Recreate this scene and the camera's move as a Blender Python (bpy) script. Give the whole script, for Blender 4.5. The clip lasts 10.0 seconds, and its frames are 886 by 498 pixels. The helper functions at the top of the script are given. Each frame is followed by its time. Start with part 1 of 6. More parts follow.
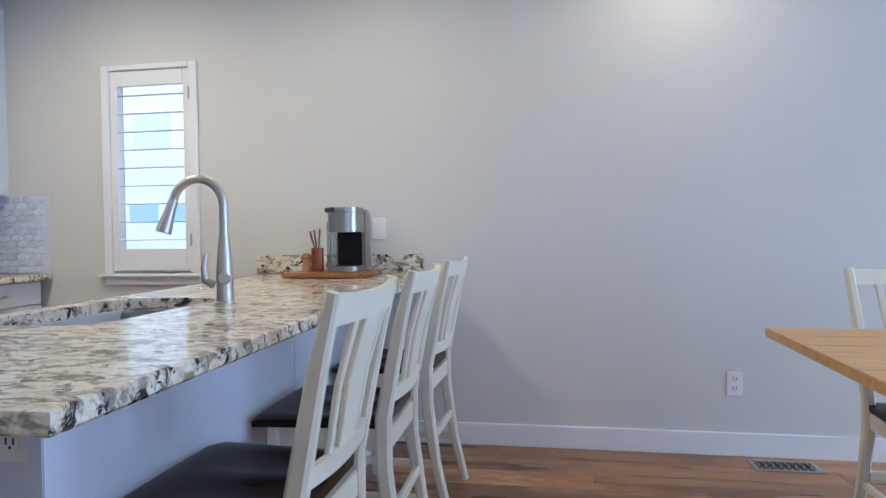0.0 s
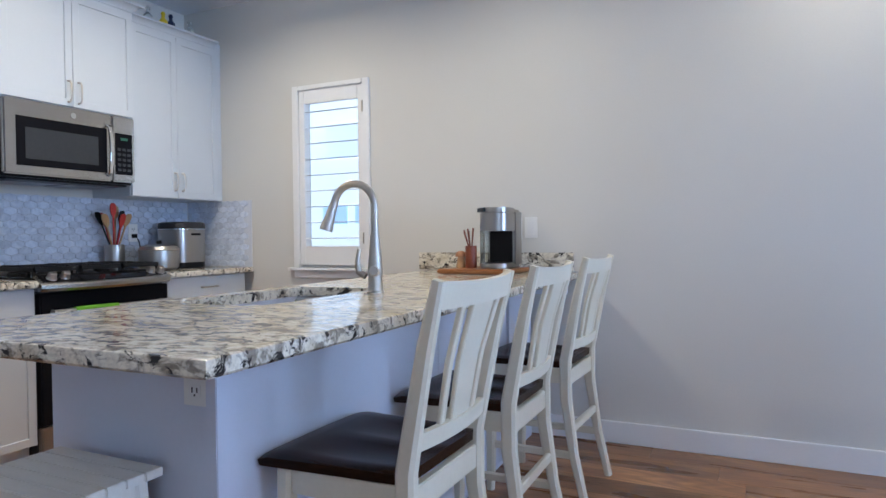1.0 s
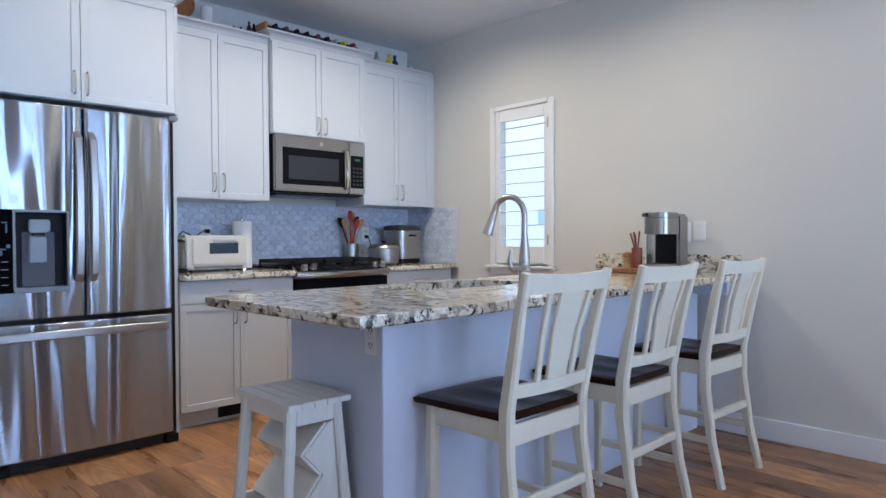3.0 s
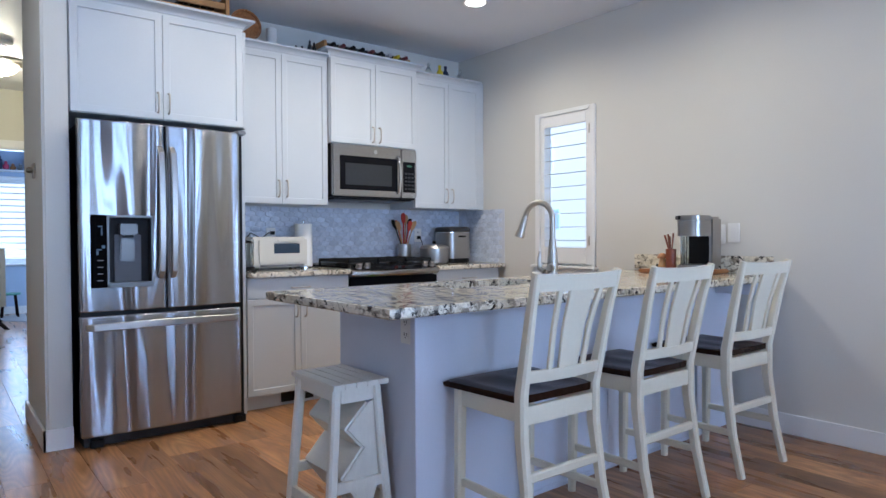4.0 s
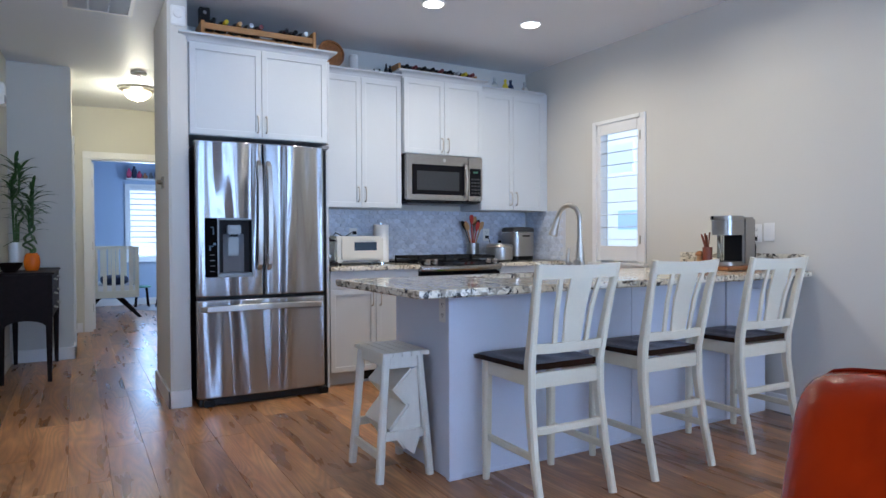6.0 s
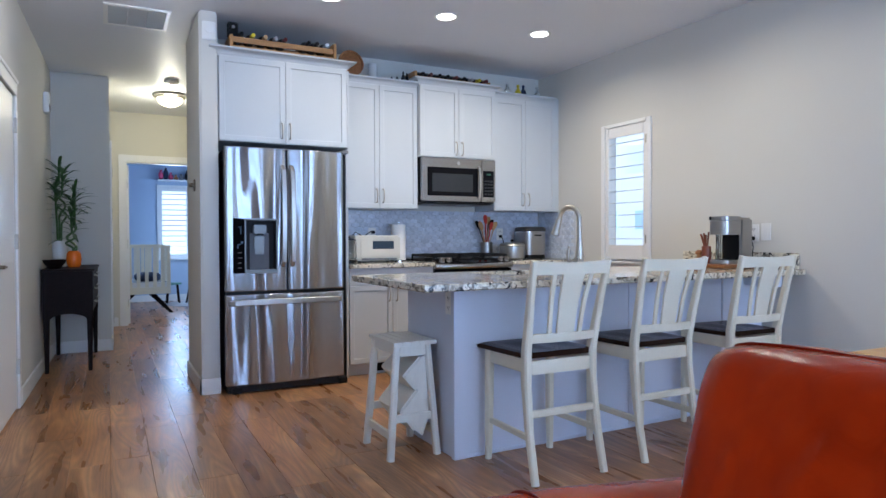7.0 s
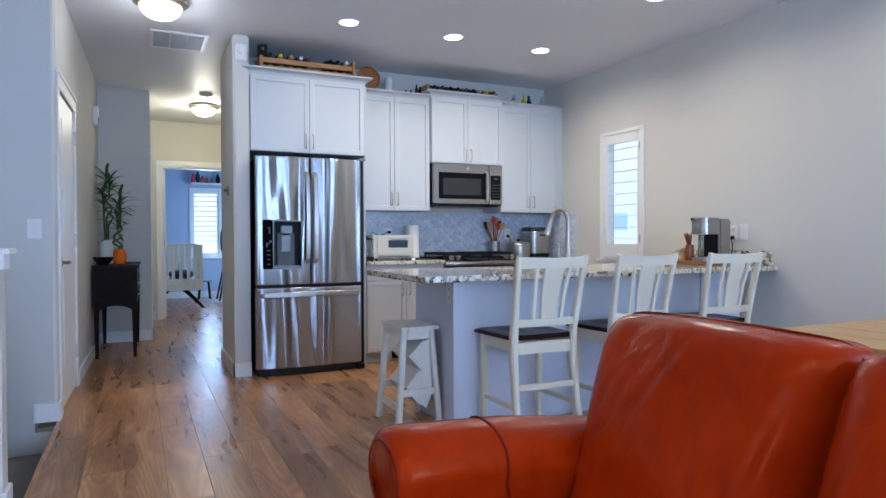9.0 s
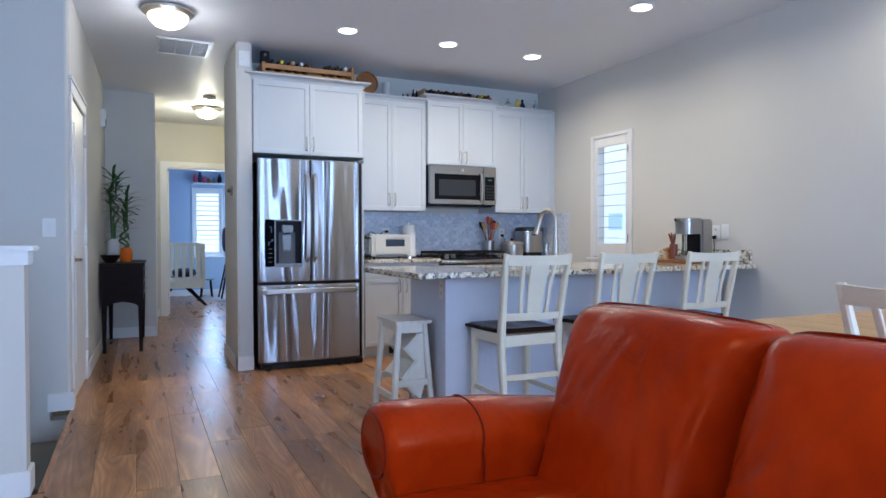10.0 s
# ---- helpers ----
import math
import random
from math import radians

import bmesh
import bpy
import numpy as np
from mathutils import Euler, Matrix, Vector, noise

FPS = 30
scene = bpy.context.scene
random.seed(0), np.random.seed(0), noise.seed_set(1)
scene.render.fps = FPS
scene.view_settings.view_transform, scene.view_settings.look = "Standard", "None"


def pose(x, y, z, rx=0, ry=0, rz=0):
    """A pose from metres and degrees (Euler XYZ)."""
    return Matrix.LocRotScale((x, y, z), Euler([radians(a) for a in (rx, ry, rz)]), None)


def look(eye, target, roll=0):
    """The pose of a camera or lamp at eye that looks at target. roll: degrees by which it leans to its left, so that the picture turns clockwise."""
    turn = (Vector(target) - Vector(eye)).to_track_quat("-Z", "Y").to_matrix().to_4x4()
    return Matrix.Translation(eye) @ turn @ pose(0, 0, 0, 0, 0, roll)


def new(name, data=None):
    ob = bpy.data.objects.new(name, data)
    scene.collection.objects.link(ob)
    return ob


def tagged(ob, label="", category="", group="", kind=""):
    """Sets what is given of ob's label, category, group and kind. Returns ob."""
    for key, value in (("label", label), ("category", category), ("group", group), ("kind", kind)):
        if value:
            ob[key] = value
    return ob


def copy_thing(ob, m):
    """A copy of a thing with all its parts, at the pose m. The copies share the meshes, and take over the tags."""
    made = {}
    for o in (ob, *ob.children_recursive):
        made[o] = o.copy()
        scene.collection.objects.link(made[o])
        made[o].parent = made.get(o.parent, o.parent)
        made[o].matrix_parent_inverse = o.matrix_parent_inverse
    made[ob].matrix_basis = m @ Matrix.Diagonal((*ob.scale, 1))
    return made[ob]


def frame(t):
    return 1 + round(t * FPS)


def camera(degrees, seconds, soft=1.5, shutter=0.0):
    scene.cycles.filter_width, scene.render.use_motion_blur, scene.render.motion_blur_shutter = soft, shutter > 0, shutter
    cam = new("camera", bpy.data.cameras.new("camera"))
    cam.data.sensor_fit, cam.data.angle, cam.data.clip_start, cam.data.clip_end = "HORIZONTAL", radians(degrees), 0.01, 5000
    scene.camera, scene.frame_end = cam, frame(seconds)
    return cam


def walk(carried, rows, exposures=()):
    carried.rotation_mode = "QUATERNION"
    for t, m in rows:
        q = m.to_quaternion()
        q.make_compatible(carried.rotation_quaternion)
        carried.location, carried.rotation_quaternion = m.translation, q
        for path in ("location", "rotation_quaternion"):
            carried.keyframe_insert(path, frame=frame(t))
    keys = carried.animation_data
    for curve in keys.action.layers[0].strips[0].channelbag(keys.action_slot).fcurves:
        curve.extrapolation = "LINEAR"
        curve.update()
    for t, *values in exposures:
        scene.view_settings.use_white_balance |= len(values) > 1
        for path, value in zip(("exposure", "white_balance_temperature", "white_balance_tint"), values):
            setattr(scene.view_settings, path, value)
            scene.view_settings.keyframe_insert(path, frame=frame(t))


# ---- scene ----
cam = camera(68.3, 10.0)
PATH = [
    (0, (0.281, 0.083, 1.117), (-0.065, 2.052, 1.07), -0.7),
    (0.5, (0.377, 0.055, 1.112), (-0.256, 1.952, 1.071), -0.7),
    (1, (0.482, -0.007, 1.104), (-0.39, 1.793, 1.066), -0.6),
    (1.5, (0.615, -0.079, 1.101), (-0.421, 1.631, 1.064), -0.5),
    (2, (0.762, -0.14, 1.112), (-0.421, 1.471, 1.076), -0.4),
    (2.5, (0.929, -0.185, 1.122), (-0.395, 1.315, 1.087), -0.4),
    (3, (1.07, -0.255, 1.116), (-0.376, 1.127, 1.082), -0.3),
    (4.5, (1.541, -0.355, 1.137), (-0.08, 0.817, 1.1), -0.3),
    (5, (1.708, -0.361, 1.132), (0.037, 0.737, 1.096), -0.3),
    (5.5, (1.848, -0.384, 1.118), (0.133, 0.643, 1.085), -0.3),
    (7, (2.27, -0.465, 1.116), (0.49, 0.447, 1.082), -0.2),
    (7.5, (2.404, -0.483, 1.112), (0.607, 0.393, 1.078), -0.2),
    (8, (2.533, -0.522, 1.11), (0.728, 0.339, 1.076), -0.2),
    (8.5, (2.653, -0.556, 1.111), (0.844, 0.296, 1.076), -0.2),
    (9, (2.777, -0.578, 1.109), (0.965, 0.269, 1.076), -0.2),
    (9.5, (2.888, -0.598, 1.106), (1.076, 0.248, 1.071), -0.2),
    (10, (2.995, -0.629, 1.105), (1.183, 0.217, 1.071), -0.1),
]
EXPOSURES = ((0.0, 0.07, 5800, 10), (10.0, 0.07, 5800, 10))
walk(cam, [(t, look(eye, target, roll)) for t, eye, target, roll in PATH], EXPOSURES)

# ---- world and large lights ----
world = bpy.data.worlds.new("world")
scene.world = world
world.use_nodes = True
sky = world.node_tree.nodes.new("ShaderNodeTexSky")
sky.sky_type, sky.sun_disc = "NISHITA", False
sky.sun_elevation, sky.sun_rotation = radians(38), radians(200)
world.node_tree.links.new(sky.outputs[0], world.node_tree.nodes["Background"].inputs[0])
world.node_tree.nodes["Background"].inputs[1].default_value = 0.12


def area_lamp(name, m, w, h, watts, color, spread=180):
    data = bpy.data.lights.new(name, "AREA")
    data.shape, data.size, data.size_y, data.energy, data.color = "RECTANGLE", w, h, watts, color
    data.spread = radians(spread)
    lamp = new(name, data)
    lamp.matrix_basis = m
    return lamp


DAY = (0.48, 0.67, 1.0)
SOUTH = (0.66, 0.80, 1.0)
WARM = (1.0, 0.86, 0.66)
# daylight entering through the tall living room windows in the east wall
EAST_WINDOWS = [(-0.9, 0.0), (0.3, 1.5), (1.75, 2.5), (2.65, 3.4)]
for y0, y1 in EAST_WINDOWS:
    area_lamp("daylight_east", look((6.62, (y0 + y1) / 2, 1.22), (0, (y0 + y1) / 2, 1.2)), y1 - y0 - 0.06, 2.26, 76 * (y1 - y0), DAY)
# daylight through the glazed doors at the far end of the north wall
NORTH_WINDOWS = [(3.0, 3.9), (4.3, 5.2), (5.6, 6.4)]
for x0, x1 in NORTH_WINDOWS:
    area_lamp("daylight_north", look(((x0 + x1) / 2, 3.53, 1.22), ((x0 + x1) / 2, 0, 1.2)), x1 - x0 - 0.06, 2.26, 44 * (x1 - x0), DAY)
# daylight through the south window
area_lamp("daylight_south", look((3.4, -4.62, 1.5), (3.4, 0, 1.3)), 2.2, 1.5, 26, SOUTH)
# daylight through the bedroom window
area_lamp("daylight_bedroom", look((-10.40, 0.60, 1.4), (-7, 0.3, 0.6)), 0.42, 1.2, 16, (0.46, 0.66, 1.0))
# second lamp added to brighten the bedroom, in an unseen north opening
area_lamp("daylight_bedroom", look((-9.1, 1.93, 1.4), (-9.1, 0, 0.9)), 0.9, 1.2, 40, (0.50, 0.70, 1.0))

# ---- node helpers ----


def material(name):
    m = bpy.data.materials.new(name)
    m.use_nodes = True
    nt = m.node_tree
    return m, nt, nt.nodes["Principled BSDF"]


def add(nt, kind, **values):
    n = nt.nodes.new(kind)
    for k, v in values.items():
        n.inputs[k.replace("_", " ")].default_value = v
    return n


def coords(nt, scale=(1, 1, 1), shift=None):
    tc = nt.nodes.new("ShaderNodeTexCoord")
    mp = nt.nodes.new("ShaderNodeMapping")
    mp.inputs["Scale"].default_value = scale
    nt.links.new(tc.outputs["Object"], mp.inputs["Vector"])
    if shift is not None:
        sc = nt.nodes.new("ShaderNodeVectorMath")
        sc.operation = "SCALE"
        sc.inputs[0].default_value = (37, 91, 53)
        nt.links.new(shift, sc.inputs["Scale"])
        nt.links.new(sc.outputs[0], mp.inputs["Location"])
    return mp.outputs[0]


def noise_tex(nt, vec, scale, detail=4.0, rough=0.55, distort=0.0):
    n = add(nt, "ShaderNodeTexNoise", Scale=scale, Detail=detail, Roughness=rough, Distortion=distort)
    nt.links.new(vec, n.inputs["Vector"])
    return n.outputs["Fac"]


def ramp(nt, fac, *stops):
    r = nt.nodes.new("ShaderNodeValToRGB")
    while len(r.color_ramp.elements) < len(stops):
        r.color_ramp.elements.new(0.5)
    for e, (p, c) in zip(r.color_ramp.elements, stops):
        e.position = p
        e.color = (*c, 1) if len(c) == 3 else c
    nt.links.new(fac, r.inputs[0])
    return r.outputs[0]


def blend(nt, fac, a, b, how="MIX"):
    n = nt.nodes.new("ShaderNodeMix")
    n.data_type, n.blend_type = "RGBA", how
    for sock, v in ((n.inputs[0], fac), (n.inputs[6], a), (n.inputs[7], b)):
        if isinstance(v, (int, float)):
            sock.default_value = v
        elif isinstance(v, tuple):
            sock.default_value = (*v, 1)
        else:
            nt.links.new(v, sock)
    return n.outputs[2]


def bump(nt, bsdf, fac, strength, distance=0.01):
    b = add(nt, "ShaderNodeBump", Strength=strength, Distance=distance)
    nt.links.new(fac, b.inputs["Height"])
    nt.links.new(b.outputs[0], bsdf.inputs["Normal"])


def tint(c, k):
    return tuple(min(1.0, max(0.0, v * k)) for v in c)


def surface(name, color, rough=0.5, metal=0.0, big=2.0, small=60.0, vary=0.12, relief=0.05, relief_scale=None, coat=0.0, spec=0.5, stretch=(1, 1, 1)):
    m, nt, b = material(name)
    v = coords(nt, stretch)
    n1, n2 = noise_tex(nt, v, big, 3), noise_tex(nt, v, small, 4)
    c = ramp(nt, n1, (0.25, tint(color, 1 - vary)), (0.75, tint(color, 1 + vary * 0.6)))
    c = blend(nt, 0.35, c, ramp(nt, n2, (0.3, tint(color, 1 - vary)), (0.7, tint(color, 1 + vary * 0.6))))
    nt.links.new(c, b.inputs["Base Color"])
    r = nt.nodes.new("ShaderNodeMapRange")
    r.inputs[3].default_value, r.inputs[4].default_value = rough * 0.85, min(1, rough * 1.15)
    nt.links.new(n1, r.inputs[0])
    nt.links.new(r.outputs[0], b.inputs["Roughness"])
    b.inputs["Metallic"].default_value, b.inputs["Coat Weight"].default_value = metal, coat
    b.inputs["Specular IOR Level"].default_value = spec
    if relief:
        bump(nt, b, n2 if relief_scale is None else noise_tex(nt, v, relief_scale, 3), relief, 0.004)
    return m


def glow(name, color, strength):
    m, nt, b = material(name)
    b.inputs["Base Color"].default_value = (*color, 1)
    b.inputs["Emission Color"].default_value = (*color, 1)
    b.inputs["Emission Strength"].default_value = strength
    return m


def glass(name, color=(1, 1, 1), rough=0.0):
    m, nt, b = material(name)
    b.inputs["Base Color"].default_value = (*color, 1)
    b.inputs["Transmission Weight"].default_value, b.inputs["Roughness"].default_value = 1.0, rough
    b.inputs["IOR"].default_value = 1.45
    return m


def plank_wood(name, per_object):
    m, nt, b = material(name)
    if per_object:
        rnd = nt.nodes.new("ShaderNodeObjectInfo").outputs["Random"]
    else:
        rnd = nt.nodes.new("ShaderNodeNewGeometry").outputs["Random Per Island"]
    grain = noise_tex(nt, coords(nt, (0.6, 4.5, 4.5), rnd), 2.4, 3, 0.5, 0.35)
    fine = noise_tex(nt, coords(nt, (5, 110, 110), rnd), 2.0, 3)
    figure = noise_tex(nt, coords(nt, (0.45, 3.2, 3.2), rnd), 1.5, 1, 0.4, 0.4)
    wrap = nt.nodes.new("ShaderNodeMath")
    wrap.operation = "PINGPONG"
    wrap.inputs[1].default_value = 0.022
    nt.links.new(figure, wrap.inputs[0])
    knots = noise_tex(nt, coords(nt, (1.3, 3.5, 3.5), rnd), 1.5, 2, 0.45, 0.2)
    c = ramp(nt, grain, (0.27, (0.165, 0.078, 0.034)), (0.44, (0.270, 0.135, 0.058)), (0.55, (0.385, 0.205, 0.093)), (0.66, (0.510, 0.305, 0.155)))
    c = blend(nt, ramp(nt, knots, (0.48, (0, 0, 0)), (0.80, (0.6, 0.6, 0.6))), c, (0.150, 0.070, 0.034))
    lines = nt.nodes.new("ShaderNodeMapRange")
    lines.inputs[2].default_value = 0.022
    lines.inputs[3].default_value, lines.inputs[4].default_value = 0.60, 1.18
    nt.links.new(wrap.outputs[0], lines.inputs[0])
    c = blend(nt, 0.8, c, lines.outputs[0], "MULTIPLY")
    c = blend(nt, 0.25, c, ramp(nt, fine, (0.35, (0.16, 0.085, 0.045)), (0.65, (0.40, 0.240, 0.135))))
    tone = ramp(nt, rnd, (0.0, (0.74, 0.67, 0.61)), (0.3, (1.10, 1.02, 0.94)), (0.7, (1.48, 1.33, 1.17)), (1.0, (0.90, 0.82, 0.75)))
    c = blend(nt, 1.0, c, tone, "MULTIPLY")
    nt.links.new(c, b.inputs["Base Color"])
    r = nt.nodes.new("ShaderNodeMapRange")
    r.inputs[3].default_value, r.inputs[4].default_value = 0.22, 0.36
    nt.links.new(grain, r.inputs[0])
    nt.links.new(r.outputs[0], b.inputs["Roughness"])
    b.inputs["Specular IOR Level"].default_value = 0.38
    bump(nt, b, fine, 0.10, 0.002)
    return m


def granite():
    m, nt, b = material("granite")
    v = coords(nt, (0.62, 1, 1))
    soft = noise_tex(nt, v, 12.0, 5, 0.6, 0.3)
    veins = noise_tex(nt, v, 34.0, 5, 0.6, 0.5)
    dark = noise_tex(nt, coords(nt, (0.7, 1, 1)), 30.0, 5, 0.62, 0.8)
    speck = noise_tex(nt, v, 150.0, 2)
    c = ramp(nt, soft, (0.3, (0.56, 0.48, 0.34)), (0.48, (0.80, 0.745, 0.61)), (0.7, (0.87, 0.84, 0.74)))
    c = blend(nt, ramp(nt, veins, (0.49, (0, 0, 0)), (0.60, (0.9, 0.9, 0.9))), c, (0.245, 0.21, 0.165))
    c = blend(nt, ramp(nt, dark, (0.56, (0, 0, 0)), (0.60, (1, 1, 1))), c, (0.035, 0.032, 0.032))
    c = blend(nt, 0.35, c, ramp(nt, speck, (0.35, (0.42, 0.39, 0.36)), (0.6, (0.95, 0.94, 0.92))), "MULTIPLY")
    nt.links.new(c, b.inputs["Base Color"])
    b.inputs["Roughness"].default_value = 0.10
    b.inputs["Specular IOR Level"].default_value = 0.32
    bump(nt, b, speck, 0.01, 0.001)
    return m


def brushed_steel(name, color=(0.56, 0.55, 0.53), rough=0.2, wave=0.0):
    m, nt, b = material(name)
    streak = noise_tex(nt, coords(nt, (500, 4, 500)), 1.0, 2)
    c = ramp(nt, streak, (0.3, tint(color, 0.96)), (0.7, tint(color, 1.03)))
    nt.links.new(c, b.inputs["Base Color"])
    b.inputs["Roughness"].default_value = rough
    if not wave:
        r = nt.nodes.new("ShaderNodeMapRange")
        r.inputs[3].default_value, r.inputs[4].default_value = rough * 0.92, rough * 1.08
        nt.links.new(streak, r.inputs[0])
        nt.links.new(r.outputs[0], b.inputs["Roughness"])
    b.inputs["Metallic"].default_value = 1.0
    if wave:
        b.inputs["Anisotropic"].default_value, b.inputs["Anisotropic Rotation"].default_value = 0.95, 0.25
        tan = nt.nodes.new("ShaderNodeTangent")
        tan.direction_type, tan.axis = "RADIAL", "Z"
        nt.links.new(tan.outputs[0], b.inputs["Tangent"])
        bump(nt, b, noise_tex(nt, coords(nt, (1, 6.2, 0.32)), 1.0, 0, 0.3, 0.6), wave, 0.10)
    return m


def leather():
    m, nt, b = material("red_leather")
    v = coords(nt)
    patch, crease = noise_tex(nt, v, 3.0, 4), noise_tex(nt, coords(nt, (1, 1, 0.7)), 13.0, 3, 0.45, 1.0)
    pore = add(nt, "ShaderNodeTexVoronoi", Scale=420.0)
    nt.links.new(v, pore.inputs["Vector"])
    c = ramp(nt, patch, (0.25, (0.235, 0.014, 0.001)), (0.5, (0.34, 0.023, 0.001)), (0.8, (0.46, 0.038, 0.002)))
    c = blend(nt, 0.25, c, ramp(nt, crease, (0.3, (0.20, 0.012, 0.001)), (0.7, (0.41, 0.032, 0.002))))
    nt.links.new(c, b.inputs["Base Color"])
    r = nt.nodes.new("ShaderNodeMapRange")
    r.inputs[3].default_value, r.inputs[4].default_value = 0.20, 0.30
    nt.links.new(patch, r.inputs[0])
    nt.links.new(r.outputs[0], b.inputs["Roughness"])
    h = blend(nt, 0.992, pore.outputs["Distance"], crease)
    b.inputs["Specular IOR Level"].default_value = 0.24
    b.inputs["Specular Tint"].default_value = (1.0, 0.42, 0.22, 1)
    bump(nt, b, h, 0.28, 0.014)
    return m


def marble_tile(name, per_object):
    m, nt, b = material(name)
    if per_object:
        rnd = nt.nodes.new("ShaderNodeObjectInfo").outputs["Random"]
    else:
        rnd = nt.nodes.new("ShaderNodeNewGeometry").outputs["Random Per Island"]
    vein = noise_tex(nt, coords(nt, (1, 1, 1), rnd), 14.0, 5, 0.6, 2.0)
    c = ramp(nt, vein, (0.35, (0.53, 0.59, 0.70)), (0.55, (0.66, 0.72, 0.83)), (0.75, (0.75, 0.79, 0.86)))
    c = blend(nt, 1.0, c, ramp(nt, rnd, (0.0, (0.84, 0.84, 0.85)), (0.5, (0.95, 0.95, 0.95)), (1.0, (1.06, 1.06, 1.06))), "MULTIPLY")
    nt.links.new(c, b.inputs["Base Color"])
    b.inputs["Roughness"].default_value = 0.22
    return m


def grain_wood(name, dark, light, scale=(14, 2, 14), rough=0.4, coat=0.0, spec=0.5):
    m, nt, b = material(name)
    b.inputs["Specular IOR Level"].default_value = spec
    g = noise_tex(nt, coords(nt, scale), 2.2, 6, 0.6, 1.0)
    n = noise_tex(nt, coords(nt), 3.0, 3)
    c = ramp(nt, g, (0.3, dark), (0.7, light))
    c = blend(nt, 0.3, c, ramp(nt, n, (0.3, dark), (0.7, light)))
    nt.links.new(c, b.inputs["Base Color"])
    b.inputs["Roughness"].default_value, b.inputs["Coat Weight"].default_value = rough, coat
    bump(nt, b, g, 0.08, 0.002)
    return m


# ---- materials ----
WALL = surface("wall_paint", (0.622, 0.61, 0.568), 0.75, big=0.8, small=120, vary=0.035, relief=0.10, relief_scale=95)
CEIL = surface("ceiling_paint", (0.73, 0.75, 0.79), 0.5, big=0.7, small=120, vary=0.04, relief=0.22, relief_scale=60)
HALL = surface("hall_paint", (0.64, 0.62, 0.54), 0.7, big=0.8, small=120, vary=0.035, relief=0.1, relief_scale=95)
BLUE = surface("bedroom_paint", (0.40, 0.49, 0.63), 0.75, big=0.8, small=120, vary=0.04, relief=0.1, relief_scale=95)
TRIM = surface("trim_paint", (0.78, 0.78, 0.77), 0.35, big=3, small=70, vary=0.03, relief=0.03)
CAB = surface("cabinet_paint", (0.535, 0.565, 0.585), 0.38, big=2.5, small=90, vary=0.035, relief=0.03)
ISLE = surface("island_paint", (0.64, 0.675, 0.77), 0.33, big=2.5, small=90, vary=0.035, relief=0.03)
CHAIR = surface("chair_paint", (0.72, 0.67, 0.53), 0.36, big=9, small=80, vary=0.06, relief=0.05)
STOOL = surface("stool_paint", (0.70, 0.68, 0.61), 0.42, big=9, small=70, vary=0.09, relief=0.09, stretch=(1, 5, 1))
SEAT = grain_wood("dark_seat_wood", (0.010, 0.005, 0.003), (0.036, 0.016, 0.010), (3, 22, 22), 0.24, 0.0, 0.08)
ESPRESSO = grain_wood("espresso_wood", (0.006, 0.003, 0.003), (0.016, 0.008, 0.007), (3, 14, 14), 0.5, 0.0, 0.1)
OAK = grain_wood("oak_wood", (0.46, 0.20, 0.032), (0.72, 0.42, 0.10), (2, 16, 16), 0.3, 0.1)
RACK = grain_wood("rack_pine", (0.33, 0.15, 0.045), (0.52, 0.27, 0.095), (14, 2, 14), 0.45)
ACACIA = grain_wood("acacia_wood", (0.17, 0.058, 0.018), (0.46, 0.20, 0.070), (3, 26, 26), 0.35)
REDWOOD = grain_wood("red_wood", (0.13, 0.028, 0.012), (0.26, 0.065, 0.025), (18, 18, 2), 0.4)
FLOOR = plank_wood("floor_planks", True)
FLOOR2 = plank_wood("floor_planks_far", False)
GRANITE = granite()
FRIDGE = brushed_steel("fridge_steel", (0.385, 0.40, 0.43), 0.24, 1.0)
STEEL = brushed_steel("brushed_steel", (0.40, 0.385, 0.365), 0.33)
NICKEL = brushed_steel("brushed_nickel", (0.50, 0.47, 0.42), 0.42)
MICRO = brushed_steel("microwave_steel", (0.40, 0.38, 0.36), 0.24)
CHROME = brushed_steel("chrome", (0.72, 0.72, 0.72), 0.08)
BLACK = surface("black_plastic", (0.009, 0.009, 0.010), 0.35, vary=0.2, spec=0.15)
DARKGREY = surface("dark_grey_plastic", (0.035, 0.036, 0.039), 0.4, vary=0.15, spec=0.2)
GREYPL = surface("grey_plastic", (0.17, 0.17, 0.18), 0.35, vary=0.08)
# dark glass; the blue reflection in the toaster window is put into its colour
TOASTGLASS = surface("toaster_glass", (0.035, 0.055, 0.085), 0.12, vary=0.1, relief=0, spec=0.35)
BLACKGLASS = surface("black_glass", (0.008, 0.008, 0.010), 0.06, vary=0.1, relief=0, spec=0.06)
IRON = surface("cast_iron", (0.013, 0.013, 0.014), 0.55, vary=0.2, relief=0.2, spec=0.2)
WHITEPL = surface("white_plastic", (0.80, 0.80, 0.78), 0.3, vary=0.03, relief=0)
CREAM = surface("cream_enamel", (0.60, 0.58, 0.52), 0.35, vary=0.03, relief=0)
LEATHER = leather()
# same red leather, darkened: the shade along the seams is in this colour
PIPING = surface("shaded_leather_piping", (0.16, 0.009, 0.002), 0.5, vary=0.15, spec=0.1)
TILE, TILE2 = marble_tile("marble_tile", True), marble_tile("marble_tile_far", False)
GROUT = surface("grout", (0.60, 0.63, 0.69), 0.85, vary=0.08)
CARPET = surface("stair_carpet", (0.20, 0.195, 0.16), 0.95, small=300, vary=0.3, relief=0.6)
PANE = glass("window_glass")
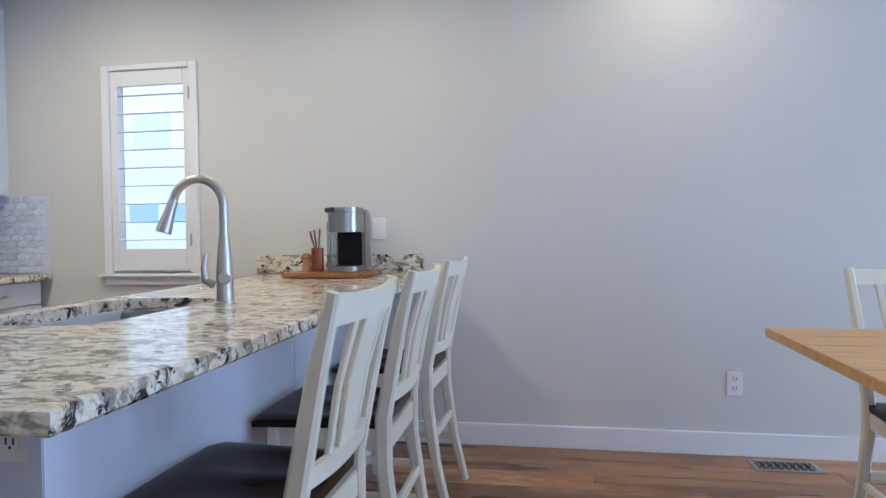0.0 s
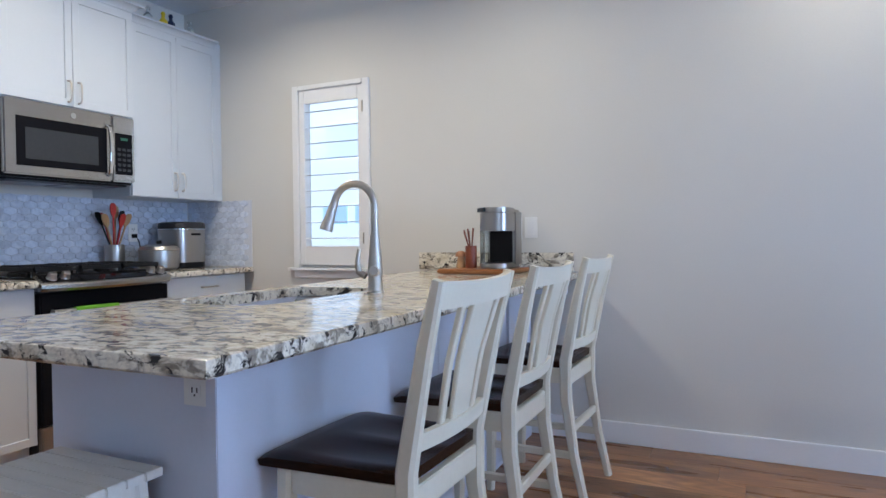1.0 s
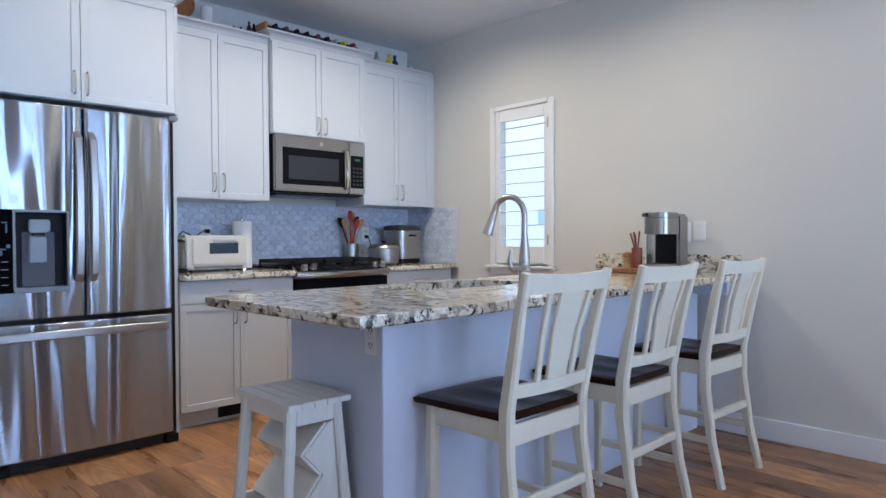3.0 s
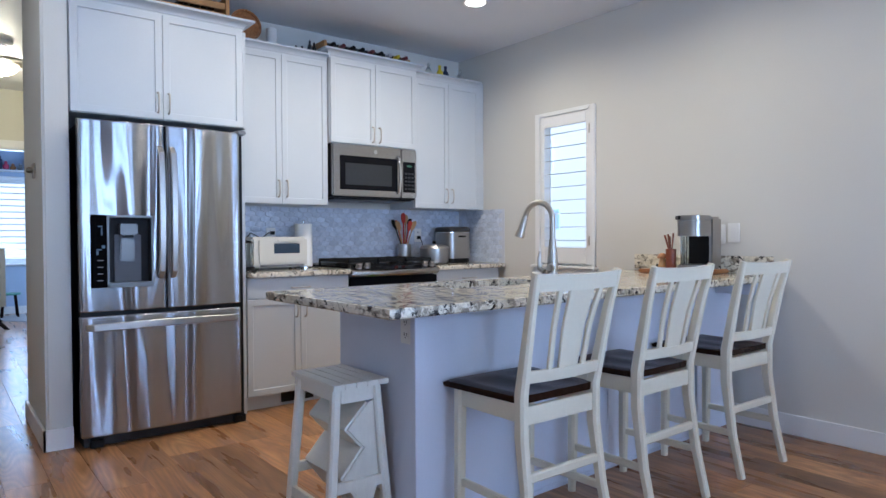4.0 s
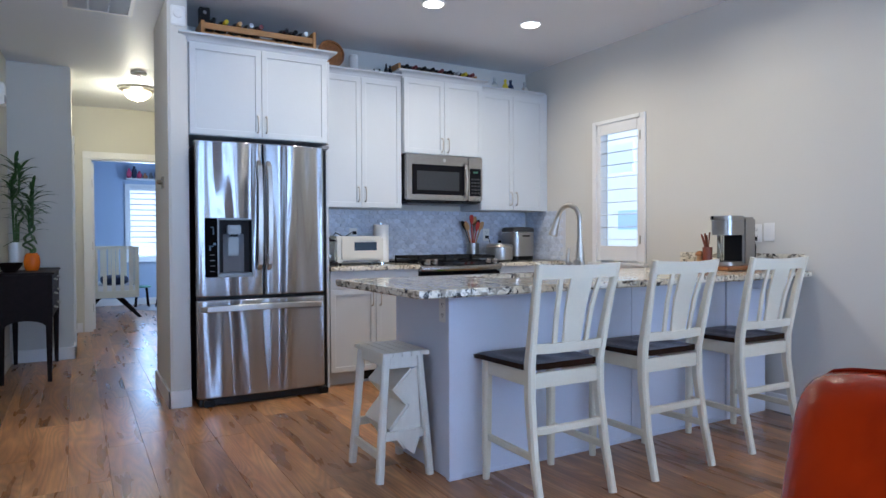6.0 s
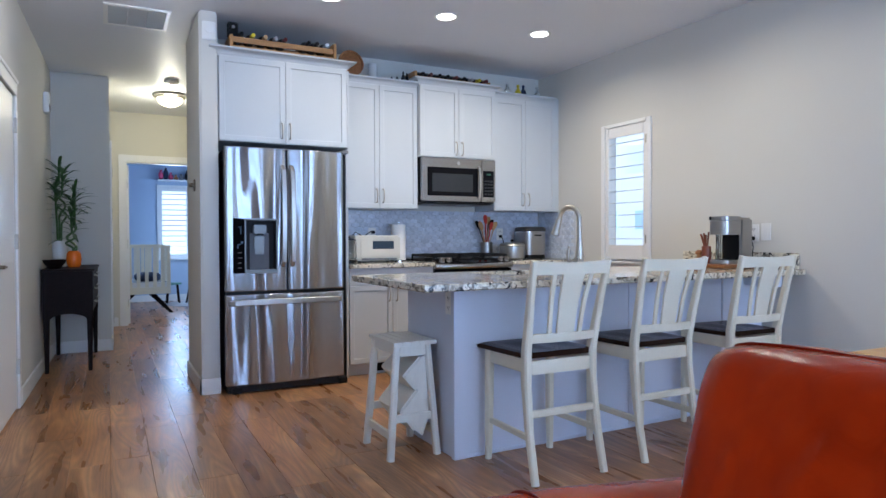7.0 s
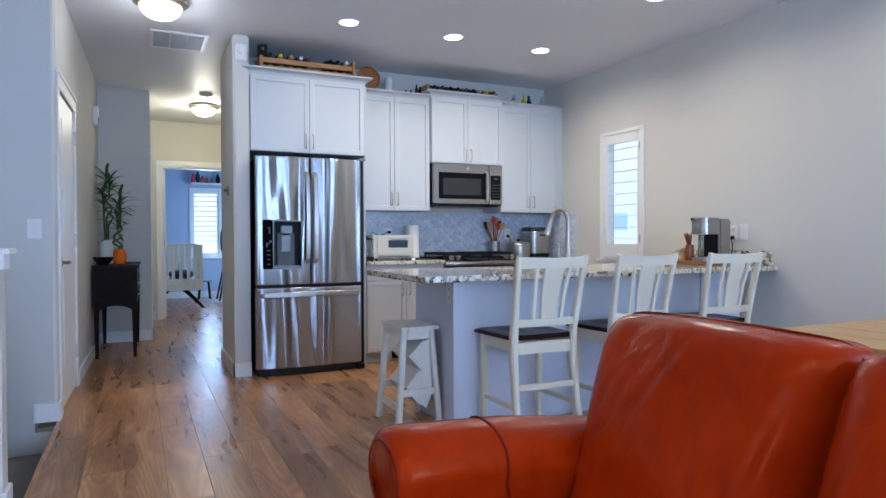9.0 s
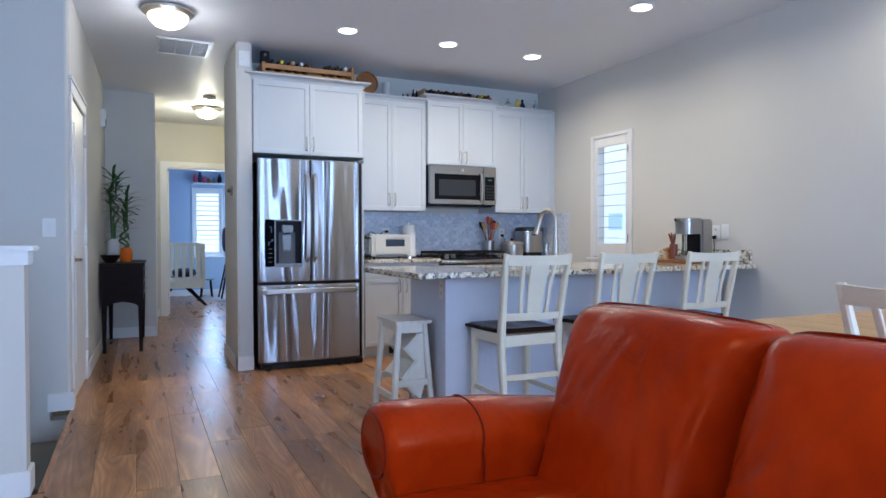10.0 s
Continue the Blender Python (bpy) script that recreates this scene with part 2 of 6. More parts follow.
CLEAR = glass("clear_glass", (0.95, 0.98, 0.97))
DARKBOTTLE = surface("wine_bottle", (0.012, 0.014, 0.010), 0.12, vary=0.2, relief=0)
LEAF = surface("bamboo_leaf", (0.045, 0.115, 0.03), 0.4, big=20, small=90, vary=0.35)
STALK = surface("bamboo_stalk", (0.06, 0.13, 0.04), 0.4, big=20, small=90, vary=0.3)
ORANGE = surface("orange_glaze", (0.92, 0.18, 0.01), 0.2, vary=0.06, relief=0)
CERAMIC = surface("white_ceramic", (0.75, 0.75, 0.73), 0.2, vary=0.03, relief=0)
GREEN = surface("lime_towel", (0.11, 0.30, 0.015), 0.9, small=200, vary=0.15, relief=0.3)
BRONZE = surface("bronze_metal", (0.22, 0.18, 0.13), 0.35, metal=0.9, vary=0.15)
PEWTER = brushed_steel("pewter_ring", (0.50, 0.47, 0.42), 0.38)
RUG = surface("grey_rug", (0.36, 0.35, 0.36), 0.95, small=250, vary=0.15, relief=0.5)
NAVY = surface("navy_cloth", (0.02, 0.03, 0.07), 0.9, vary=0.25)
PINK = surface("pink_toy", (0.55, 0.06, 0.14), 0.6, vary=0.1)
RED = surface("red_silicone", (0.50, 0.03, 0.02), 0.45, vary=0.08)
SPOON = grain_wood("spoon_wood", (0.38, 0.20, 0.08), (0.58, 0.36, 0.17), (20, 20, 3), 0.6)
YELLOW = surface("yellow_cap", (0.65, 0.50, 0.02), 0.4, vary=0.08)
PAPER = surface("paper_towel", (0.80, 0.80, 0.79), 0.95, small=150, vary=0.03, relief=0.2)
LAMP = glow("downlight_lens", (1.0, 0.95, 0.86), 6.0)
DOME = glow("dome_glass", (1.0, 0.83, 0.55), 3.6)
GREENLED = glow("green_display", (0.02, 0.10, 0.06), 0.05)
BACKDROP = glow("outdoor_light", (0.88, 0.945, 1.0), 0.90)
# emission stands in for daylight falling on the house wall and its windows
HOUSE = glow("outdoor_house_glow", (0.78, 0.89, 0.99), 0.80)
PALEWIN = glow("outdoor_pale_window_glow", (0.70, 0.84, 0.98), 0.74)
HOUSEWIN = glow("outdoor_house_window_glow", (0.45, 0.68, 0.93), 0.70)

# ---- mesh helpers ----


def box(bm, x0, x1, y0, y1, z0, z1, bev=0.0, seg=2):
    made = bmesh.ops.create_cube(bm, size=1.0)["verts"]
    for v in made:
        v.co = Vector(((x0 + x1) / 2 + v.co.x * (x1 - x0), (y0 + y1) / 2 + v.co.y * (y1 - y0), (z0 + z1) / 2 + v.co.z * (z1 - z0)))
    if bev:
        edges = list({e for v in made for e in v.link_edges})
        bmesh.ops.bevel(bm, geom=edges, offset=bev, segments=seg, affect="EDGES", clamp_overlap=True)
    return bm


def boxes(*rows, bev=0.0):
    bm = bmesh.new()
    for r in rows:
        box(bm, *r[:6], bev=r[6] if len(r) > 6 else bev)
    return bm


def rings(bm, loops, close=True, caps=True):
    """Skins a row of equal vertex loops."""
    rows = [[bm.verts.new(p) for p in loop] for loop in loops]
    n = len(rows[0])
    for a, b in zip(rows, rows[1:]):
        for i in range(n if close else n - 1):
            j = (i + 1) % n
            bm.faces.new((a[i], a[j], b[j], b[i]))
    if caps and close:
        bm.faces.new(rows[0][::-1])
        bm.faces.new(rows[-1])
    bmesh.ops.recalc_face_normals(bm, faces=bm.faces)
    return bm


def tube(bm, points, radii, n=12, caps=True):
    pts = [Vector(p) for p in points]
    if not isinstance(radii, (list, tuple)):
        radii = [radii] * len(pts)
    loops, side = [], None
    for i, p in enumerate(pts):
        d = (pts[min(i + 1, len(pts) - 1)] - pts[max(i - 1, 0)]).normalized()
        if side is None:
            side = d.orthogonal().normalized()
        side = (side - d * side.dot(d)).normalized()
        up = d.cross(side)
        loops.append([p + radii[i] * (math.cos(a) * side + math.sin(a) * up) for a in (2 * math.pi * k / n for k in range(n))])
    return rings(bm, loops, caps=caps)


def lathe(bm, profile, x=0.0, y=0.0, z=0.0, n=24):
    loops = [[(x + r * math.cos(2 * math.pi * k / n), y + r * math.sin(2 * math.pi * k / n), z + h) for k in range(n)] for r, h in profile]
    return rings(bm, loops)


def bar(bm, points, w, d, across=(0, 1, 0)):
    """A rectangular bar swept along points; w along across, d square to it. w, d may be lists."""
    pts, a = [Vector(p) for p in points], Vector(across).normalized()
    k = len(pts)
    ws = w if isinstance(w, (list, tuple)) else [w] * k
    ds = d if isinstance(d, (list, tuple)) else [d] * k
    loops = []
    for i, p in enumerate(pts):
        t = (pts[min(i + 1, k - 1)] - pts[max(i - 1, 0)]).normalized()
        f = t.cross(a).normalized()
        c = 0.22 * min(ws[i], ds[i])
        hw, hd = ws[i] / 2, ds[i] / 2
        loops.append([p + a * u + f * v for u, v in ((hw - c, hd), (hw, hd - c), (hw, c - hd), (hw - c, -hd), (c - hw, -hd), (-hw, c - hd), (-hw, hd - c), (c - hw, hd))])
    return rings(bm, loops)


def prism(bm, outline, axis, a0, a1, bev=0.0):
    """A flat outline pushed out along an axis: outline pairs are the two other coordinates in order."""
    def put(u, v, a):
        return {"x": (a, u, v), "y": (u, a, v), "z": (u, v, a)}[axis]
    lo, hi = [bm.verts.new(put(u, v, a0)) for u, v in outline], [bm.verts.new(put(u, v, a1)) for u, v in outline]
    faces = [bm.faces.new(lo[::-1]), bm.faces.new(hi)]
    n = len(outline)
    for i in range(n):
        faces.append(bm.faces.new((lo[i], lo[(i + 1) % n], hi[(i + 1) % n], hi[i])))
    bmesh.ops.recalc_face_normals(bm, faces=faces)
    if bev:
        bmesh.ops.bevel(bm, geom=list({e for f in faces for e in f.edges}), offset=bev, segments=2, affect="EDGES", clamp_overlap=True)
    return bm


def place_of(ob):
    m = Matrix.Identity(4)
    while ob is not None:
        m = ob.matrix_basis @ m
        ob = ob.parent
    return m


def mesh_of(name, bm, mat, angle=38):
    """A mesh whose corner normals are weighted by face area, so that flat faces stay flat beside small bevels."""
    me = bpy.data.meshes.new(name)
    bm.normal_update()
    bm.faces.index_update()
    area = [max(f.calc_area(), 1e-12) for f in bm.faces]
    limit = math.cos(radians(angle))
    normals = []
    for f in bm.faces:
        for corner in f.loops:
            total = Vector((0, 0, 0))
            for g in corner.vert.link_faces:
                if g.normal.dot(f.normal) >= limit:
                    total += g.normal * area[g.index]
            normals.append(total.normalized() if total.length > 0 else f.normal.copy())
    bm.to_mesh(me)
    bm.free()
    me.materials.append(mat)
    me.polygons.foreach_set("use_smooth", [True] * len(me.polygons))
    me.set_sharp_from_angle(angle=radians(angle))
    me.normals_split_custom_set(normals)
    return me


def part(name, bm, mat, parent=None, label="", origin=None, angle=38):
    """Links a bmesh, built in world coordinates, as one mesh object under parent."""
    base = place_of(parent) if parent is not None else Matrix.Identity(4)
    local = Matrix.Translation(origin) if origin is not None else Matrix.Identity(4)
    m = (base @ local) if parent is not None else local
    bm.transform(m.inverted())
    ob = new(name, mesh_of(name, bm, mat, angle))
    ob.parent = parent
    ob.matrix_basis = local
    if label:
        ob["label"] = label
    return ob


def thing(name, at, label, category, group="", turn=0):
    ob = new(name)
    ob.empty_display_size = 0.1
    ob.matrix_basis = pose(*at, 0, 0, turn)
    return tagged(ob, label, category, group)


def setting(name, bm, mat, label, category):
    return tagged(part(name, bm, mat), label, category, kind="structure")


# ---- the large structure ----
H = 2.74
lean = Matrix.Translation((-1.83, -1.03, 0)) @ Matrix.Rotation(radians(-1.4), 4, "Z") @ Matrix.Translation((1.83, 1.03, 0))


def leaned(ob):
    """Turns a finished piece of the left wall with its slightly skewed run."""
    ob.matrix_basis = lean @ ob.matrix_basis
    return ob


def wall_box(*rows):
    return boxes(*rows)


setting("wall_north", wall_box((-3.42, -2.27, 3.5, 3.62, 0, H), (-1.755, 3.0, 3.5, 3.62, 0, H), (3.9, 4.3, 3.5, 3.62, 0, H), (5.2, 5.6, 3.5, 3.62, 0, H), (6.4, 6.72, 3.5, 3.62, 0, H), (3.0, 3.9, 3.5, 3.62, 2.4, H), (4.3, 5.2, 3.5, 3.62, 2.4, H), (5.6, 6.4, 3.5, 3.62, 2.4, H), (-2.27, -1.755, 3.5, 3.62, 0, 0.91), (-2.27, -1.755, 3.5, 3.62, 2.085, H)), WALL, "smooth pale greige painted wall with a narrow window", "wall")
setting("wall_west", wall_box((-3.42, -3.3, 0.25, 3.5, 0, H)), WALL, "pale greige painted kitchen wall behind the cabinets", "wall")
setting("wall_pillar", boxes((-3.5, -2.65, 0.12, 0.247, 0, H, 0.012)), WALL, "greige wall end with rounded corners beside the fridge", "wall")
setting("wall_hall_right", wall_box((-7.05, -3.42, 0.86, 0.98, 0, H), (-3.54, -3.42, 0.25, 0.86, 0, H)), HALL, "cream painted hallway wall", "wall")
setting("wall_hall_end", wall_box((-7.17, -7.05, -0.6, -0.26, 0, H), (-7.17, -7.05, 0.58, 0.98, 0, H), (-7.17, -7.05, -0.26, 0.58, 2.11, H)), HALL, "cream painted hallway end wall with a doorway", "wall")
setting("wall_hall_left", boxes((-7.05, -5.2, -0.565, -0.445, 0, H)), HALL, "cream painted hallway wall", "wall")
setting("wall_console", boxes((-5.2, -5.08, -1.15, -0.445, 0, H, 0.010)), WALL, "greige painted wall behind the console table", "wall")
leaned(setting("wall_left", wall_box((-5.12, -2.815, -1.15, -1.03, 0, H), (-1.985, -1.9, -1.15, -1.03, 0, H), (-2.815, -1.985, -1.15, -1.03, 2.07, H)), WALL, "greige painted wall with a white panel door", "wall"))
arc = [(-1.852 + 0.022 * math.cos(a), -1.052 + 0.022 * math.sin(a)) for a in (math.pi / 2 * k / 6 for k in range(7))]
setting("wall_corner", prism(bmesh.new(), [(-1.915, -1.15), (-1.83, -1.15)] + arc + [(-1.915, -1.03)], "z", 0, H), WALL, "rounded greige plaster wall corner", "wall")
setting("wall_stair_west", wall_box((-1.95, -1.83, -4.6, -1.15, -2.7, H), (-1.95, -1.83, -1.15, -1.05, -2.7, -0.06)), WALL, "greige painted stairwell wall", "wall")
setting("wall_south", wall_box((-1.95, 2.2, -4.72, -4.6, -2.7, H), (4.6, 6.72, -4.72, -4.6, 0, H), (2.2, 4.6, -4.72, -4.6, 0, 0.7), (2.2, 4.6, -4.72, -4.6, 2.3, H)), WALL, "greige painted living room wall with a wide window", "wall")
east = [(6.6, 6.72, -4.6, EAST_WINDOWS[0][0], 0, H), (6.6, 6.72, EAST_WINDOWS[0][1], EAST_WINDOWS[1][0], 0, H), (6.6, 6.72, EAST_WINDOWS[1][1], EAST_WINDOWS[2][0], 0, H), (6.6, 6.72, EAST_WINDOWS[2][1], 3.5, 0, H)]
for y0, y1 in EAST_WINDOWS:
    east += [(6.6, 6.72, y0, y1, 0, 0.08), (6.6, 6.72, y0, y1, 2.4, H)]
setting("wall_east", wall_box(*east), WALL, "greige painted living room wall with tall windows", "wall")
setting("wall_stair_north", boxes((-1.829, -0.28, -1.05, -1.035, -2.7, -0.06)), WALL, "stairwell wall below the floor edge", "wall")
setting("wall_stair_east", boxes((-0.39, -0.29, -4.6, -1.05, -2.7, -0.06)), WALL, "stairwell side wall below the floor", "wall")
# the opening in the north side is added, unseen, for the second lamp
setting("wall_bedroom", wall_box((-10.57, -10.45, -1.7, 0.36, 0, H), (-10.57, -10.45, 0.845, 2.0, 0, H), (-10.57, -10.45, 0.36, 0.845, 0, 0.76), (-10.57, -10.45, 0.36, 0.845, 2.04, H),
                                 (-10.45, -9.6, 1.88, 2.0, 0, H), (-8.6, -7.17, 1.88, 2.0, 0, H), (-9.6, -8.6, 1.88, 2.0, 0, 0.76), (-9.6, -8.6, 1.88, 2.0, 2.04, H), (-10.45, -7.17, -1.7, -1.58, 0, H), (-7.176, -7.171, -1.58, -0.34, 0, H), (-7.176, -7.171, 0.66, 1.88, 0, H)), BLUE, "blue-grey painted bedroom wall with a window", "wall")
setting("ceiling", boxes((-10.57, 6.72, -4.72, 3.62, H, H + 0.1)), CEIL, "white textured drywall ceiling", "ceiling")
floor = setting("floor", wall_box((-10.6, 6.72, -1.04, 3.6, -0.06, -0.013), (-0.39, 6.72, -4.7, -1.04, -0.06, -0.013), (-10.6, -7.1, -1.7, -1.04, -0.06, -0.013)), surface("subfloor", (0.05, 0.03, 0.02), 0.9), "warm brown hickory plank floor", "floor")

# half wall round the stairwell
pony = tagged(thing("half_wall", (-0.33, -1.07, 0), "white capped half wall beside the stairwell", "half wall"), kind="structure")
part("wall_body", boxes((-0.39, -0.28, -4.6, -1.07, 0, 1.0)), WALL, pony)
part("cap", boxes((-0.43, -0.24, -4.6, -1.03, 1.052, 1.074, 0.006)), TRIM, pony, "white painted wood cap")
part("cap_trim", boxes((-0.407, -0.263, -4.6, -1.053, 0.992, 1.052, 0.004)), TRIM, pony)
part("baseboard", boxes((-0.405, -0.265, -4.6, -1.055, 0.0, 0.11, 0.004)), TRIM, pony, "white baseboard")

# stairs
stairs = tagged(thing("staircase", (-1.1, -1.1, -0.2), "carpeted stairs going down beside the half wall", "stairs"), kind="structure")
for i in range(10):
    part("step", boxes((-1.829, -0.39, -1.32 - 0.27 * i, -1.05 - 0.27 * i, -0.37 - 0.185 * i, -0.187 - 0.185 * i, 0.012)), CARPET, stairs)

# baseboards
BB = 0.115
boards = [(-1.05, 2.98, 3.484, 3.499, 0, BB), (-2.7, -2.634, 0.100, 0.247, 0, BB), (-3.5, -2.634, 0.104, 0.119, 0, BB), 
          (-1.829, -1.814, -1.16, -1.014, 0, BB), (-5.079, -5.064, -0.98, -0.43, 0, BB), (-7.05, -5.064, -0.444, -0.43, 0, BB), (-7.049, -7.035, -0.43, -0.36, 0, BB), (-10.449, -10.435, -1.58, 1.88, 0, BB), (6.584, 6.599, -4.6, 3.48, 0, BB)]
for b in boards:
    if b[0] == -2.7:
        continue
    setting("baseboard", boxes((*b, 0.003)), TRIM, "white painted baseboard along the wall", "baseboard")
setting("baseboard", boxes((-2.649, -2.634, 0.104, 0.247, 0, BB, 0.003)), TRIM, "white painted baseboard along the wall", "baseboard")

for b in ((-5.075, -2.892, -1.029, -1.014, 0, BB), (-1.908, -1.83, -1.029, -1.014, 0, BB)):
    leaned(setting("baseboard", boxes((*b, 0.003)), TRIM, "white painted baseboard along the wall", "baseboard"))

# outdoors beyond the windows: panels glow in place of daylight on sky and house
back = tagged(thing("backdrop", (-2, 8, 0), "pale sky and neighbouring house outside the kitchen window", "backdrop"), kind="structure")
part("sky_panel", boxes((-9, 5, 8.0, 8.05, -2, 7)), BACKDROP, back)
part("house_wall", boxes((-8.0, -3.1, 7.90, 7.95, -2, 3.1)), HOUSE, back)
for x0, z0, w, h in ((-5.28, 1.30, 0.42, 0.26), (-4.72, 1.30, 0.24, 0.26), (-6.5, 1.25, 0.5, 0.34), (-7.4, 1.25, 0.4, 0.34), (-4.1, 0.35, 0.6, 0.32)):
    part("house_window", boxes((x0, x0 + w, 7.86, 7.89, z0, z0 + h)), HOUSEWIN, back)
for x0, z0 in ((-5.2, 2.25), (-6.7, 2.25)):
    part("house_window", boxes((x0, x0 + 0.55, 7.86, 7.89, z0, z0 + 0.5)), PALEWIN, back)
tagged(part("backdrop", boxes((-12.0, -11.95, -2, 4, -1, 4)), glow("bedroom_outdoor_light", (0.80, 0.90, 1.0), 1.0)), "bright daylight outside the bedroom window", "backdrop", kind="structure")
tagged(part("backdrop", boxes((9.0, 9.05, -8, 7, -1, 5)), glow("east_outdoor_light", (0.55, 0.75, 1.0), 0.9)), "bright daylight outside the living room windows", "backdrop", kind="structure")
tagged(part("backdrop", boxes((-1, 8, -7.05, -7, -1, 5)), glow("south_outdoor_light", (0.55, 0.75, 1.0), 0.9)), "bright daylight outside the south window", "backdrop", kind="structure")

# ---- windows ----


def kitchen_window():
    w = tagged(thing("window_1", (-2.01, 3.5, 0.9), "narrow white window with open plantation shutters", "window"), kind="structure")
    bm = boxes((-2.315, -2.265, 3.480, 3.499, 0.908, 2.107), (-1.765, -1.715, 3.480, 3.499, 0.908, 2.107), (-2.265, -1.765, 3.480, 3.499, 2.075, 2.107), bev=0.004)
    part("casing", bm, TRIM, w, "white casing")
    part("sill", boxes((-2.35, -1.695, 3.455, 3.56, 0.888, 0.908, 0.005)), TRIM, w)
    part("apron", boxes((-2.315, -1.715, 3.484, 3.499, 0.842, 0.888, 0.003)), TRIM, w)
    bm = boxes((-2.27, -2.2625, 3.5, 3.6, 0.91, 2.08), (-1.7625, -1.755, 3.5, 3.6, 0.91, 2.08), (-2.2625, -1.7625, 3.5, 3.6, 2.0725, 2.085))
    part("jamb", bm, TRIM, w)
    sh = part("shutter", boxes((-2.262, -2.220, 3.488, 3.514, 0.925, 2.07), (-1.803, -1.763, 3.488, 3.514, 0.925, 2.07), (-2.220, -1.803, 3.488, 3.514, 1.985, 2.07), (-2.220, -1.803, 3.488, 3.514, 0.925, 1.05), bev=0.003), TRIM, w, "white shutter panel")
    n = 9
    for i in range(n):
        z = 1.05 + 0.935 * (i + 0.5) / n
        bm = bmesh.new()
        loop = [(0.017 * math.cos(a), 0.0038 * math.sin(a)) for a in (2 * math.pi * k / 10 for k in range(10))]
        rings(bm, [[(x, 3.505 + u, z + v + u * 0.02) for u, v in loop] for x in (-2.219, -1.804)])
        part("louver", bm, TRIM, sh)
    for z in (1.10, 1.93):
        part("hinge", boxes((-1.766, -1.756, 3.474, 3.487, z - 0.035, z + 0.035, 0.002)), NICKEL, sh, "nickel hinge")
    part("sash", boxes((-2.262, -2.252, 3.527, 3.552, 0.91, 2.07), (-1.773, -1.763, 3.527, 3.552, 0.91, 2.07), (-2.252, -1.773, 3.527, 3.552, 0.91, 0.95), (-2.252, -1.773, 3.527, 3.552, 2.03, 2.07)), TRIM, w)
    g = part("pane", boxes((-2.253, -1.772, 3.537, 3.541, 0.949, 2.031)), PANE, w)
    g.visible_shadow = False


kitchen_window()


def bedroom_window():
    w = tagged(thing("window_2", (-10.45, 0.60, 0.76), "white bedroom window with bright closed shutters", "window"), kind="structure")
    part("casing", boxes((-10.449, -10.43, 0.315, 0.36, 0.76, 2.08), (-10.449, -10.43, 0.845, 0.89, 0.76, 2.08), (-10.449, -10.43, 0.36, 0.845, 2.04, 2.08), bev=0.003), TRIM, w)
    part("sill", boxes((-10.45, -10.39, 0.30, 0.905, 0.735, 0.76, 0.003)), TRIM, w)
    sh = part("shutter", boxes((-10.47, -10.452, 0.361, 0.402, 0.761, 2.039), (-10.47, -10.452, 0.803, 0.844, 0.761, 2.039), (-10.47, -10.452, 0.402, 0.803, 1.97, 2.039), (-10.47, -10.452, 0.402, 0.803, 0.761, 0.838)), TRIM, w)
    for i in range(12):
        z = 0.838 + 1.132 * (i + 0.5) / 12
        bm = bmesh.new()
        rings(bm, [[(-10.50 + u, y, z + v + u * 0.3) for u, v in ((-0.022, -0.003), (0.022, -0.003), (0.022, 0.003), (-0.022, 0.003))] for y in (0.403, 0.802)])
        part("louver", bm, TRIM, sh)


bedroom_window()
for i, (y0, y1) in enumerate(EAST_WINDOWS):
    w = tagged(thing("window_%d" % (i + 3), (6.6, (y0 + y1) / 2, 0.45), "tall white living room window", "window"), kind="structure")
    part("casing", boxes((6.58, 6.599, y0 - 0.08, y0, 0.0, 2.48), (6.58, 6.599, y1, y1 + 0.08, 0.0, 2.48), (6.58, 6.599, y0, y1, 2.4, 2.48), (6.58, 6.599, y0, y1, 0.0, 0.08), bev=0.004), TRIM, w)

# ---- doors ----


def raised_panel(bm, x0, x1, z0, z1, y, out):
    """A recessed frame with a raised field on a door face at y; out is +1 or -1."""
    box(bm, x0, x1, min(y, y + out * 0.004), max(y, y + out * 0.004), z0, z1, 0.003, 1)
    box(bm, x0 + 0.035, x1 - 0.035, min(y, y + out * 0.009), max(y, y + out * 0.009), z0 + 0.035, z1 - 0.035, 0.006, 2)


def closet_door():
    d = tagged(thing("door_1", (-2.385, -1.03, 0), "closed white two-panel door with a bronze lever handle", "door"), kind="structure")
    part("casing", boxes((-1.985, -1.910, -1.029, -1.017, 0, 2.06), (-2.890, -2.815, -1.029, -1.017, 0, 2.06), (-2.890, -1.910, -1.029, -1.017, 2.06, 2.145), (-2.910, -1.890, -1.029, -1.010, 2.145, 2.172), bev=0.004), TRIM, d)
    bm = boxes((-2.810, -1.990, -1.072, -1.034, 0.01, 2.055, 0.003))
    raised_panel(bm, -2.705, -2.095, 1.12, 1.94, -1.034, 1)
    raised_panel(bm, -2.705, -2.095, 0.22, 0.98, -1.034, 1)
    slab = part("slab", bm, TRIM, d)
    bm = lathe(bmesh.new(), [(0.0, 0), (0.03, 0.0), (0.03, 0.008), (0.011, 0.012), (0.011, 0.05), (0.0, 0.05)], n=18)
    bm.transform(pose(-2.075, -1.034, 0.96, -90, 0, 0))
    tube(bm, [(-2.075, -0.996, 0.96), (-2.115, -0.990, 0.96), (-2.185, -0.992, 0.957)], [0.010, 0.010, 0.007], 10)
    part("lever_handle", bm, BRONZE, slab, "bronze lever handle")
    for z in (0.28, 1.1, 1.86):
        part("hinge", boxes((-2.819, -2.799, -1.034, -1.012, z - 0.05, z + 0.05, 0.003)), NICKEL, d, "nickel hinge")
    leaned(d)


closet_door()


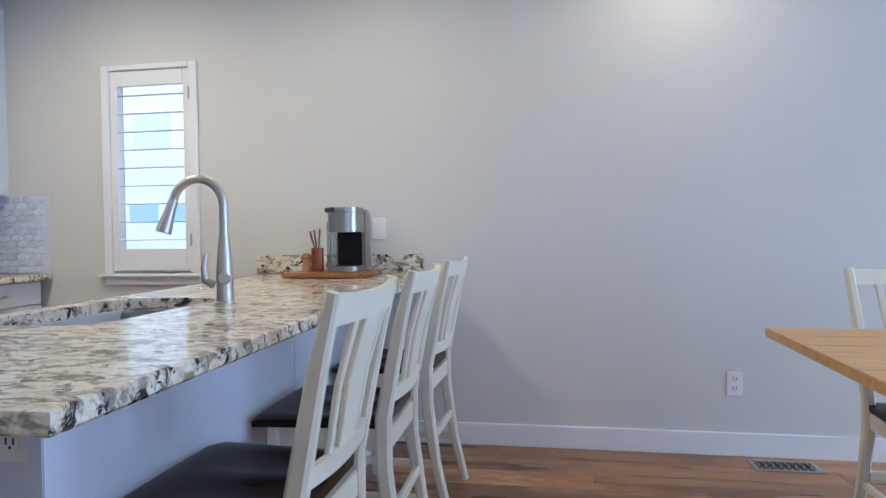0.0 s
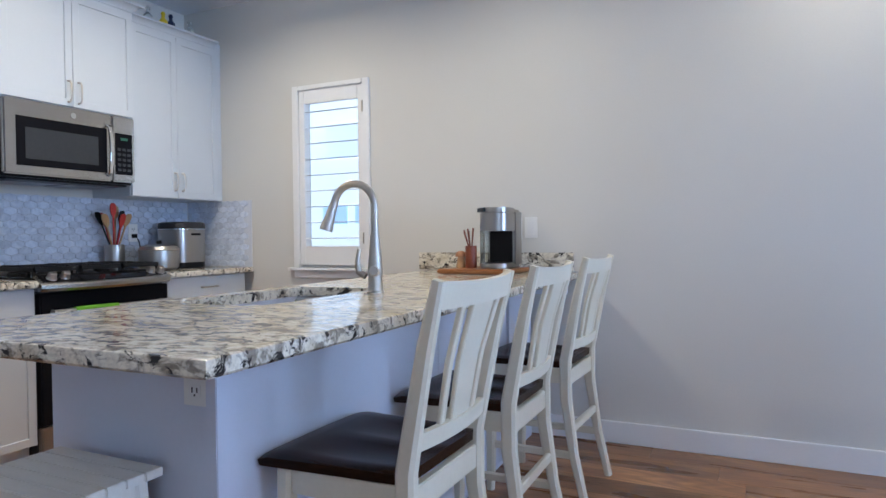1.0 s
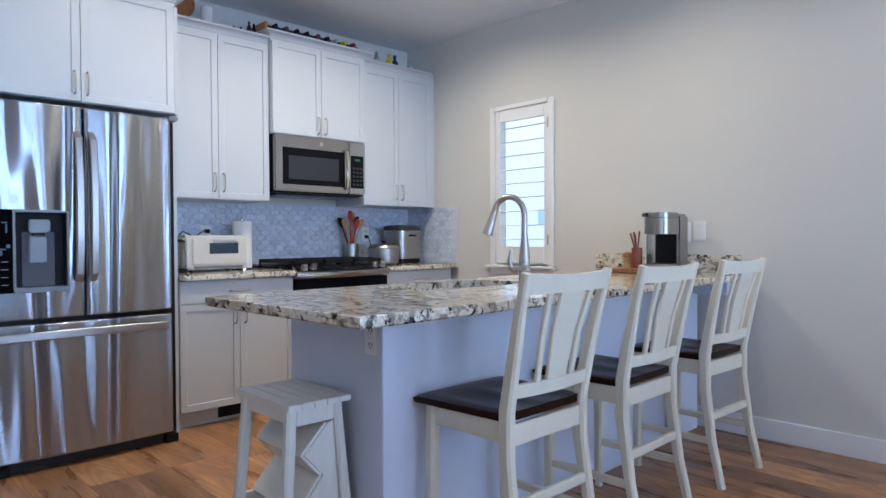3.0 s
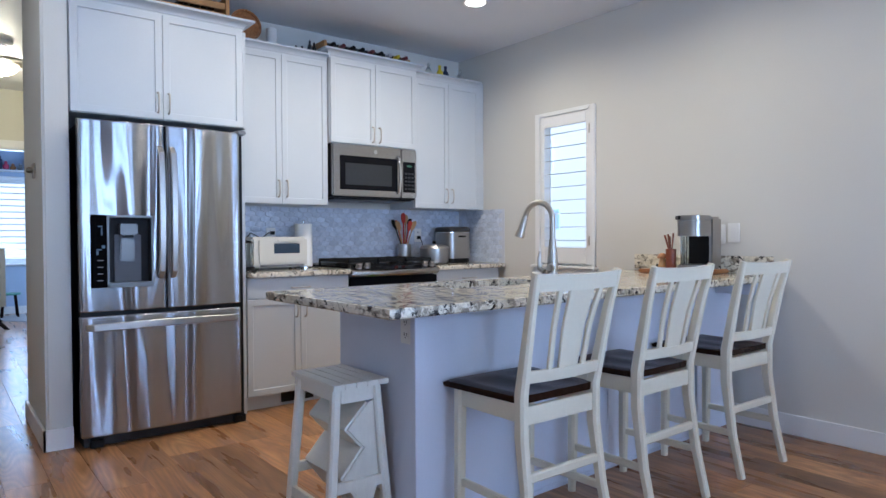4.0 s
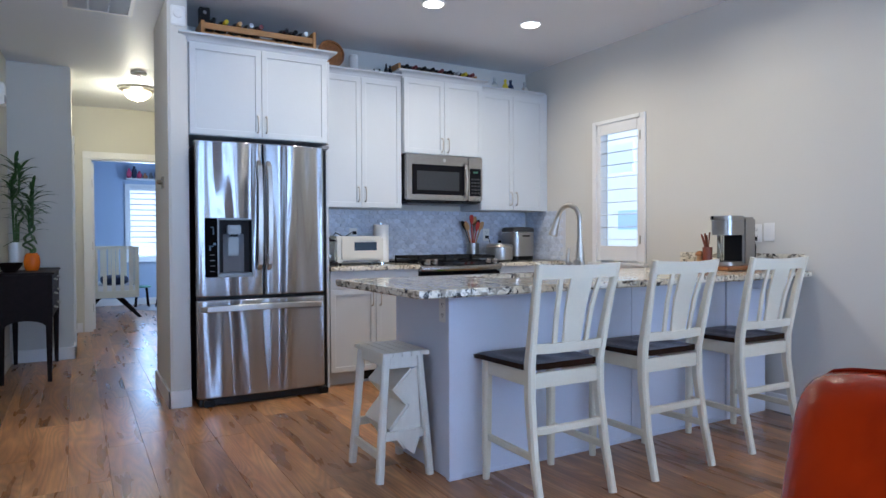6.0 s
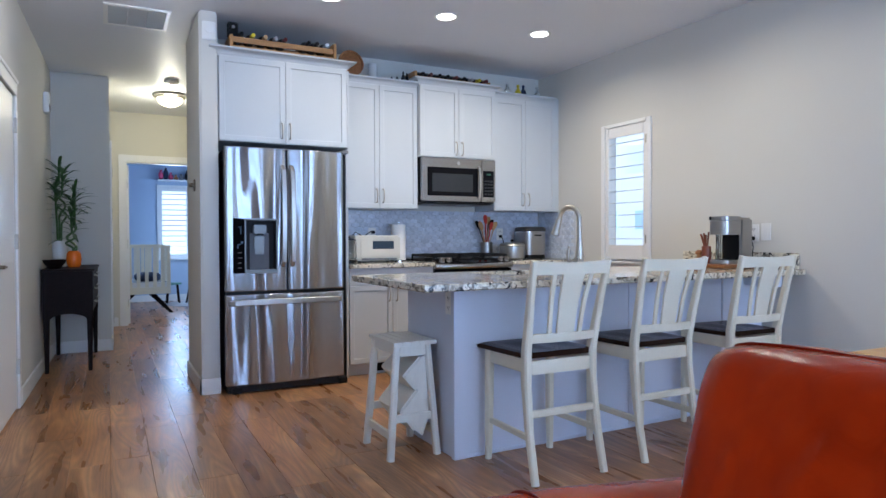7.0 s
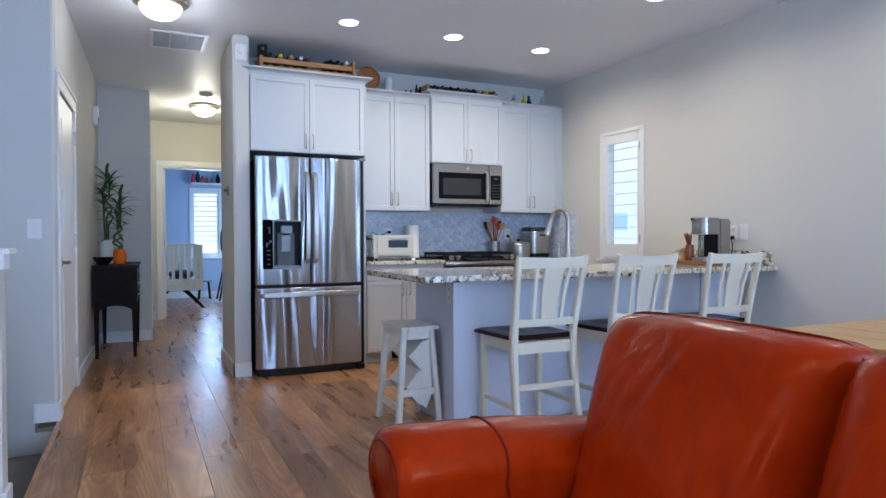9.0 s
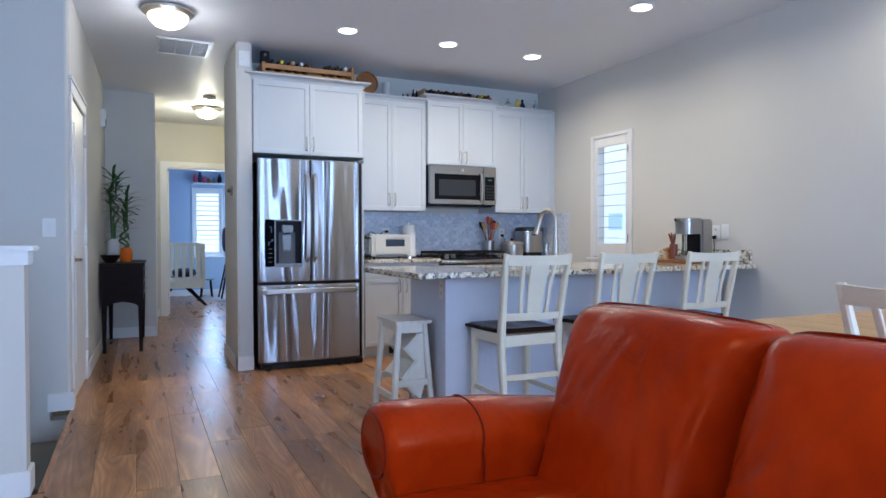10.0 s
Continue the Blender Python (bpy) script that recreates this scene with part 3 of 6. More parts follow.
def bedroom_door():
    d = tagged(thing("door_2", (-7.05, -0.26, 0), "open white bedroom door with its white casing", "door"), kind="structure")
    part("casing", boxes((-7.049, -7.03, -0.34, -0.262, 0, 2.11), (-7.049, -7.03, 0.582, 0.66, 0, 2.11), (-7.049, -7.026, -0.34, 0.66, 2.11, 2.195), bev=0.004), TRIM, d)
    part("jamb", boxes((-7.17, -7.05, -0.262, -0.245, 0, 2.11), (-7.17, -7.05, 0.565, 0.582, 0, 2.11), (-7.17, -7.05, -0.245, 0.565, 2.093, 2.11)), TRIM, d)
    bm = bmesh.new()
    box(bm, 0, 0.80, -0.018, 0.018, 0.01, 2.08, 0.003)
    raised_panel(bm, 0.1, 0.7, 1.12, 1.94, 0.018, 1)
    raised_panel(bm, 0.1, 0.7, 0.22, 0.98, 0.018, 1)
    bm.transform(pose(-7.19, -0.235, 0, 0, 0, 187))
    slab = part("slab", bm, TRIM, d)
    bm = tube(bmesh.new(), [(-7.90, -0.30, 0.96), (-7.90, -0.26, 0.96), (-7.82, -0.255, 0.96)], 0.01, 10)
    part("lever_handle", bm, BRONZE, slab)
    for z in (0.28, 1.05, 1.82):
        part("hinge", boxes((-7.20, -7.17, -0.248, -0.236, z - 0.05, z + 0.05)), NICKEL, d)


bedroom_door()
d3 = tagged(thing("door_3", (-6.0, -0.445, 0), "closed white hallway door with white casing", "door"), kind="structure")
part("casing", boxes((-5.46, -5.39, -0.444, -0.424, 0, 2.06), (-6.36, -6.29, -0.444, -0.424, 0, 2.06), (-6.36, -5.39, -0.444, -0.42, 2.06, 2.145), bev=0.004), TRIM, d3)
bm = boxes((-6.288, -5.462, -0.444, -0.432, 0.01, 2.055))
raised_panel(bm, -6.18, -5.57, 1.12, 1.94, -0.432, 1)
raised_panel(bm, -6.18, -5.57, 0.22, 0.98, -0.432, 1)
part("slab", bm, TRIM, d3)
for z in (0.28, 1.05, 1.82):
    part("hinge", boxes((-5.47, -5.452, -0.434, -0.418, z - 0.05, z + 0.05)), NICKEL, d3)

# ---- ceiling lamps and fixtures ----


def downlight(x, y, watts):
    d = thing("recessed_downlight", (x, y, H), "round white recessed ceiling downlight, lit", "downlight", "ceiling downlights")
    part("trim_ring", lathe(bmesh.new(), [(0.068, -0.001), (0.088, -0.001), (0.090, -0.006), (0.084, -0.010), (0.070, -0.006), (0.068, -0.001)], x, y, H, 32), WHITEPL, d)
    part("lens", lathe(bmesh.new(), [(0.0, -0.004), (0.069, -0.004), (0.067, -0.009), (0.0, -0.010)], x, y, H, 32), LAMP, d, "glowing lens")
    data = bpy.data.lights.new("downlight", "AREA")
    data.shape, data.size, data.energy, data.color, data.spread = "DISK", 0.13, watts, WARM, radians(158)
    lamp = new("downlight", data)
    lamp.matrix_basis = pose(x, y, H - 0.016)


# the last three are unseen, added to brighten the sofa and living room
for x, y, watts in ((-2.0, 0.88, 5.5), (-2.0, 1.755, 13.0), (-2.03, 2.61, 10.5), (-0.63, 2.62, 8.0), (0.88, 3.02, 6.0), (2.7, -0.9, 14.0), (4.4, -0.9, 6.0), (4.4, 1.2, 6.0)):
    downlight(x, y, watts)


def dome_light(x, y, watts, color):
    d = thing("dome_light", (x, y, H), "flush-mounted frosted dome ceiling light with a bronze ring, lit", "ceiling light", "dome lights")
    part("ring", lathe(bmesh.new(), [(0.0, -0.001), (0.165, -0.001), (0.18, -0.012), (0.178, -0.028), (0.15, -0.042), (0.138, -0.045), (0.0, -0.045)], x, y, H, 40), PEWTER, d, "brushed bronze ring")
    part("shade", lathe(bmesh.new(), [(0.0, -0.046), (0.137, -0.046), (0.135, -0.062), (0.118, -0.092), (0.085, -0.118), (0.045, -0.131), (0.0, -0.134)], x, y, H, 40), DOME, d, "glowing frosted glass shade")
    part("finial", lathe(bmesh.new(), [(0.0, -0.134), (0.012, -0.136), (0.012, -0.143), (0.006, -0.150), (0.0, -0.151)], x, y, H, 14), PEWTER, d)
    data = bpy.data.lights.new("dome_bulb", "POINT")
    data.shadow_soft_size, data.energy, data.color = 0.06, watts, color
    lamp = new("dome_bulb", data)
    lamp.matrix_basis = pose(x, y, H - 0.22)


dome_light(-2.09, -0.42, 6, (1.0, 0.97, 0.93))
dome_light(-5.7, 0.17, 21, (1.0, 0.90, 0.64))

s = thing("smoke_detector", (-5.0, 0.13, H), "round white smoke detector on the ceiling", "smoke detector")
part("body", lathe(bmesh.new(), [(0.0, -0.001), (0.07, -0.001), (0.072, -0.02), (0.055, -0.036), (0.0, -0.04)], -5.0, 0.13, H), WHITEPL, s)
part("grille", lathe(bmesh.new(), [(0.0, -0.04), (0.03, -0.04), (0.026, -0.046), (0.0, -0.047)], -5.0, 0.13, H), GREYPL, s)

v = thing("ceiling_vent", (-3.0, -0.26, H), "white louvred return air grille on the ceiling", "vent")
part("backing", boxes((-3.24, -2.79, -0.46, -0.065, H - 0.004, H - 0.001)), DARKGREY, v)
part("frame", boxes((-3.26, -3.225, -0.48, -0.045, H - 0.014, H - 0.004), (-2.805, -2.77, -0.48, -0.045, H - 0.014, H - 0.004), (-3.225, -2.805, -0.48, -0.45, H - 0.014, H - 0.004), (-3.225, -2.805, -0.075, -0.045, H - 0.014, H - 0.004),
                    (-3.225, -2.805, -0.33, -0.322, H - 0.014, H - 0.004), (-3.225, -2.805, -0.203, -0.195, H - 0.014, H - 0.004), bev=0.002), WHITEPL, v)
for i in range(26):
    x = -3.217 + i * 0.0162
    bm = bmesh.new()
    rings(bm, [[(x + a, y, H - 0.009 + b) for a, b in ((-0.0058, 0.004), (0.0030, -0.004), (0.0058, -0.004), (-0.0030, 0.004))] for y in (-0.449, -0.076)])
    part("slat", bm, WHITEPL, v)

pb = thing("wall_sensor", (-2.64, 0.18, 2.6), "small white round-faced sensor box on the wall end", "sensor")
part("body", boxes((-2.649, -2.628, 0.14, 0.232, 2.53, 2.66, 0.006)), WHITEPL, pb)
bm = lathe(bmesh.new(), [(0, 0), (0.033, 0), (0.033, 0.006), (0.026, 0.009), (0, 0.010)], n=20)
bm.transform(pose(-2.628, 0.186, 2.61, 0, 90, 0))
part("dial", bm, WHITEPL, pb)
ch = thing("door_chime", (-4.55, -1.0, 2.33), "white plastic door chime box on the wall", "door chime")
part("body", boxes((-4.62, -4.48, -1.029, -0.985, 2.24, 2.42, 0.008)), WHITEPL, ch)
part("grille", boxes((-4.60, -4.50, -0.985, -0.982, 2.26, 2.32, 0.001)), GREYPL, ch)
leaned(ch)
bl = thing("wall_latch", (-2.96, 0.11, 1.52), "small bronze latch plate on the hallway wall", "latch")
part("plate", boxes((-3.0, -2.92, 0.108, 0.119, 1.475, 1.56, 0.003)), BRONZE, bl)
bm = lathe(bmesh.new(), [(0, 0), (0.016, 0), (0.018, 0.02), (0.012, 0.03), (0, 0.032)], n=14)
bm.transform(pose(-2.96, 0.108, 1.52, 90, 0, 0))
part("knob", bm, BRONZE, bl)


def wall_plate(name, m, label, kind, mat=None):
    """A small wall plate in the local xz plane, facing local -y. kind: outlet, switch."""
    p = thing(name, (0, 0, 0), label, "outlet" if kind != "switch" else "light switch")
    p.matrix_basis = m
    bm = boxes((-0.0375, 0.0375, -0.006, -0.0005, -0.059, 0.059, 0.0025))
    bm.transform(m)
    part("plate", bm, mat or WHITEPL, p)
    if kind == "outlet":
        for z in (-0.024, 0.024):
            bm = boxes((-0.017, 0.017, -0.0085, -0.006, z - 0.015, z + 0.015, 0.001))
            bm.transform(m)
            socket = part("socket", bm, mat or TRIM, p)
            bm = boxes((-0.009, -0.0055, -0.0092, -0.0086, z - 0.004, z + 0.008), (0.0055, 0.009, -0.0092, -0.0086, z - 0.004, z + 0.008), (-0.002, 0.002, -0.0092, -0.0086, z - 0.012, z - 0.007))
            bm.transform(m)
            part("slots", bm, DARKGREY, socket, "dark socket slots")
    else:
        bm = boxes((-0.017, 0.017, -0.0085, -0.006, -0.033, 0.033, 0.0015))
        bm.transform(m)
        part("rocker", bm, TRIM, p)
    return p


wall_plate("outlet", pose(-0.757, 3.5, 1.143), "white double outlet with a black plug in it", "outlet")
wall_plate("wall_plate", pose(-0.667, 3.5, 1.150), "white blank wall plate beside the outlet", "switch")
wall_plate("outlet", pose(1.138, 3.5, 0.358), "white double outlet low on the wall", "outlet")
wall_plate("light_switch", pose(-1.83, -1.14, 1.175, 0, 0, 90), "white rocker light switch on the stair wall", "switch")
th = thing("thermostat", (-5.35, -0.43, 1.40), "small white thermostat on the hallway wall", "thermostat")
part("body", boxes((-5.41, -5.29, -0.444, -0.424, 1.34, 1.46, 0.006)), WHITEPL, th)
part("screen", boxes((-5.385, -5.315, -0.4245, -0.4225, 1.385, 1.435, 0.001)), GREYPL, th)
wall_plate("outlet", pose(-0.667, 1.0775, 0.785, 0, 0, 1.1), "pale outlet under the worktop on the island end", "outlet")
wall_plate("outlet", pose(-3.29, 1.66, 1.15, 0, 0, 90), "white outlet on the tiled backsplash", "outlet")


def floor_register(x0, x1, y0, y1):
    r = thing("floor_register", ((x0 + x1) / 2, (y0 + y1) / 2, 0), "metal floor register with scrolled dark openings", "floor vent", "floor registers")
    part("backing", boxes((x0 + 0.02, x1 - 0.02, y0 + 0.02, y1 - 0.02, 0.0005, 0.002)), BLACK, r)
    part("frame", boxes((x0, x1, y0, y0 + 0.022, 0.0005, 0.006), (x0, x1, y1 - 0.022, y1, 0.0005, 0.006), (x0, x0 + 0.022, y0 + 0.022, y1 - 0.022, 0.0005, 0.006), (x1 - 0.022, x1, y0 + 0.022, y1 - 0.022, 0.0005, 0.006), bev=0.002), NICKEL, r)
    n = 9
    for i in range(1, n):
        x = x0 + (x1 - x0) * i / n
        bm = tube(bmesh.new(), [(x + 0.008 * math.sin(k * 1.57), y0 + 0.02 + (y1 - y0 - 0.04) * k / 8, 0.004) for k in range(9)], 0.0028, 6)
        part("scroll", bm, NICKEL, r)


floor_register(1.175, 1.475, 3.285, 3.435)
floor_register(1.03, 1.33, 2.70, 2.85)

# ---- kitchen cabinets ----


def shaker_door(name, y0, y1, z0, z1, x, parent, handle=None):
    """A shaker door facing +x whose face is at x. handle: (y, z0, z1) upright pull or (y0, y1, z, 'h')."""
    bm = boxes((x - 0.02, x, y0, y1, z0, z1))
    face = max(bm.faces, key=lambda f: f.calc_center_median().x)
    bmesh.ops.inset_region(bm, faces=[face], thickness=0.057)
    bmesh.ops.inset_region(bm, faces=[face], thickness=0.0015, depth=-0.0085)
    rim = [e for e in bm.edges if all(abs(v.co.x - x) < 1e-6 for v in e.verts) and len([f for f in e.link_faces if abs(f.normal.x) < 0.5]) == 1]
    bmesh.ops.bevel(bm, geom=rim, offset=0.0015, segments=1, affect="EDGES")
    d = part(name, bm, CAB, parent)
    if handle:
        part("handle", pull(handle, x), NICKEL, d, "brushed nickel bar pull")
    return d


def slab_drawer(y0, y1, z0, z1, x, parent, handle=None):
    d = part("drawer", boxes((x - 0.02, x, y0, y1, z0, z1, 0.002)), CAB, parent)
    if handle:
        part("handle", pull(handle, x), NICKEL, d, "brushed nickel bar pull")
    return d


def pull(h, x):
    bm = bmesh.new()
    if len(h) == 3:
        y, a, b = h
        pts = [(x, y, a), (x + 0.022, y, a + 0.003), (x + 0.03, y, a + 0.018), (x + 0.033, y, (a + b) / 2), (x + 0.03, y, b - 0.018), (x + 0.022, y, b - 0.003), (x, y, b)]
    else:
        a, b, z = h[:3]
        pts = [(x, a, z), (x + 0.022, a + 0.003, z), (x + 0.03, a + 0.018, z), (x + 0.033, (a + b) / 2, z), (x + 0.03, b - 0.018, z), (x + 0.022, b - 0.003, z), (x, b, z)]
    return tube(bm, pts, [0.006, 0.0055, 0.005, 0.005, 0.005, 0.0055, 0.006], 8)


def crown(y0, y1, z0, z1, x0, x1, over, left, right):
    """Cove crown moulding: a fascia, a hollow curve and a square lip, mitred at its free ends."""
    prof = [(0.12, 0.0), (0.12, 0.24), (0.20, 0.26)]
    prof += [(0.20 + 0.72 * (1 - math.cos(math.pi / 2 * k / 6)), 0.26 + 0.52 * math.sin(math.pi / 2 * k / 6)) for k in range(1, 7)]
    prof += [(1.0, 0.80), (1.0, 1.0)]
    loops = []
    for f, h in prof:
        f, z = f * over, z0 + (z1 - z0) * h
        a, b = y0 - (f if left else 0), y1 + (f if right else 0)
        loops.append([(x0, a, z), (x1 + f, a, z), (x1 + f, b, z), (x0, b, z)])
    return rings(bmesh.new(), loops)


def upper_cabinet(y0, y1, z0, z1, x, top, over, label, ends, hz=0.05, parent_x=-3.299):
    c = thing("wall_cabinet", ((parent_x + x) / 2, (y0 + y1) / 2, z0), label, "cabinet", "upper kitchen cabinets")
    part("body", boxes((parent_x, x - 0.021, y0, y1, z0, z1, 0.001)), CAB, c)
    m = (y0 + y1) / 2
    shaker_door("door", y0 + 0.003, m - 0.0015, z0 + 0.003, z1 - 0.003, x, c, (m - 0.03, z0 + hz, z0 + hz + 0.115))
    shaker_door("door", m + 0.0015, y1 - 0.003, z0 + 0.003, z1 - 0.003, x, c, (m + 0.03, z0 + hz, z0 + hz + 0.115))
    part("crown", crown(y0 + 0.0005, y1 - 0.0005, z1 - 0.005, top, parent_x, x - 0.018, over, *ends), CAB, c, "white crown moulding")
    return c


upper_cabinet(0.252, 1.215, 1.825, 2.44, -2.655, 2.497, 0.065, "deep white two-door shaker cabinet above the fridge", (True, True), 0.04)
upper_cabinet(1.238, 1.957, 1.370, 2.42, -2.935, 2.478, 0.045, "tall white two-door shaker wall cabinet with nickel pulls", (False, False))
upper_cabinet(1.962, 2.735, 1.832, 2.455, -2.900, 2.515, 0.055, "short white two-door shaker cabinet above the microwave", (True, True), 0.025)
upper_cabinet(2.740, 3.44, 1.370, 2.42, -2.935, 2.478, 0.045, "tall white two-door shaker wall cabinet in the corner", (False, False))
f = thing("corner_filler", (-3.1, 3.47, 1.37), "narrow white filler strip between cabinet and wall", "filler panel")
part("strip", boxes((-3.299, -2.958, 3.442, 3.499, 1.37, 2.478)), CAB, f)
fp = thing("fridge_surround", (-3.0, 1.226, 0), "tall white painted gable between fridge and cabinets", "fridge surround")
part("lower_gable", boxes((-3.299, -2.70, 1.2165, 1.2365, 0.0, 1.8215, 0.001)), CAB, fp)
part("upper_gable", boxes((-3.299, -2.665, 1.2165, 1.2365, 1.8225, 2.43, 0.001)), CAB, fp)


def base_cabinet(y0, y1, label, layout):
    c = thing("base_cabinet", (-3.0, (y0 + y1) / 2, 0), label, "cabinet", "base kitchen cabinets")
    part("body", boxes((-3.299, -2.721, y0, y1, 0.1, 0.872)), CAB, c)
    part("toe_kick", boxes((-3.299, -2.775, y0, y1, 0.0, 0.1)), CAB, c)
    m = (y0 + y1) / 2
    slab_drawer(y0 + 0.004, y1 - 0.004, 0.737, 0.868, -2.70, c, (m - 0.065, m + 0.065, 0.80, "h"))
    if layout == 2:
        shaker_door("door", y0 + 0.004, m - 0.0015, 0.104, 0.731, -2.70, c, (m - 0.033, 0.60, 0.715))
        shaker_door("door", m + 0.0015, y1 - 0.004, 0.104, 0.731, -2.70, c, (m + 0.033, 0.60, 0.715))
    else:
        shaker_door("door", y0 + 0.004, y1 - 0.004, 0.104, 0.731, -2.70, c, (y0 + 0.05, 0.58, 0.70))
    return c


left_base = base_cabinet(1.24, 1.990, "white shaker base cabinet with one drawer and two doors", 2)
part("toe_vent", boxes((-2.774, -2.768, 1.50, 1.74, 0.02, 0.085, 0.002)), BLACK, left_base, "black toe-kick vent")
base_cabinet(2.775, 3.44, "white shaker base cabinet with a wide drawer", 1)


def worktop(y0, y1, label):
    w = thing("worktop", (-3.0, (y0 + y1) / 2, 0.874), label, "worktop", "granite worktops")
    part("slab", boxes((-3.289, -2.668, y0, y1, 0.874, 0.908, 0.006)), GRANITE, w)


worktop(1.24, 1.992, "speckled white and black granite worktop beside the fridge")
worktop(2.768, 3.489, "speckled white and black granite worktop in the corner")

# ---- fridge ----
DULL = brushed_steel("dull_steel", (0.15, 0.148, 0.145), 0.42)
DISPLAY = glow("display_blue", (0.05, 0.09, 0.14), 0.25)


def fridge():
    f = thing("fridge", (-2.9, 0.72, 0), "stainless steel french-door fridge with bottom freezer and water dispenser", "fridge")
    part("body", boxes((-3.25, -2.60, 0.285, 1.18, 0.03, 1.765, 0.004)), BLACK, f, "black fridge cabinet")
    part("base_grille", boxes((-3.2, -2.575, 0.285, 1.17, 0.002, 0.05, 0.004)), DARKGREY, f)
    for y in (0.31, 1.10):
        part("foot", boxes((-2.60, -2.545, y, y + 0.07, 0.001, 0.045, 0.004)), BLACK, f)
    part("hinge_cover", boxes((-2.66, -2.54, 1.135, 1.185, 1.765, 1.79, 0.004)), GREYPL, f)

    def face_x(y, y0, y1):
        e = 2 * (y - 0.705) / 0.87
        return -2.512 - 0.02 * e * e - 0.012 * max(0, 1 - min(y - y0, y1 - y) / 0.02) ** 2

    def bowed(y0, y1, z0, z1, hole=None):
        """A front slab whose face bows gently outward; hole (y0, y1, z0, z1, depth) opens a recess in it."""
        ys = [y0 + (y1 - y0) * i / 24 for i in range(25)]
        for k in (1, 2, 3):
            ys += [y0 + 0.005 * k, y1 - 0.005 * k]
        if hole:
            ys = [y for y in ys if min(abs(y - hole[0]), abs(y - hole[1])) > 0.006] + list(hole[:2])
        ys.sort()
        zs = [z0 + 0.008] + (list(hole[2:4]) if hole else []) + [z1 - 0.008]
        bm = bmesh.new()
        cols = []
        for y in ys:
            x = face_x(y, y0, y1)
            cols.append([bm.verts.new(q) for q in [(-2.598, y, z0), (x - 0.006, y, z0)] + [(x, y, z) for z in zs] + [(x - 0.006, y, z1), (-2.598, y, z1)]])
        n = len(cols[0])
        for i in range(len(ys) - 1):
            inside = hole and ys[i] >= hole[0] - 1e-6 and ys[i + 1] <= hole[1] + 1e-6
            for k in range(n):
                if inside and k == 3:
                    continue
                q = (k + 1) % n
                bm.faces.new((cols[i][k], cols[i][q], cols[i + 1][q], cols[i + 1][k]))
        bm.faces.new(cols[0][::-1])
        bm.faces.new(cols[-1])
        bmesh.ops.recalc_face_normals(bm, faces=bm.faces)
        return bm
    hole = (0.405, 0.628, 0.880, 1.250)
    left = part("door", bowed(0.268, 0.7005, 0.738, 1.772, hole), FRIDGE, f, "brushed stainless door")
    right = part("door", bowed(0.7095, 1.140, 0.738, 1.772), FRIDGE, f, "brushed stainless door")
    low = part("freezer_drawer", bowed(0.268, 1.140, 0.065, 0.712), FRIDGE, f, "brushed stainless drawer")
    part("seam", boxes((-2.60, -2.555, 0.272, 1.136, 0.713, 0.737), (-2.60, -2.545, 0.701, 0.709, 0.74, 1.77)), BLACK, f)
    for y, d in ((0.672, left), (0.738, right)):
        pts = [(-2.515, y, 0.915), (-2.478, y, 0.95), (-2.462, y, 1.10), (-2.458, y, 1.28), (-2.462, y, 1.46), (-2.478, y, 1.61), (-2.515, y, 1.645)]
        part("handle", bar(bmesh.new(), pts, [0.030, 0.034, 0.036, 0.036, 0.036, 0.034, 0.030], 0.020), STEEL, d, "bowed stainless handle")
    pts = [(-2.525, 0.30, 0.655), (-2.488, 0.33, 0.657), (-2.462, 0.50, 0.662), (-2.456, 0.705, 0.664), (-2.462, 0.91, 0.662), (-2.488, 1.08, 0.657), (-2.525, 1.11, 0.655)]
    part("handle", bar(bmesh.new(), pts, [0.034, 0.038, 0.04, 0.04, 0.04, 0.038, 0.034], 0.020, (0, 0, 1)), STEEL, low, "bowed stainless handle")
    # dispenser: a lined recess, its trim, tray, nozzle and paddle, and the touch panel beside it
    h0, h1, k0, k1 = hole
    x = face_x(0.52, 0.268, 0.7005)
    bk = x - 0.062
    disp = part("dispenser", boxes((x - 0.016, x + 0.004, h0 - 0.006, h1 + 0.006, k1 - 0.002, k1 + 0.010, 0.002), (x - 0.016, x + 0.004, h1 - 0.004, h1 + 0.008, k0, k1 - 0.002, 0.002), (x - 0.022, x + 0.004, h0 - 0.006, h0 + 0.005, k0, k1 - 0.002, 0.002)), DULL, left, "satin steel dispenser trim")
    part("liner", boxes((bk, x - 0.006, h0 + 0.001, h0 + 0.006, k0, k1), (bk, x - 0.006, h1 - 0.006, h1 - 0.001, k0, k1), (bk, x - 0.006, h0 + 0.006, h1 - 0.006, k1 - 0.006, k1 - 0.001), (bk, x - 0.006, h0 + 0.006, h1 - 0.006, k0 + 0.001, k0 + 0.006)), surface("liner_dark", (0.022, 0.022, 0.024), 0.5, spec=0.05), disp, "dark recess sides")
    part("recess", boxes((bk - 0.004, bk, h0 + 0.001, h1 - 0.001, k0, k1)), surface("recess_grey", (0.03, 0.03, 0.032), 0.5, spec=0.05), disp, "dark recess back")
    part("back_plate", boxes((bk + 0.001, bk + 0.008, h0 + 0.040, h1 - 0.045, k0 + 0.012, k1 - 0.095, 0.003)), surface("satin_back_plate", (0.135, 0.14, 0.155), 0.5, vary=0.05, spec=0.15), disp, "satin grey back plate")
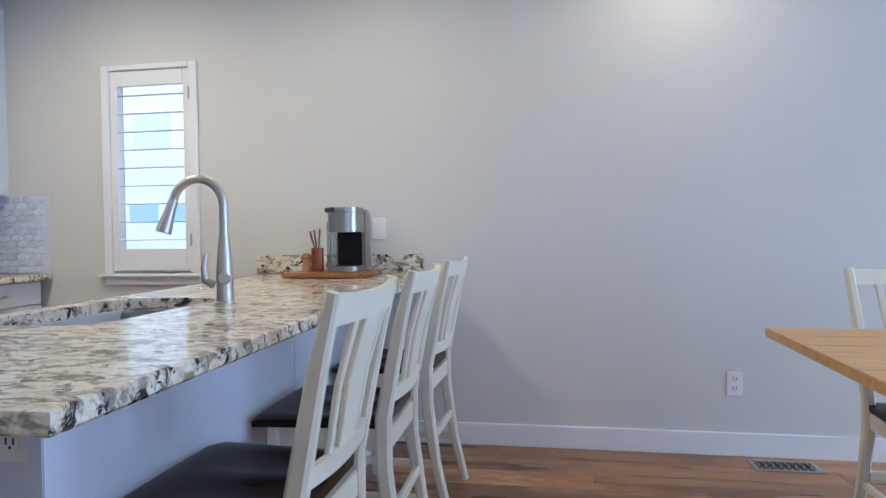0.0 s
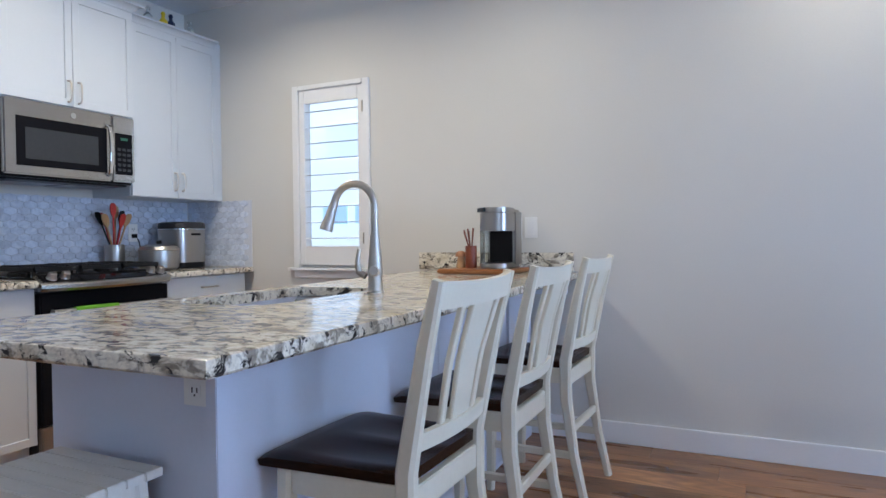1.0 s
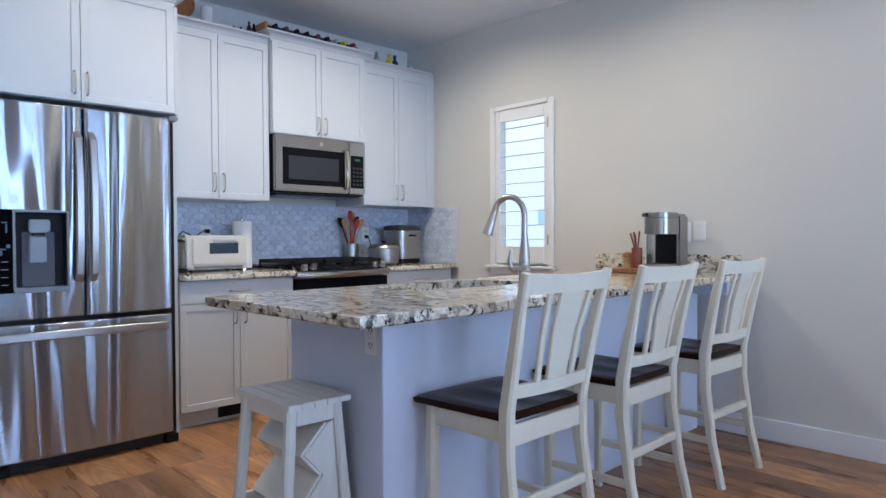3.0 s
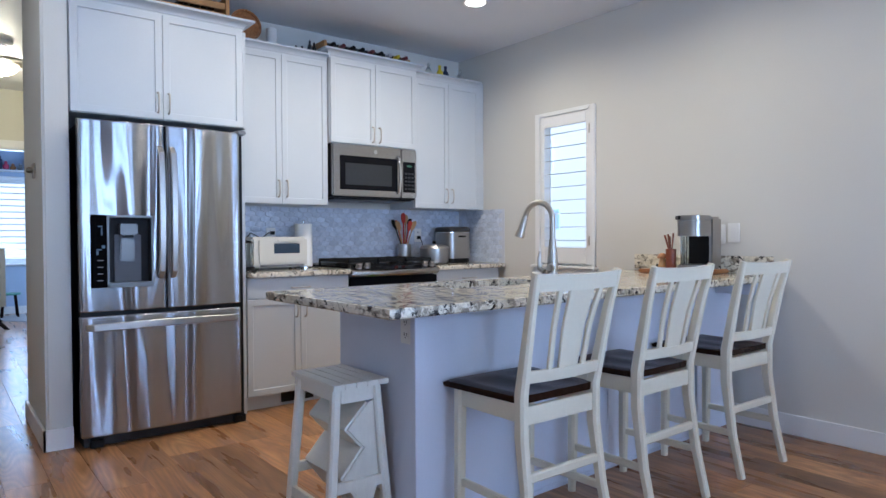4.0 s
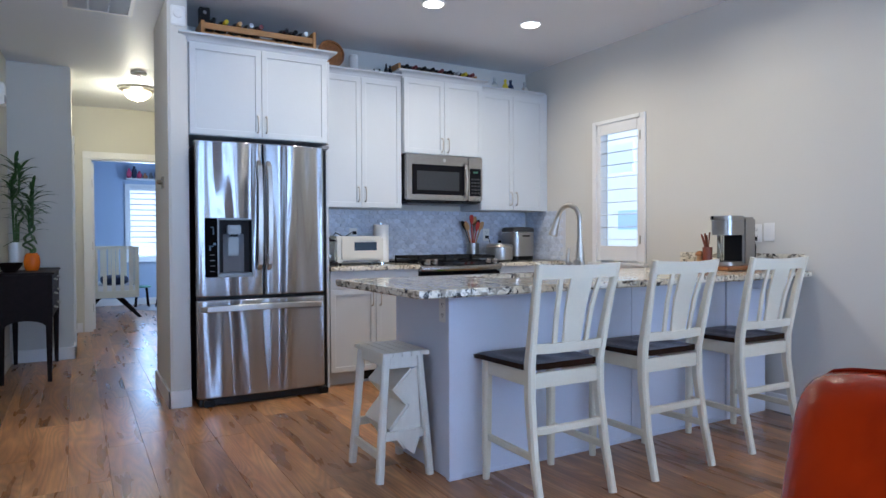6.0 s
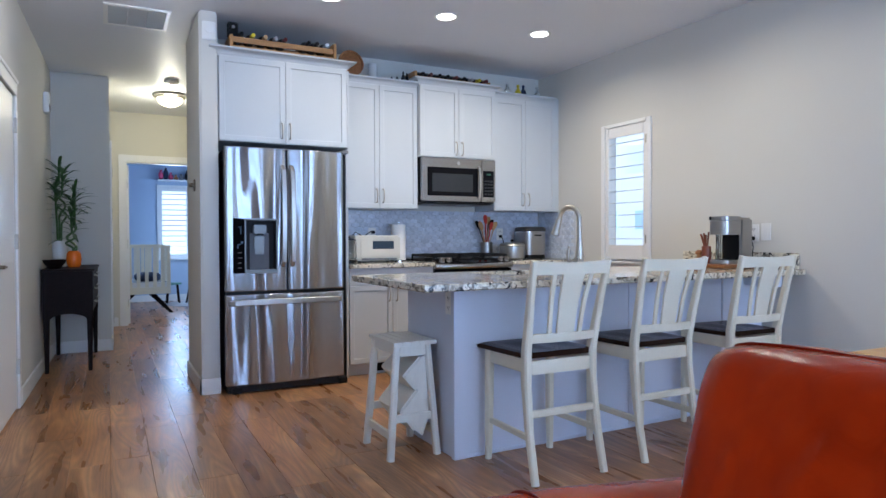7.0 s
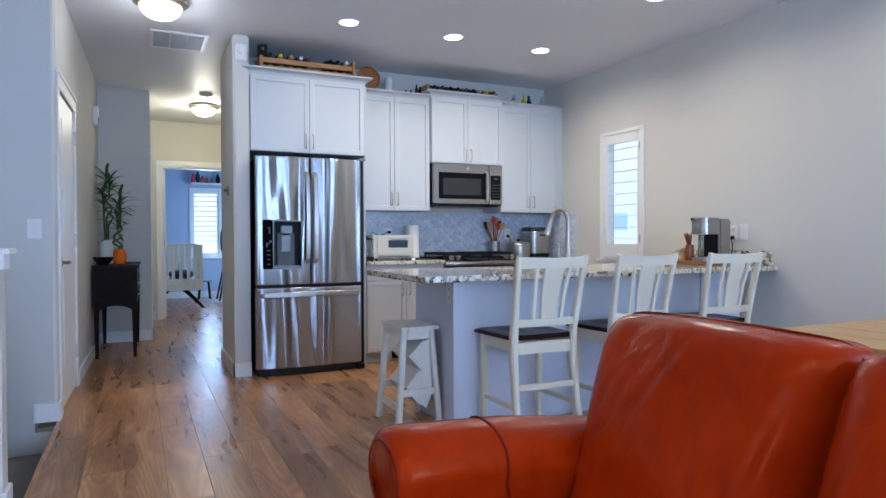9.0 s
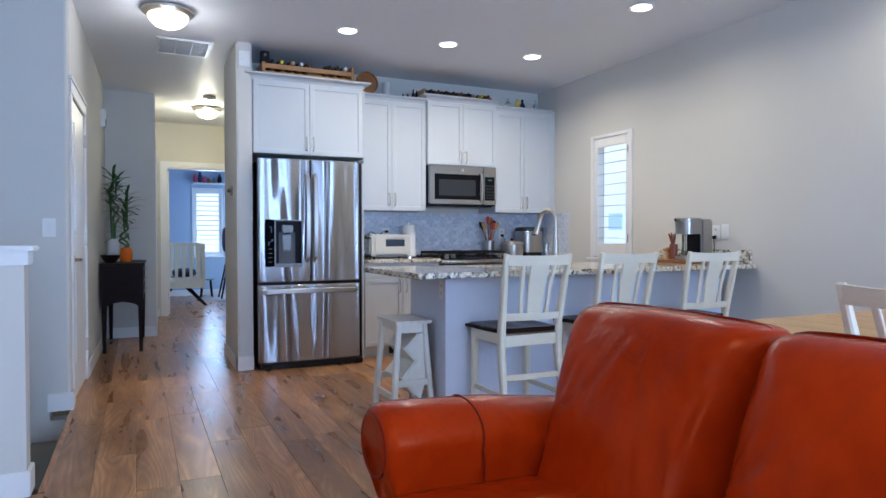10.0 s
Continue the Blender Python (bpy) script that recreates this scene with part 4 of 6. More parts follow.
    part("control_panel", boxes((x - 0.018, x + 0.005, 0.324, h0 - 0.007, k0 - 0.012, k1 + 0.010, 0.002)), surface("panel_black", (0.004, 0.004, 0.005), 0.3, spec=0.0), disp, "glossy black touch panel")
    for i in range(4):
        part("button", boxes((x + 0.005, x + 0.0058, 0.350, 0.378, 0.905 + 0.036 * i, 0.909 + 0.036 * i)), GREYPL, disp)
    for i, (u, v, w, t) in enumerate(((0.355, 1.195, 0.022, 0.006), (0.370, 1.150, 0.006, 0.040), (0.346, 1.070, 0.026, 0.006), (0.346, 1.045, 0.010, 0.022), (0.372, 1.080, 0.016, 0.016))):
        part("display_mark", boxes((x + 0.005, x + 0.0058, u, u + w, v, v + t)), DISPLAY, disp, "faint blue display mark")
    cy = (h0 + h1) / 2 - 0.005
    part("nozzle", boxes((bk + 0.006, x - 0.008, cy - 0.045, cy + 0.045, k1 - 0.098, k1 - 0.036, 0.006)), DULL, disp, "bright steel nozzle block")
    part("spout", boxes((bk + 0.01, x - 0.018, cy - 0.026, cy + 0.026, k1 - 0.112, k1 - 0.098, 0.003)), BLACK, disp)
    part("paddle", boxes((bk + 0.010, bk + 0.026, cy - 0.040, cy + 0.034, k1 - 0.245, k1 - 0.118, 0.005)), DULL, disp, "bright steel paddle")
    part("shelf", boxes((bk, x + 0.012, h0 - 0.002, h1 + 0.004, k0 - 0.014, k0 + 0.012, 0.004)), DULL, disp, "satin steel drip tray")
    bm = lathe(bmesh.new(), [(0, 0), (0.012, 0), (0.012, 0.002), (0, 0.003)], n=16)
    bm.transform(pose(-2.533, 1.09, 1.72, 0, 90, 0))
    part("badge", bm, CHROME, right)


fridge()

# ---- microwave ----


def microwave():
    m = thing("microwave", (-3.1, 2.35, 1.43), "stainless over-the-range microwave with a black glass door", "microwave")
    y0, y1, z0, z1 = 1.970, 2.730, 1.432, 1.828
    part("body", boxes((-3.289, -2.925, y0, y1, z0, z1, 0.003)), BLACK, m)
    door = part("door", boxes((-2.924, -2.892, y0, y1 - 0.155, z0 + 0.012, z1, 0.008), (-2.924, -2.892, y1 - 0.153, y1, z0 + 0.012, z1, 0.008)), MICRO, m, "brushed stainless door")
    part("window", boxes((-2.895, -2.889, y0 + 0.060, y1 - 0.188, z0 + 0.058, z1 - 0.085, 0.002)), BLACKGLASS, door, "black glass window")
    part("mesh_screen", boxes((-2.8888, -2.8878, y0 + 0.105, y1 - 0.245, z0 + 0.095, z1 - 0.140)), surface("screen_grey", (0.035, 0.038, 0.042), 0.2, spec=0.3), door)
    part("handle", bar(bmesh.new(), [(-2.892, 2.545, 1.475), (-2.868, 2.545, 1.49), (-2.856, 2.545, 1.56), (-2.853, 2.545, 1.62), (-2.856, 2.545, 1.68), (-2.868, 2.545, 1.75), (-2.892, 2.545, 1.765)], 0.022, 0.014), CHROME, door, "bowed chrome handle")
    panel = part("control_panel", boxes((-2.895, -2.888, y1 - 0.135, y1 - 0.022, z0 + 0.055, z1 - 0.10, 0.002)), BLACKGLASS, m, "black glass keypad")
    part("display", boxes((-2.888, -2.887, y1 - 0.10, y1 - 0.055, z1 - 0.140, z1 - 0.125)), GREENLED, panel, "green clock display")
    for r in range(5):
        for c in range(3):
            part("key", boxes((-2.888, -2.8868, y1 - 0.122 + c * 0.032, y1 - 0.10 + c * 0.032, z0 + 0.075 + r * 0.030, z0 + 0.090 + r * 0.030)), DARKGREY, panel)
    bm = lathe(bmesh.new(), [(0, 0), (0.016, 0), (0.016, 0.002), (0, 0.003)], n=18)
    bm.transform(pose(-2.892, 2.34, 1.785, 0, 90, 0))
    part("badge", bm, CHROME, m)
    part("underside", boxes((-3.25, -2.93, y0 + 0.03, y1 - 0.03, z0 - 0.012, z0 - 0.001, 0.003)), BLACK, m)
    for i in range(2):
        part("grease_filter", boxes((-3.20, -2.99, 2.03 + i * 0.34, 2.33 + i * 0.34, z0 - 0.018, z0 - 0.0125, 0.002)), GREYPL, m)


microwave()

# ---- range ----


def range_stove():
    r = thing("range", (-3.0, 2.38, 0), "slide-in stainless gas range with black grates and a green towel", "stove")
    y0, y1 = 1.998, 2.762
    part("body", boxes((-3.285, -2.72, y0, y1, 0.02, 0.885, 0.003)), DARKGREY, r)
    part("cooktop", boxes((-3.285, -2.70, y0 - 0.004, y1 + 0.004, 0.910, 0.922, 0.003)), BLACKGLASS, r, "black cooktop")
    part("rear_trim", boxes((-3.288, -3.22, y0, y1, 0.922, 0.935, 0.003)), STEEL, r)
    n = 16
    loops = []
    for i in range(n + 1):
        y = y0 - 0.004 + (y1 - y0 + 0.008) * i / n
        e = 2 * (y - 2.38) / 0.77
        x = -2.655 + 0.072 * (1 - e * e)
        loops.append([(-2.72, y, 0.855), (x - 0.012, y, 0.855), (x, y, 0.868), (x, y, 0.885), (x - 0.012, y, 0.897), (-2.72, y, 0.932)])
    panel = part("control_panel", rings(bmesh.new(), loops), MICRO, r, "bowed stainless control panel")
    top = []
    for i in range(n + 1):
        y = y0 + 0.012 + (y1 - y0 - 0.024) * i / n
        x = -2.655 + 0.072 * (1 - (2 * (y - 2.38) / 0.77) ** 2)
        top.append([(-2.715, y, 0.9315), (x - 0.020, y, 0.9005), (x - 0.020, y, 0.9035), (-2.715, y, 0.9345)])
    part("panel_glass", rings(bmesh.new(), top), BLACKGLASS, panel, "black glass top of the control panel")
    for y in (2.055, 2.125, 2.64, 2.705):
        bm = lathe(bmesh.new(), [(0, 0), (0.024, 0), (0.026, 0.004), (0.022, 0.010), (0.020, 0.030), (0.016, 0.034), (0, 0.034)], n=18)
        box(bm, -0.004, 0.004, -0.019, 0.019, 0.030, 0.040, 0.002)
        bm.transform(pose(-2.675, y, 0.914, 0, 24, 0))
        part("knob", bm, STEEL, panel, "stainless knob")
    for k in range(3):
        a, b = 2.01 + k * 0.25, 2.255 + k * 0.25
        bm = boxes((-3.20, -3.185, a, b, 0.948, 0.972), (-2.755, -2.74, a, b, 0.948, 0.972), (-3.20, -2.74, a, a + 0.014, 0.948, 0.972), (-3.20, -2.74, b - 0.014, b, 0.948, 0.972), bev=0.003)
        for j in range(1, 4):
            x = -3.2 + 0.46 * j / 4
            box(bm, x - 0.006, x + 0.006, a, b, 0.952, 0.975, 0.002)
        box(bm, -3.2, -2.74, (a + b) / 2 - 0.006, (a + b) / 2 + 0.006, 0.952, 0.975, 0.002)
        for x in (-3.195, -2.75):
            for y in (a + 0.007, b - 0.007):
                box(bm, x - 0.006, x + 0.006, y - 0.006, y + 0.006, 0.9225, 0.950)
        part("grate", bm, IRON, r, "black cast iron grate")
        for x in (-3.08, -2.86):
            part("burner", lathe(bmesh.new(), [(0, 0), (0.045, 0), (0.045, 0.008), (0.03, 0.013), (0, 0.014)], x, (a + b) / 2, 0.9225), IRON, r)
    door = part("oven_door", boxes((-2.719, -2.675, y0, y1, 0.19, 0.845, 0.006)), BLACKGLASS, r, "black glass oven door")
    part("drawer", boxes((-2.719, -2.68, y0, y1, 0.03, 0.18, 0.006)), STEEL, r)
    bm = tube(bmesh.new(), [(-2.62, y0 + 0.03, 0.752), (-2.62, y1 - 0.03, 0.752)], 0.013, 12)
    for y in (y0 + 0.06, y1 - 0.06):
        tube(bm, [(-2.675, y, 0.752), (-2.62, y, 0.752)], 0.010, 10)
    part("handle", bm, STEEL, door, "stainless bar handle")


range_stove()
t = thing("dish_towel", (-2.62, 2.20, 0.5), "lime green dish towel folded over the oven handle", "towel")
bm = bmesh.new()
prof = [(-2.645, 0.42), (-2.643, 0.685), (-2.634, 0.703), (-2.62, 0.708), (-2.606, 0.703), (-2.597, 0.685), (-2.592, 0.38)]
outer = [[(x + 0.004 * math.sin(9 * y + z * 5), y, z + 0.062) for x, z in prof] + [(x - (0.005 if i < 3 else -0.005) * -1 + 0.004 * math.sin(9 * y + z * 5), y, z + 0.058) for i, (x, z) in reversed(list(enumerate(prof)))] for y in (2.14, 2.19, 2.24, 2.29, 2.34, 2.38)]
rings(bm, outer)
part("cloth", bm, GREEN, t)

# ---- worktop appliances ----


def toaster_oven():
    o = thing("toaster_oven", (-3.08, 1.60, 0.908), "white toaster oven with a small dark window", "toaster oven")
    part("body", boxes((-3.22, -2.955, 1.375, 1.80, 0.922, 1.140, 0.018)), CREAM, o)
    for x in (-3.19, -2.99):
        for y in (1.43, 1.77):
            part("foot", lathe(bmesh.new(), [(0, 0), (0.012, 0), (0.012, 0.016), (0, 0.016)], x, y, 0.908, 10), BLACK, o)
    door = part("door", boxes((-2.956, -2.944, 1.425, 1.775, 0.955, 1.120, 0.005)), CREAM, o)
    part("window", boxes((-2.946, -2.942, 1.535, 1.730, 1.022, 1.092, 0.003)), TOASTGLASS, door, "dark glass window")
    part("handle", boxes((-2.942, -2.93, 1.56, 1.72, 1.108, 1.117, 0.003)), CREAM, door)
    part("crumb_tray", boxes((-2.957, -2.946, 1.44, 1.76, 0.930, 0.945, 0.002)), GREYPL, o)


toaster_oven()
k = thing("glass_kettle", (-2.98, 1.33, 0.908), "glass kettle with a black base and handle", "kettle")
part("base", lathe(bmesh.new(), [(0, 0), (0.075, 0), (0.075, 0.022), (0.06, 0.03), (0, 0.03)], -2.98, 1.33, 0.908), BLACK, k)
part("jug", lathe(bmesh.new(), [(0.0, 0.031), (0.066, 0.031), (0.070, 0.06), (0.064, 0.12), (0.055, 0.17), (0.057, 0.19), (0.053, 0.19), (0.051, 0.17), (0.06, 0.12), (0.066, 0.06), (0.06, 0.036), (0.0, 0.036)], -2.98, 1.33, 0.908), CLEAR, k, "clear glass jug")
part("lid", lathe(bmesh.new(), [(0, 0.19), (0.058, 0.19), (0.055, 0.204), (0.02, 0.21), (0.012, 0.225), (0, 0.226)], -2.98, 1.33, 0.908), BLACK, k)
part("handle", bar(bmesh.new(), [(-2.98, 1.385, 1.10), (-2.98, 1.425, 1.105), (-2.98, 1.437, 1.06), (-2.98, 1.43, 0.99), (-2.98, 1.40, 0.965)], 0.018, 0.014, (1, 0, 0)), BLACK, k)
p = thing("paper_towel_roll", (-3.15, 1.86, 0.908), "white paper towel roll standing by the backsplash", "paper towel")
part("roll", lathe(bmesh.new(), [(0.012, 0.012), (0.064, 0.012), (0.065, 0.016), (0.065, 0.325), (0.064, 0.329), (0.012, 0.329)], -3.15, 1.86, 0.908, 30), PAPER, p)
part("holder", lathe(bmesh.new(), [(0, 0), (0.07, 0), (0.07, 0.008), (0.008, 0.011), (0.008, 0.345), (0.012, 0.352), (0, 0.358)], -3.15, 1.86, 0.908), CHROME, p)
for name, pts, lab in (("power_cord", [(-3.27, 1.66, 1.17), (-3.24, 1.63, 1.175), (-3.21, 1.55, 1.13), (-3.2, 1.47, 1.17), (-3.19, 1.44, 1.14), (-3.23, 1.42, 1.0), (-3.25, 1.40, 0.915)], "black power cord from the outlet to the toaster oven"),
                       ("power_cord", [(-3.285, 3.02, 1.13), (-3.26, 3.02, 1.135), (-3.24, 3.03, 1.09), (-3.23, 3.04, 1.0), (-3.2, 3.05, 0.93)], "black power cord from the outlet to the rice cooker"),
                       ("power_cord", [(-0.757, 3.488, 1.105), (-0.752, 3.46, 1.10), (-0.73, 3.45, 1.05), (-0.735, 3.45, 1.0), (-0.72, 3.44, 0.93), (-0.70, 3.42, 0.913), (-0.65, 3.40, 0.913)], "black power cord from the outlet to the coffee maker")):
    c = thing(name, pts[0], lab, "power cord")
    fine = []
    for a, b in zip(pts, pts[1:]):
        fine += [tuple(a[i] + (b[i] - a[i]) * k for i in range(3)) for k in (0, 0.33, 0.67)]
    part("cable", tube(bmesh.new(), fine + [pts[-1]], 0.0035, 8), BLACK, c)
    x, y, z = pts[0]
    if name and x > -1:
        part("plug", boxes((x - 0.014, x + 0.014, y - 0.02, y + 0.0, z - 0.013, z + 0.013, 0.003)), BLACK, c)
    else:
        part("plug", boxes((x - 0.002, x + 0.028, y - 0.014, y + 0.014, z - 0.013, z + 0.013, 0.003)), BLACK, c)
wall_plate("outlet", pose(-3.29, 3.02, 1.15, 0, 0, 90), "white outlet on the tiled backsplash", "outlet")


def utensils():
    cx, cy, z = -3.2, 2.815, 0.908
    c = thing("utensil_crock", (cx, cy, z), "stainless crock full of wooden and red cooking utensils", "utensil holder")
    part("crock", lathe(bmesh.new(), [(0, 0), (0.056, 0), (0.058, 0.004), (0.058, 0.165), (0.055, 0.168), (0.052, 0.165), (0.052, 0.006), (0, 0.006)], cx, cy, z), STEEL, c)
    rng = random.Random(4)
    specs = [("spatula", RED), ("wooden_spoon", SPOON), ("ladle", BLACK), ("wooden_spoon", SPOON), ("spatula", RED), ("turner", BLACK), ("wooden_spoon", SPOON), ("whisk", RED)]
    for i, (nm, mt) in enumerate(specs):
        a = i * 0.78 + 0.3
        r0, r1 = 0.02, 0.05 + 0.055 * rng.random()
        h = 0.27 + 0.08 * rng.random()
        p0 = Vector((cx - r0 * math.cos(a), cy - r0 * math.sin(a), z + 0.02))
        p1 = Vector((cx + r1 * 0.6 * math.cos(a), cy + r1 * math.sin(a), z + h))
        d = (p1 - p0).normalized()
        bm = tube(bmesh.new(), [p0, p0 + (p1 - p0) * 0.5, p1], [0.005, 0.006, 0.005], 8)
        w = 0.026 if "spoon" in nm else 0.022
        bar(bm, [p1 - d * 0.005, p1 + d * 0.02, p1 + d * 0.05, p1 + d * 0.075, p1 + d * 0.085], [0.010, w * 1.6, w * 2.0, w * 1.7, w * 0.9], [0.008, 0.009, 0.008, 0.007, 0.005], (0, 1, 0))
        part(nm, bm, mt, c)


utensils()
r = thing("rice_cooker", (-2.99, 2.975, 0.908), "round stainless rice cooker with a lid", "rice cooker")
part("pot", lathe(bmesh.new(), [(0, 0.006), (0.10, 0.006), (0.118, 0.016), (0.122, 0.06), (0.122, 0.125), (0.127, 0.13), (0.122, 0.137), (0, 0.137)], -2.99, 2.975, 0.908, 30), STEEL, r)
part("base", lathe(bmesh.new(), [(0, 0), (0.095, 0), (0.10, 0.006), (0, 0.006)], -2.99, 2.975, 0.908), BLACK, r)
part("lid", lathe(bmesh.new(), [(0, 0.1375), (0.121, 0.1375), (0.112, 0.152), (0.06, 0.164), (0, 0.167)], -2.99, 2.975, 0.908, 30), STEEL, r)
part("lid_knob", lathe(bmesh.new(), [(0, 0.167), (0.014, 0.168), (0.018, 0.18), (0.012, 0.19), (0, 0.191)], -2.99, 2.975, 0.908), BLACK, r)


def rounded_column(x, y, hx, hy, profile, power=4.5, n=40):
    """A column of rounded-square section; profile rows are (scale, z)."""
    loops = []
    for k, z in profile:
        loop = []
        for i in range(n):
            c, d = math.cos(2 * math.pi * i / n), math.sin(2 * math.pi * i / n)
            q = (abs(c) ** power + abs(d) ** power) ** (-1 / power)
            loop.append((x + hx * k * c * q, y + hy * k * d * q, z))
        loops.append(loop)
    return rings(bmesh.new(), loops)


b = thing("bread_maker", (-3.09, 3.25, 0.908), "tall rounded stainless bread maker with a dark lid", "bread maker")
part("base", rounded_column(-3.09, 3.25, 0.125, 0.125, [(0.92, 0.909), (0.97, 0.915), (0.97, 0.948)]), BLACK, b)
part("body", rounded_column(-3.09, 3.25, 0.125, 0.125, [(0.98, 0.949), (1.0, 0.955), (1.0, 1.165), (0.99, 1.170)]), STEEL, b, "brushed stainless body")
part("lid", rounded_column(-3.09, 3.25, 0.125, 0.125, [(1.0, 1.171), (1.02, 1.176), (1.02, 1.196), (0.98, 1.213), (0.85, 1.221), (0.3, 1.224)]), DARKGREY, b, "dark domed lid")
part("lid_rim", rounded_column(-3.09, 3.25, 0.125, 0.125, [(1.015, 1.168), (1.03, 1.170), (1.03, 1.175), (1.015, 1.177)]), CHROME, b)
part("handle", boxes((-2.962, -2.950, 3.21, 3.29, 1.13, 1.145, 0.003)), BLACK, b)

# ---- island ----
isle_turn = Matrix.Translation((-0.84, 0.78, 0)) @ Matrix.Rotation(radians(1.1), 4, "Z") @ Matrix.Translation((0.84, -0.78, 0))


def turned(bm):
    bm.transform(isle_turn)
    return bm


isl = thing("island_cabinet", (-0.85, 2.2, 0), "white painted kitchen island base with flat panels", "kitchen island")
part("end_panel", turned(boxes((-1.165, -0.625, 1.075, 1.095, 0.0, 0.872))), ISLE, isl)
part("corner_board", turned(boxes((-0.624, -0.592, 1.060, 1.13, 0.0, 0.872, 0.002))), ISLE, isl)
part("front_panel", turned(boxes((-0.625, -0.605, 1.131, 2.236, 0.0, 0.872))), ISLE, isl)
part("front_panel", turned(boxes((-0.625, -0.605, 2.240, 3.035, 0.0, 0.872))), ISLE, isl)
part("post", turned(boxes((-0.625, -0.592, 3.037, 3.09, 0.0, 0.872, 0.002))), ISLE, isl)
part("front_panel", turned(boxes((-0.625, -0.605, 3.091, 3.44, 0.0, 0.872))), ISLE, isl)
part("back_panel", turned(boxes((-1.165, -1.145, 1.096, 3.44, 0.1, 0.872))), ISLE, isl)
part("toe_kick", turned(boxes((-1.11, -1.09, 1.096, 3.44, 0.0, 0.1))), ISLE, isl)
part("base_shoe", turned(boxes((-0.604, -0.594, 1.131, 3.036, 0.0, 0.02, 0.003))), ISLE, isl)
part("bracket", turned(boxes((-0.60, -0.36, 3.25, 3.30, 0.80, 0.872, 0.004))), ISLE, isl)


def island_top():
    w = thing("island_worktop", (-0.84, 2.1, 0.874), "speckled white, grey and black polished granite island top", "worktop", "granite worktops")
    x0, x1, y0, y1, z0, z1 = -1.24, -0.326, 0.764, 3.478, 0.873, 0.908
    # outline with a rounded sink cut-out, joined as one skin
    bm = bmesh.new()
    sx0, sx1, sy0, sy1, r = -1.16, -0.80, 1.45, 2.14, 0.07
    outer, inner, n = [], [], 64
    for k in range(n):
        a = 2 * math.pi * k / n
        c, s = math.cos(a), math.sin(a)
        cx, cy, hx, hy = (sx0 + sx1) / 2, (sy0 + sy1) / 2, (sx1 - sx0) / 2, (sy1 - sy0) / 2
        p = 5.0
        q = (abs(c) ** p + abs(s) ** p) ** (-1 / p)
        inner.append((cx + hx * c * q, cy + hy * s * q))
    # outer loop: rays from the cut-out's middle to the slab's rim
    cx, cy = (sx0 + sx1) / 2, (sy0 + sy1) / 2
    for ix, iy in inner:
        dx, dy = ix - cx, iy - cy
        f = min((x1 - cx) / dx if dx > 1e-9 else 1e9, (x0 - cx) / dx if dx < -1e-9 else 1e9, (y1 - cy) / dy if dy > 1e-9 else 1e9, (y0 - cy) / dy if dy < -1e-9 else 1e9)
        outer.append((cx + dx * f, cy + dy * f))
    for qx, qy in ((x0, y0), (x1, y0), (x1, y1), (x0, y1)):
        i = min(range(n), key=lambda k: (outer[k][0] - qx) ** 2 + (outer[k][1] - qy) ** 2)
        outer[i] = (qx, qy)
    e = 0.006

    def shrink(pt, d):
        return (min(max(pt[0], x0 + d), x1 - d), min(max(pt[1], y0 + d), y1 - d))
    prof = [[(*inner[k], z0) for k in range(n)], [(*inner[k], z1 - 0.004) for k in range(n)], [(inner[k][0] + 0.004 * (inner[k][0] - cx), inner[k][1] + 0.004 * (inner[k][1] - cy), z1) for k in range(n)],
            [(inner[k][0] + 0.02 * (inner[k][0] - cx), inner[k][1] + 0.02 * (inner[k][1] - cy), z1) for k in range(n)], [(*shrink(outer[k], e * 2), z1) for k in range(n)], [(*shrink(outer[k], e), z1) for k in range(n)], [(*shrink(outer[k], e * 0.3), z1 - e * 0.3) for k in range(n)], [(*outer[k], z1 - e) for k in range(n)], [(*outer[k], z0 + e) for k in range(n)], [(*shrink(outer[k], e), z0) for k in range(n)], [(*inner[k], z0) for k in range(n)]]
    rings(bm, prof, caps=False)
    bmesh.ops.remove_doubles(bm, verts=bm.verts, dist=1e-5)
    part("slab", turned(bm), GRANITE, w)
    part("upstand", boxes((-1.37, -0.425, 3.480, 3.499, 0.909, 1.010, 0.003)), GRANITE, w, "granite upstand against the wall")
    s = thing("sink", (cx, cy, 0.7), "undermounted stainless steel sink in the island", "sink")
    loops = []
    for sc, z in ((1.06, 0.870), (1.005, 0.871), (0.985, 0.86), (0.95, 0.72), (0.90, 0.695), (0.2, 0.69), (0.1, 0.689)):
        loops.append([(cx + (px - cx) * sc, cy + (py - cy) * sc, z) for px, py in inner])
    bm = rings(bmesh.new(), loops, caps=False)
    part("basin", turned(bm), brushed_steel("sink_steel", (0.24, 0.22, 0.19), 0.30), s)
    part("drain", turned(lathe(bmesh.new(), [(0, 0), (0.045, 0), (0.045, 0.006), (0.03, 0.004), (0, 0.003)], cx, cy, 0.688)), CHROME, s)


island_top()


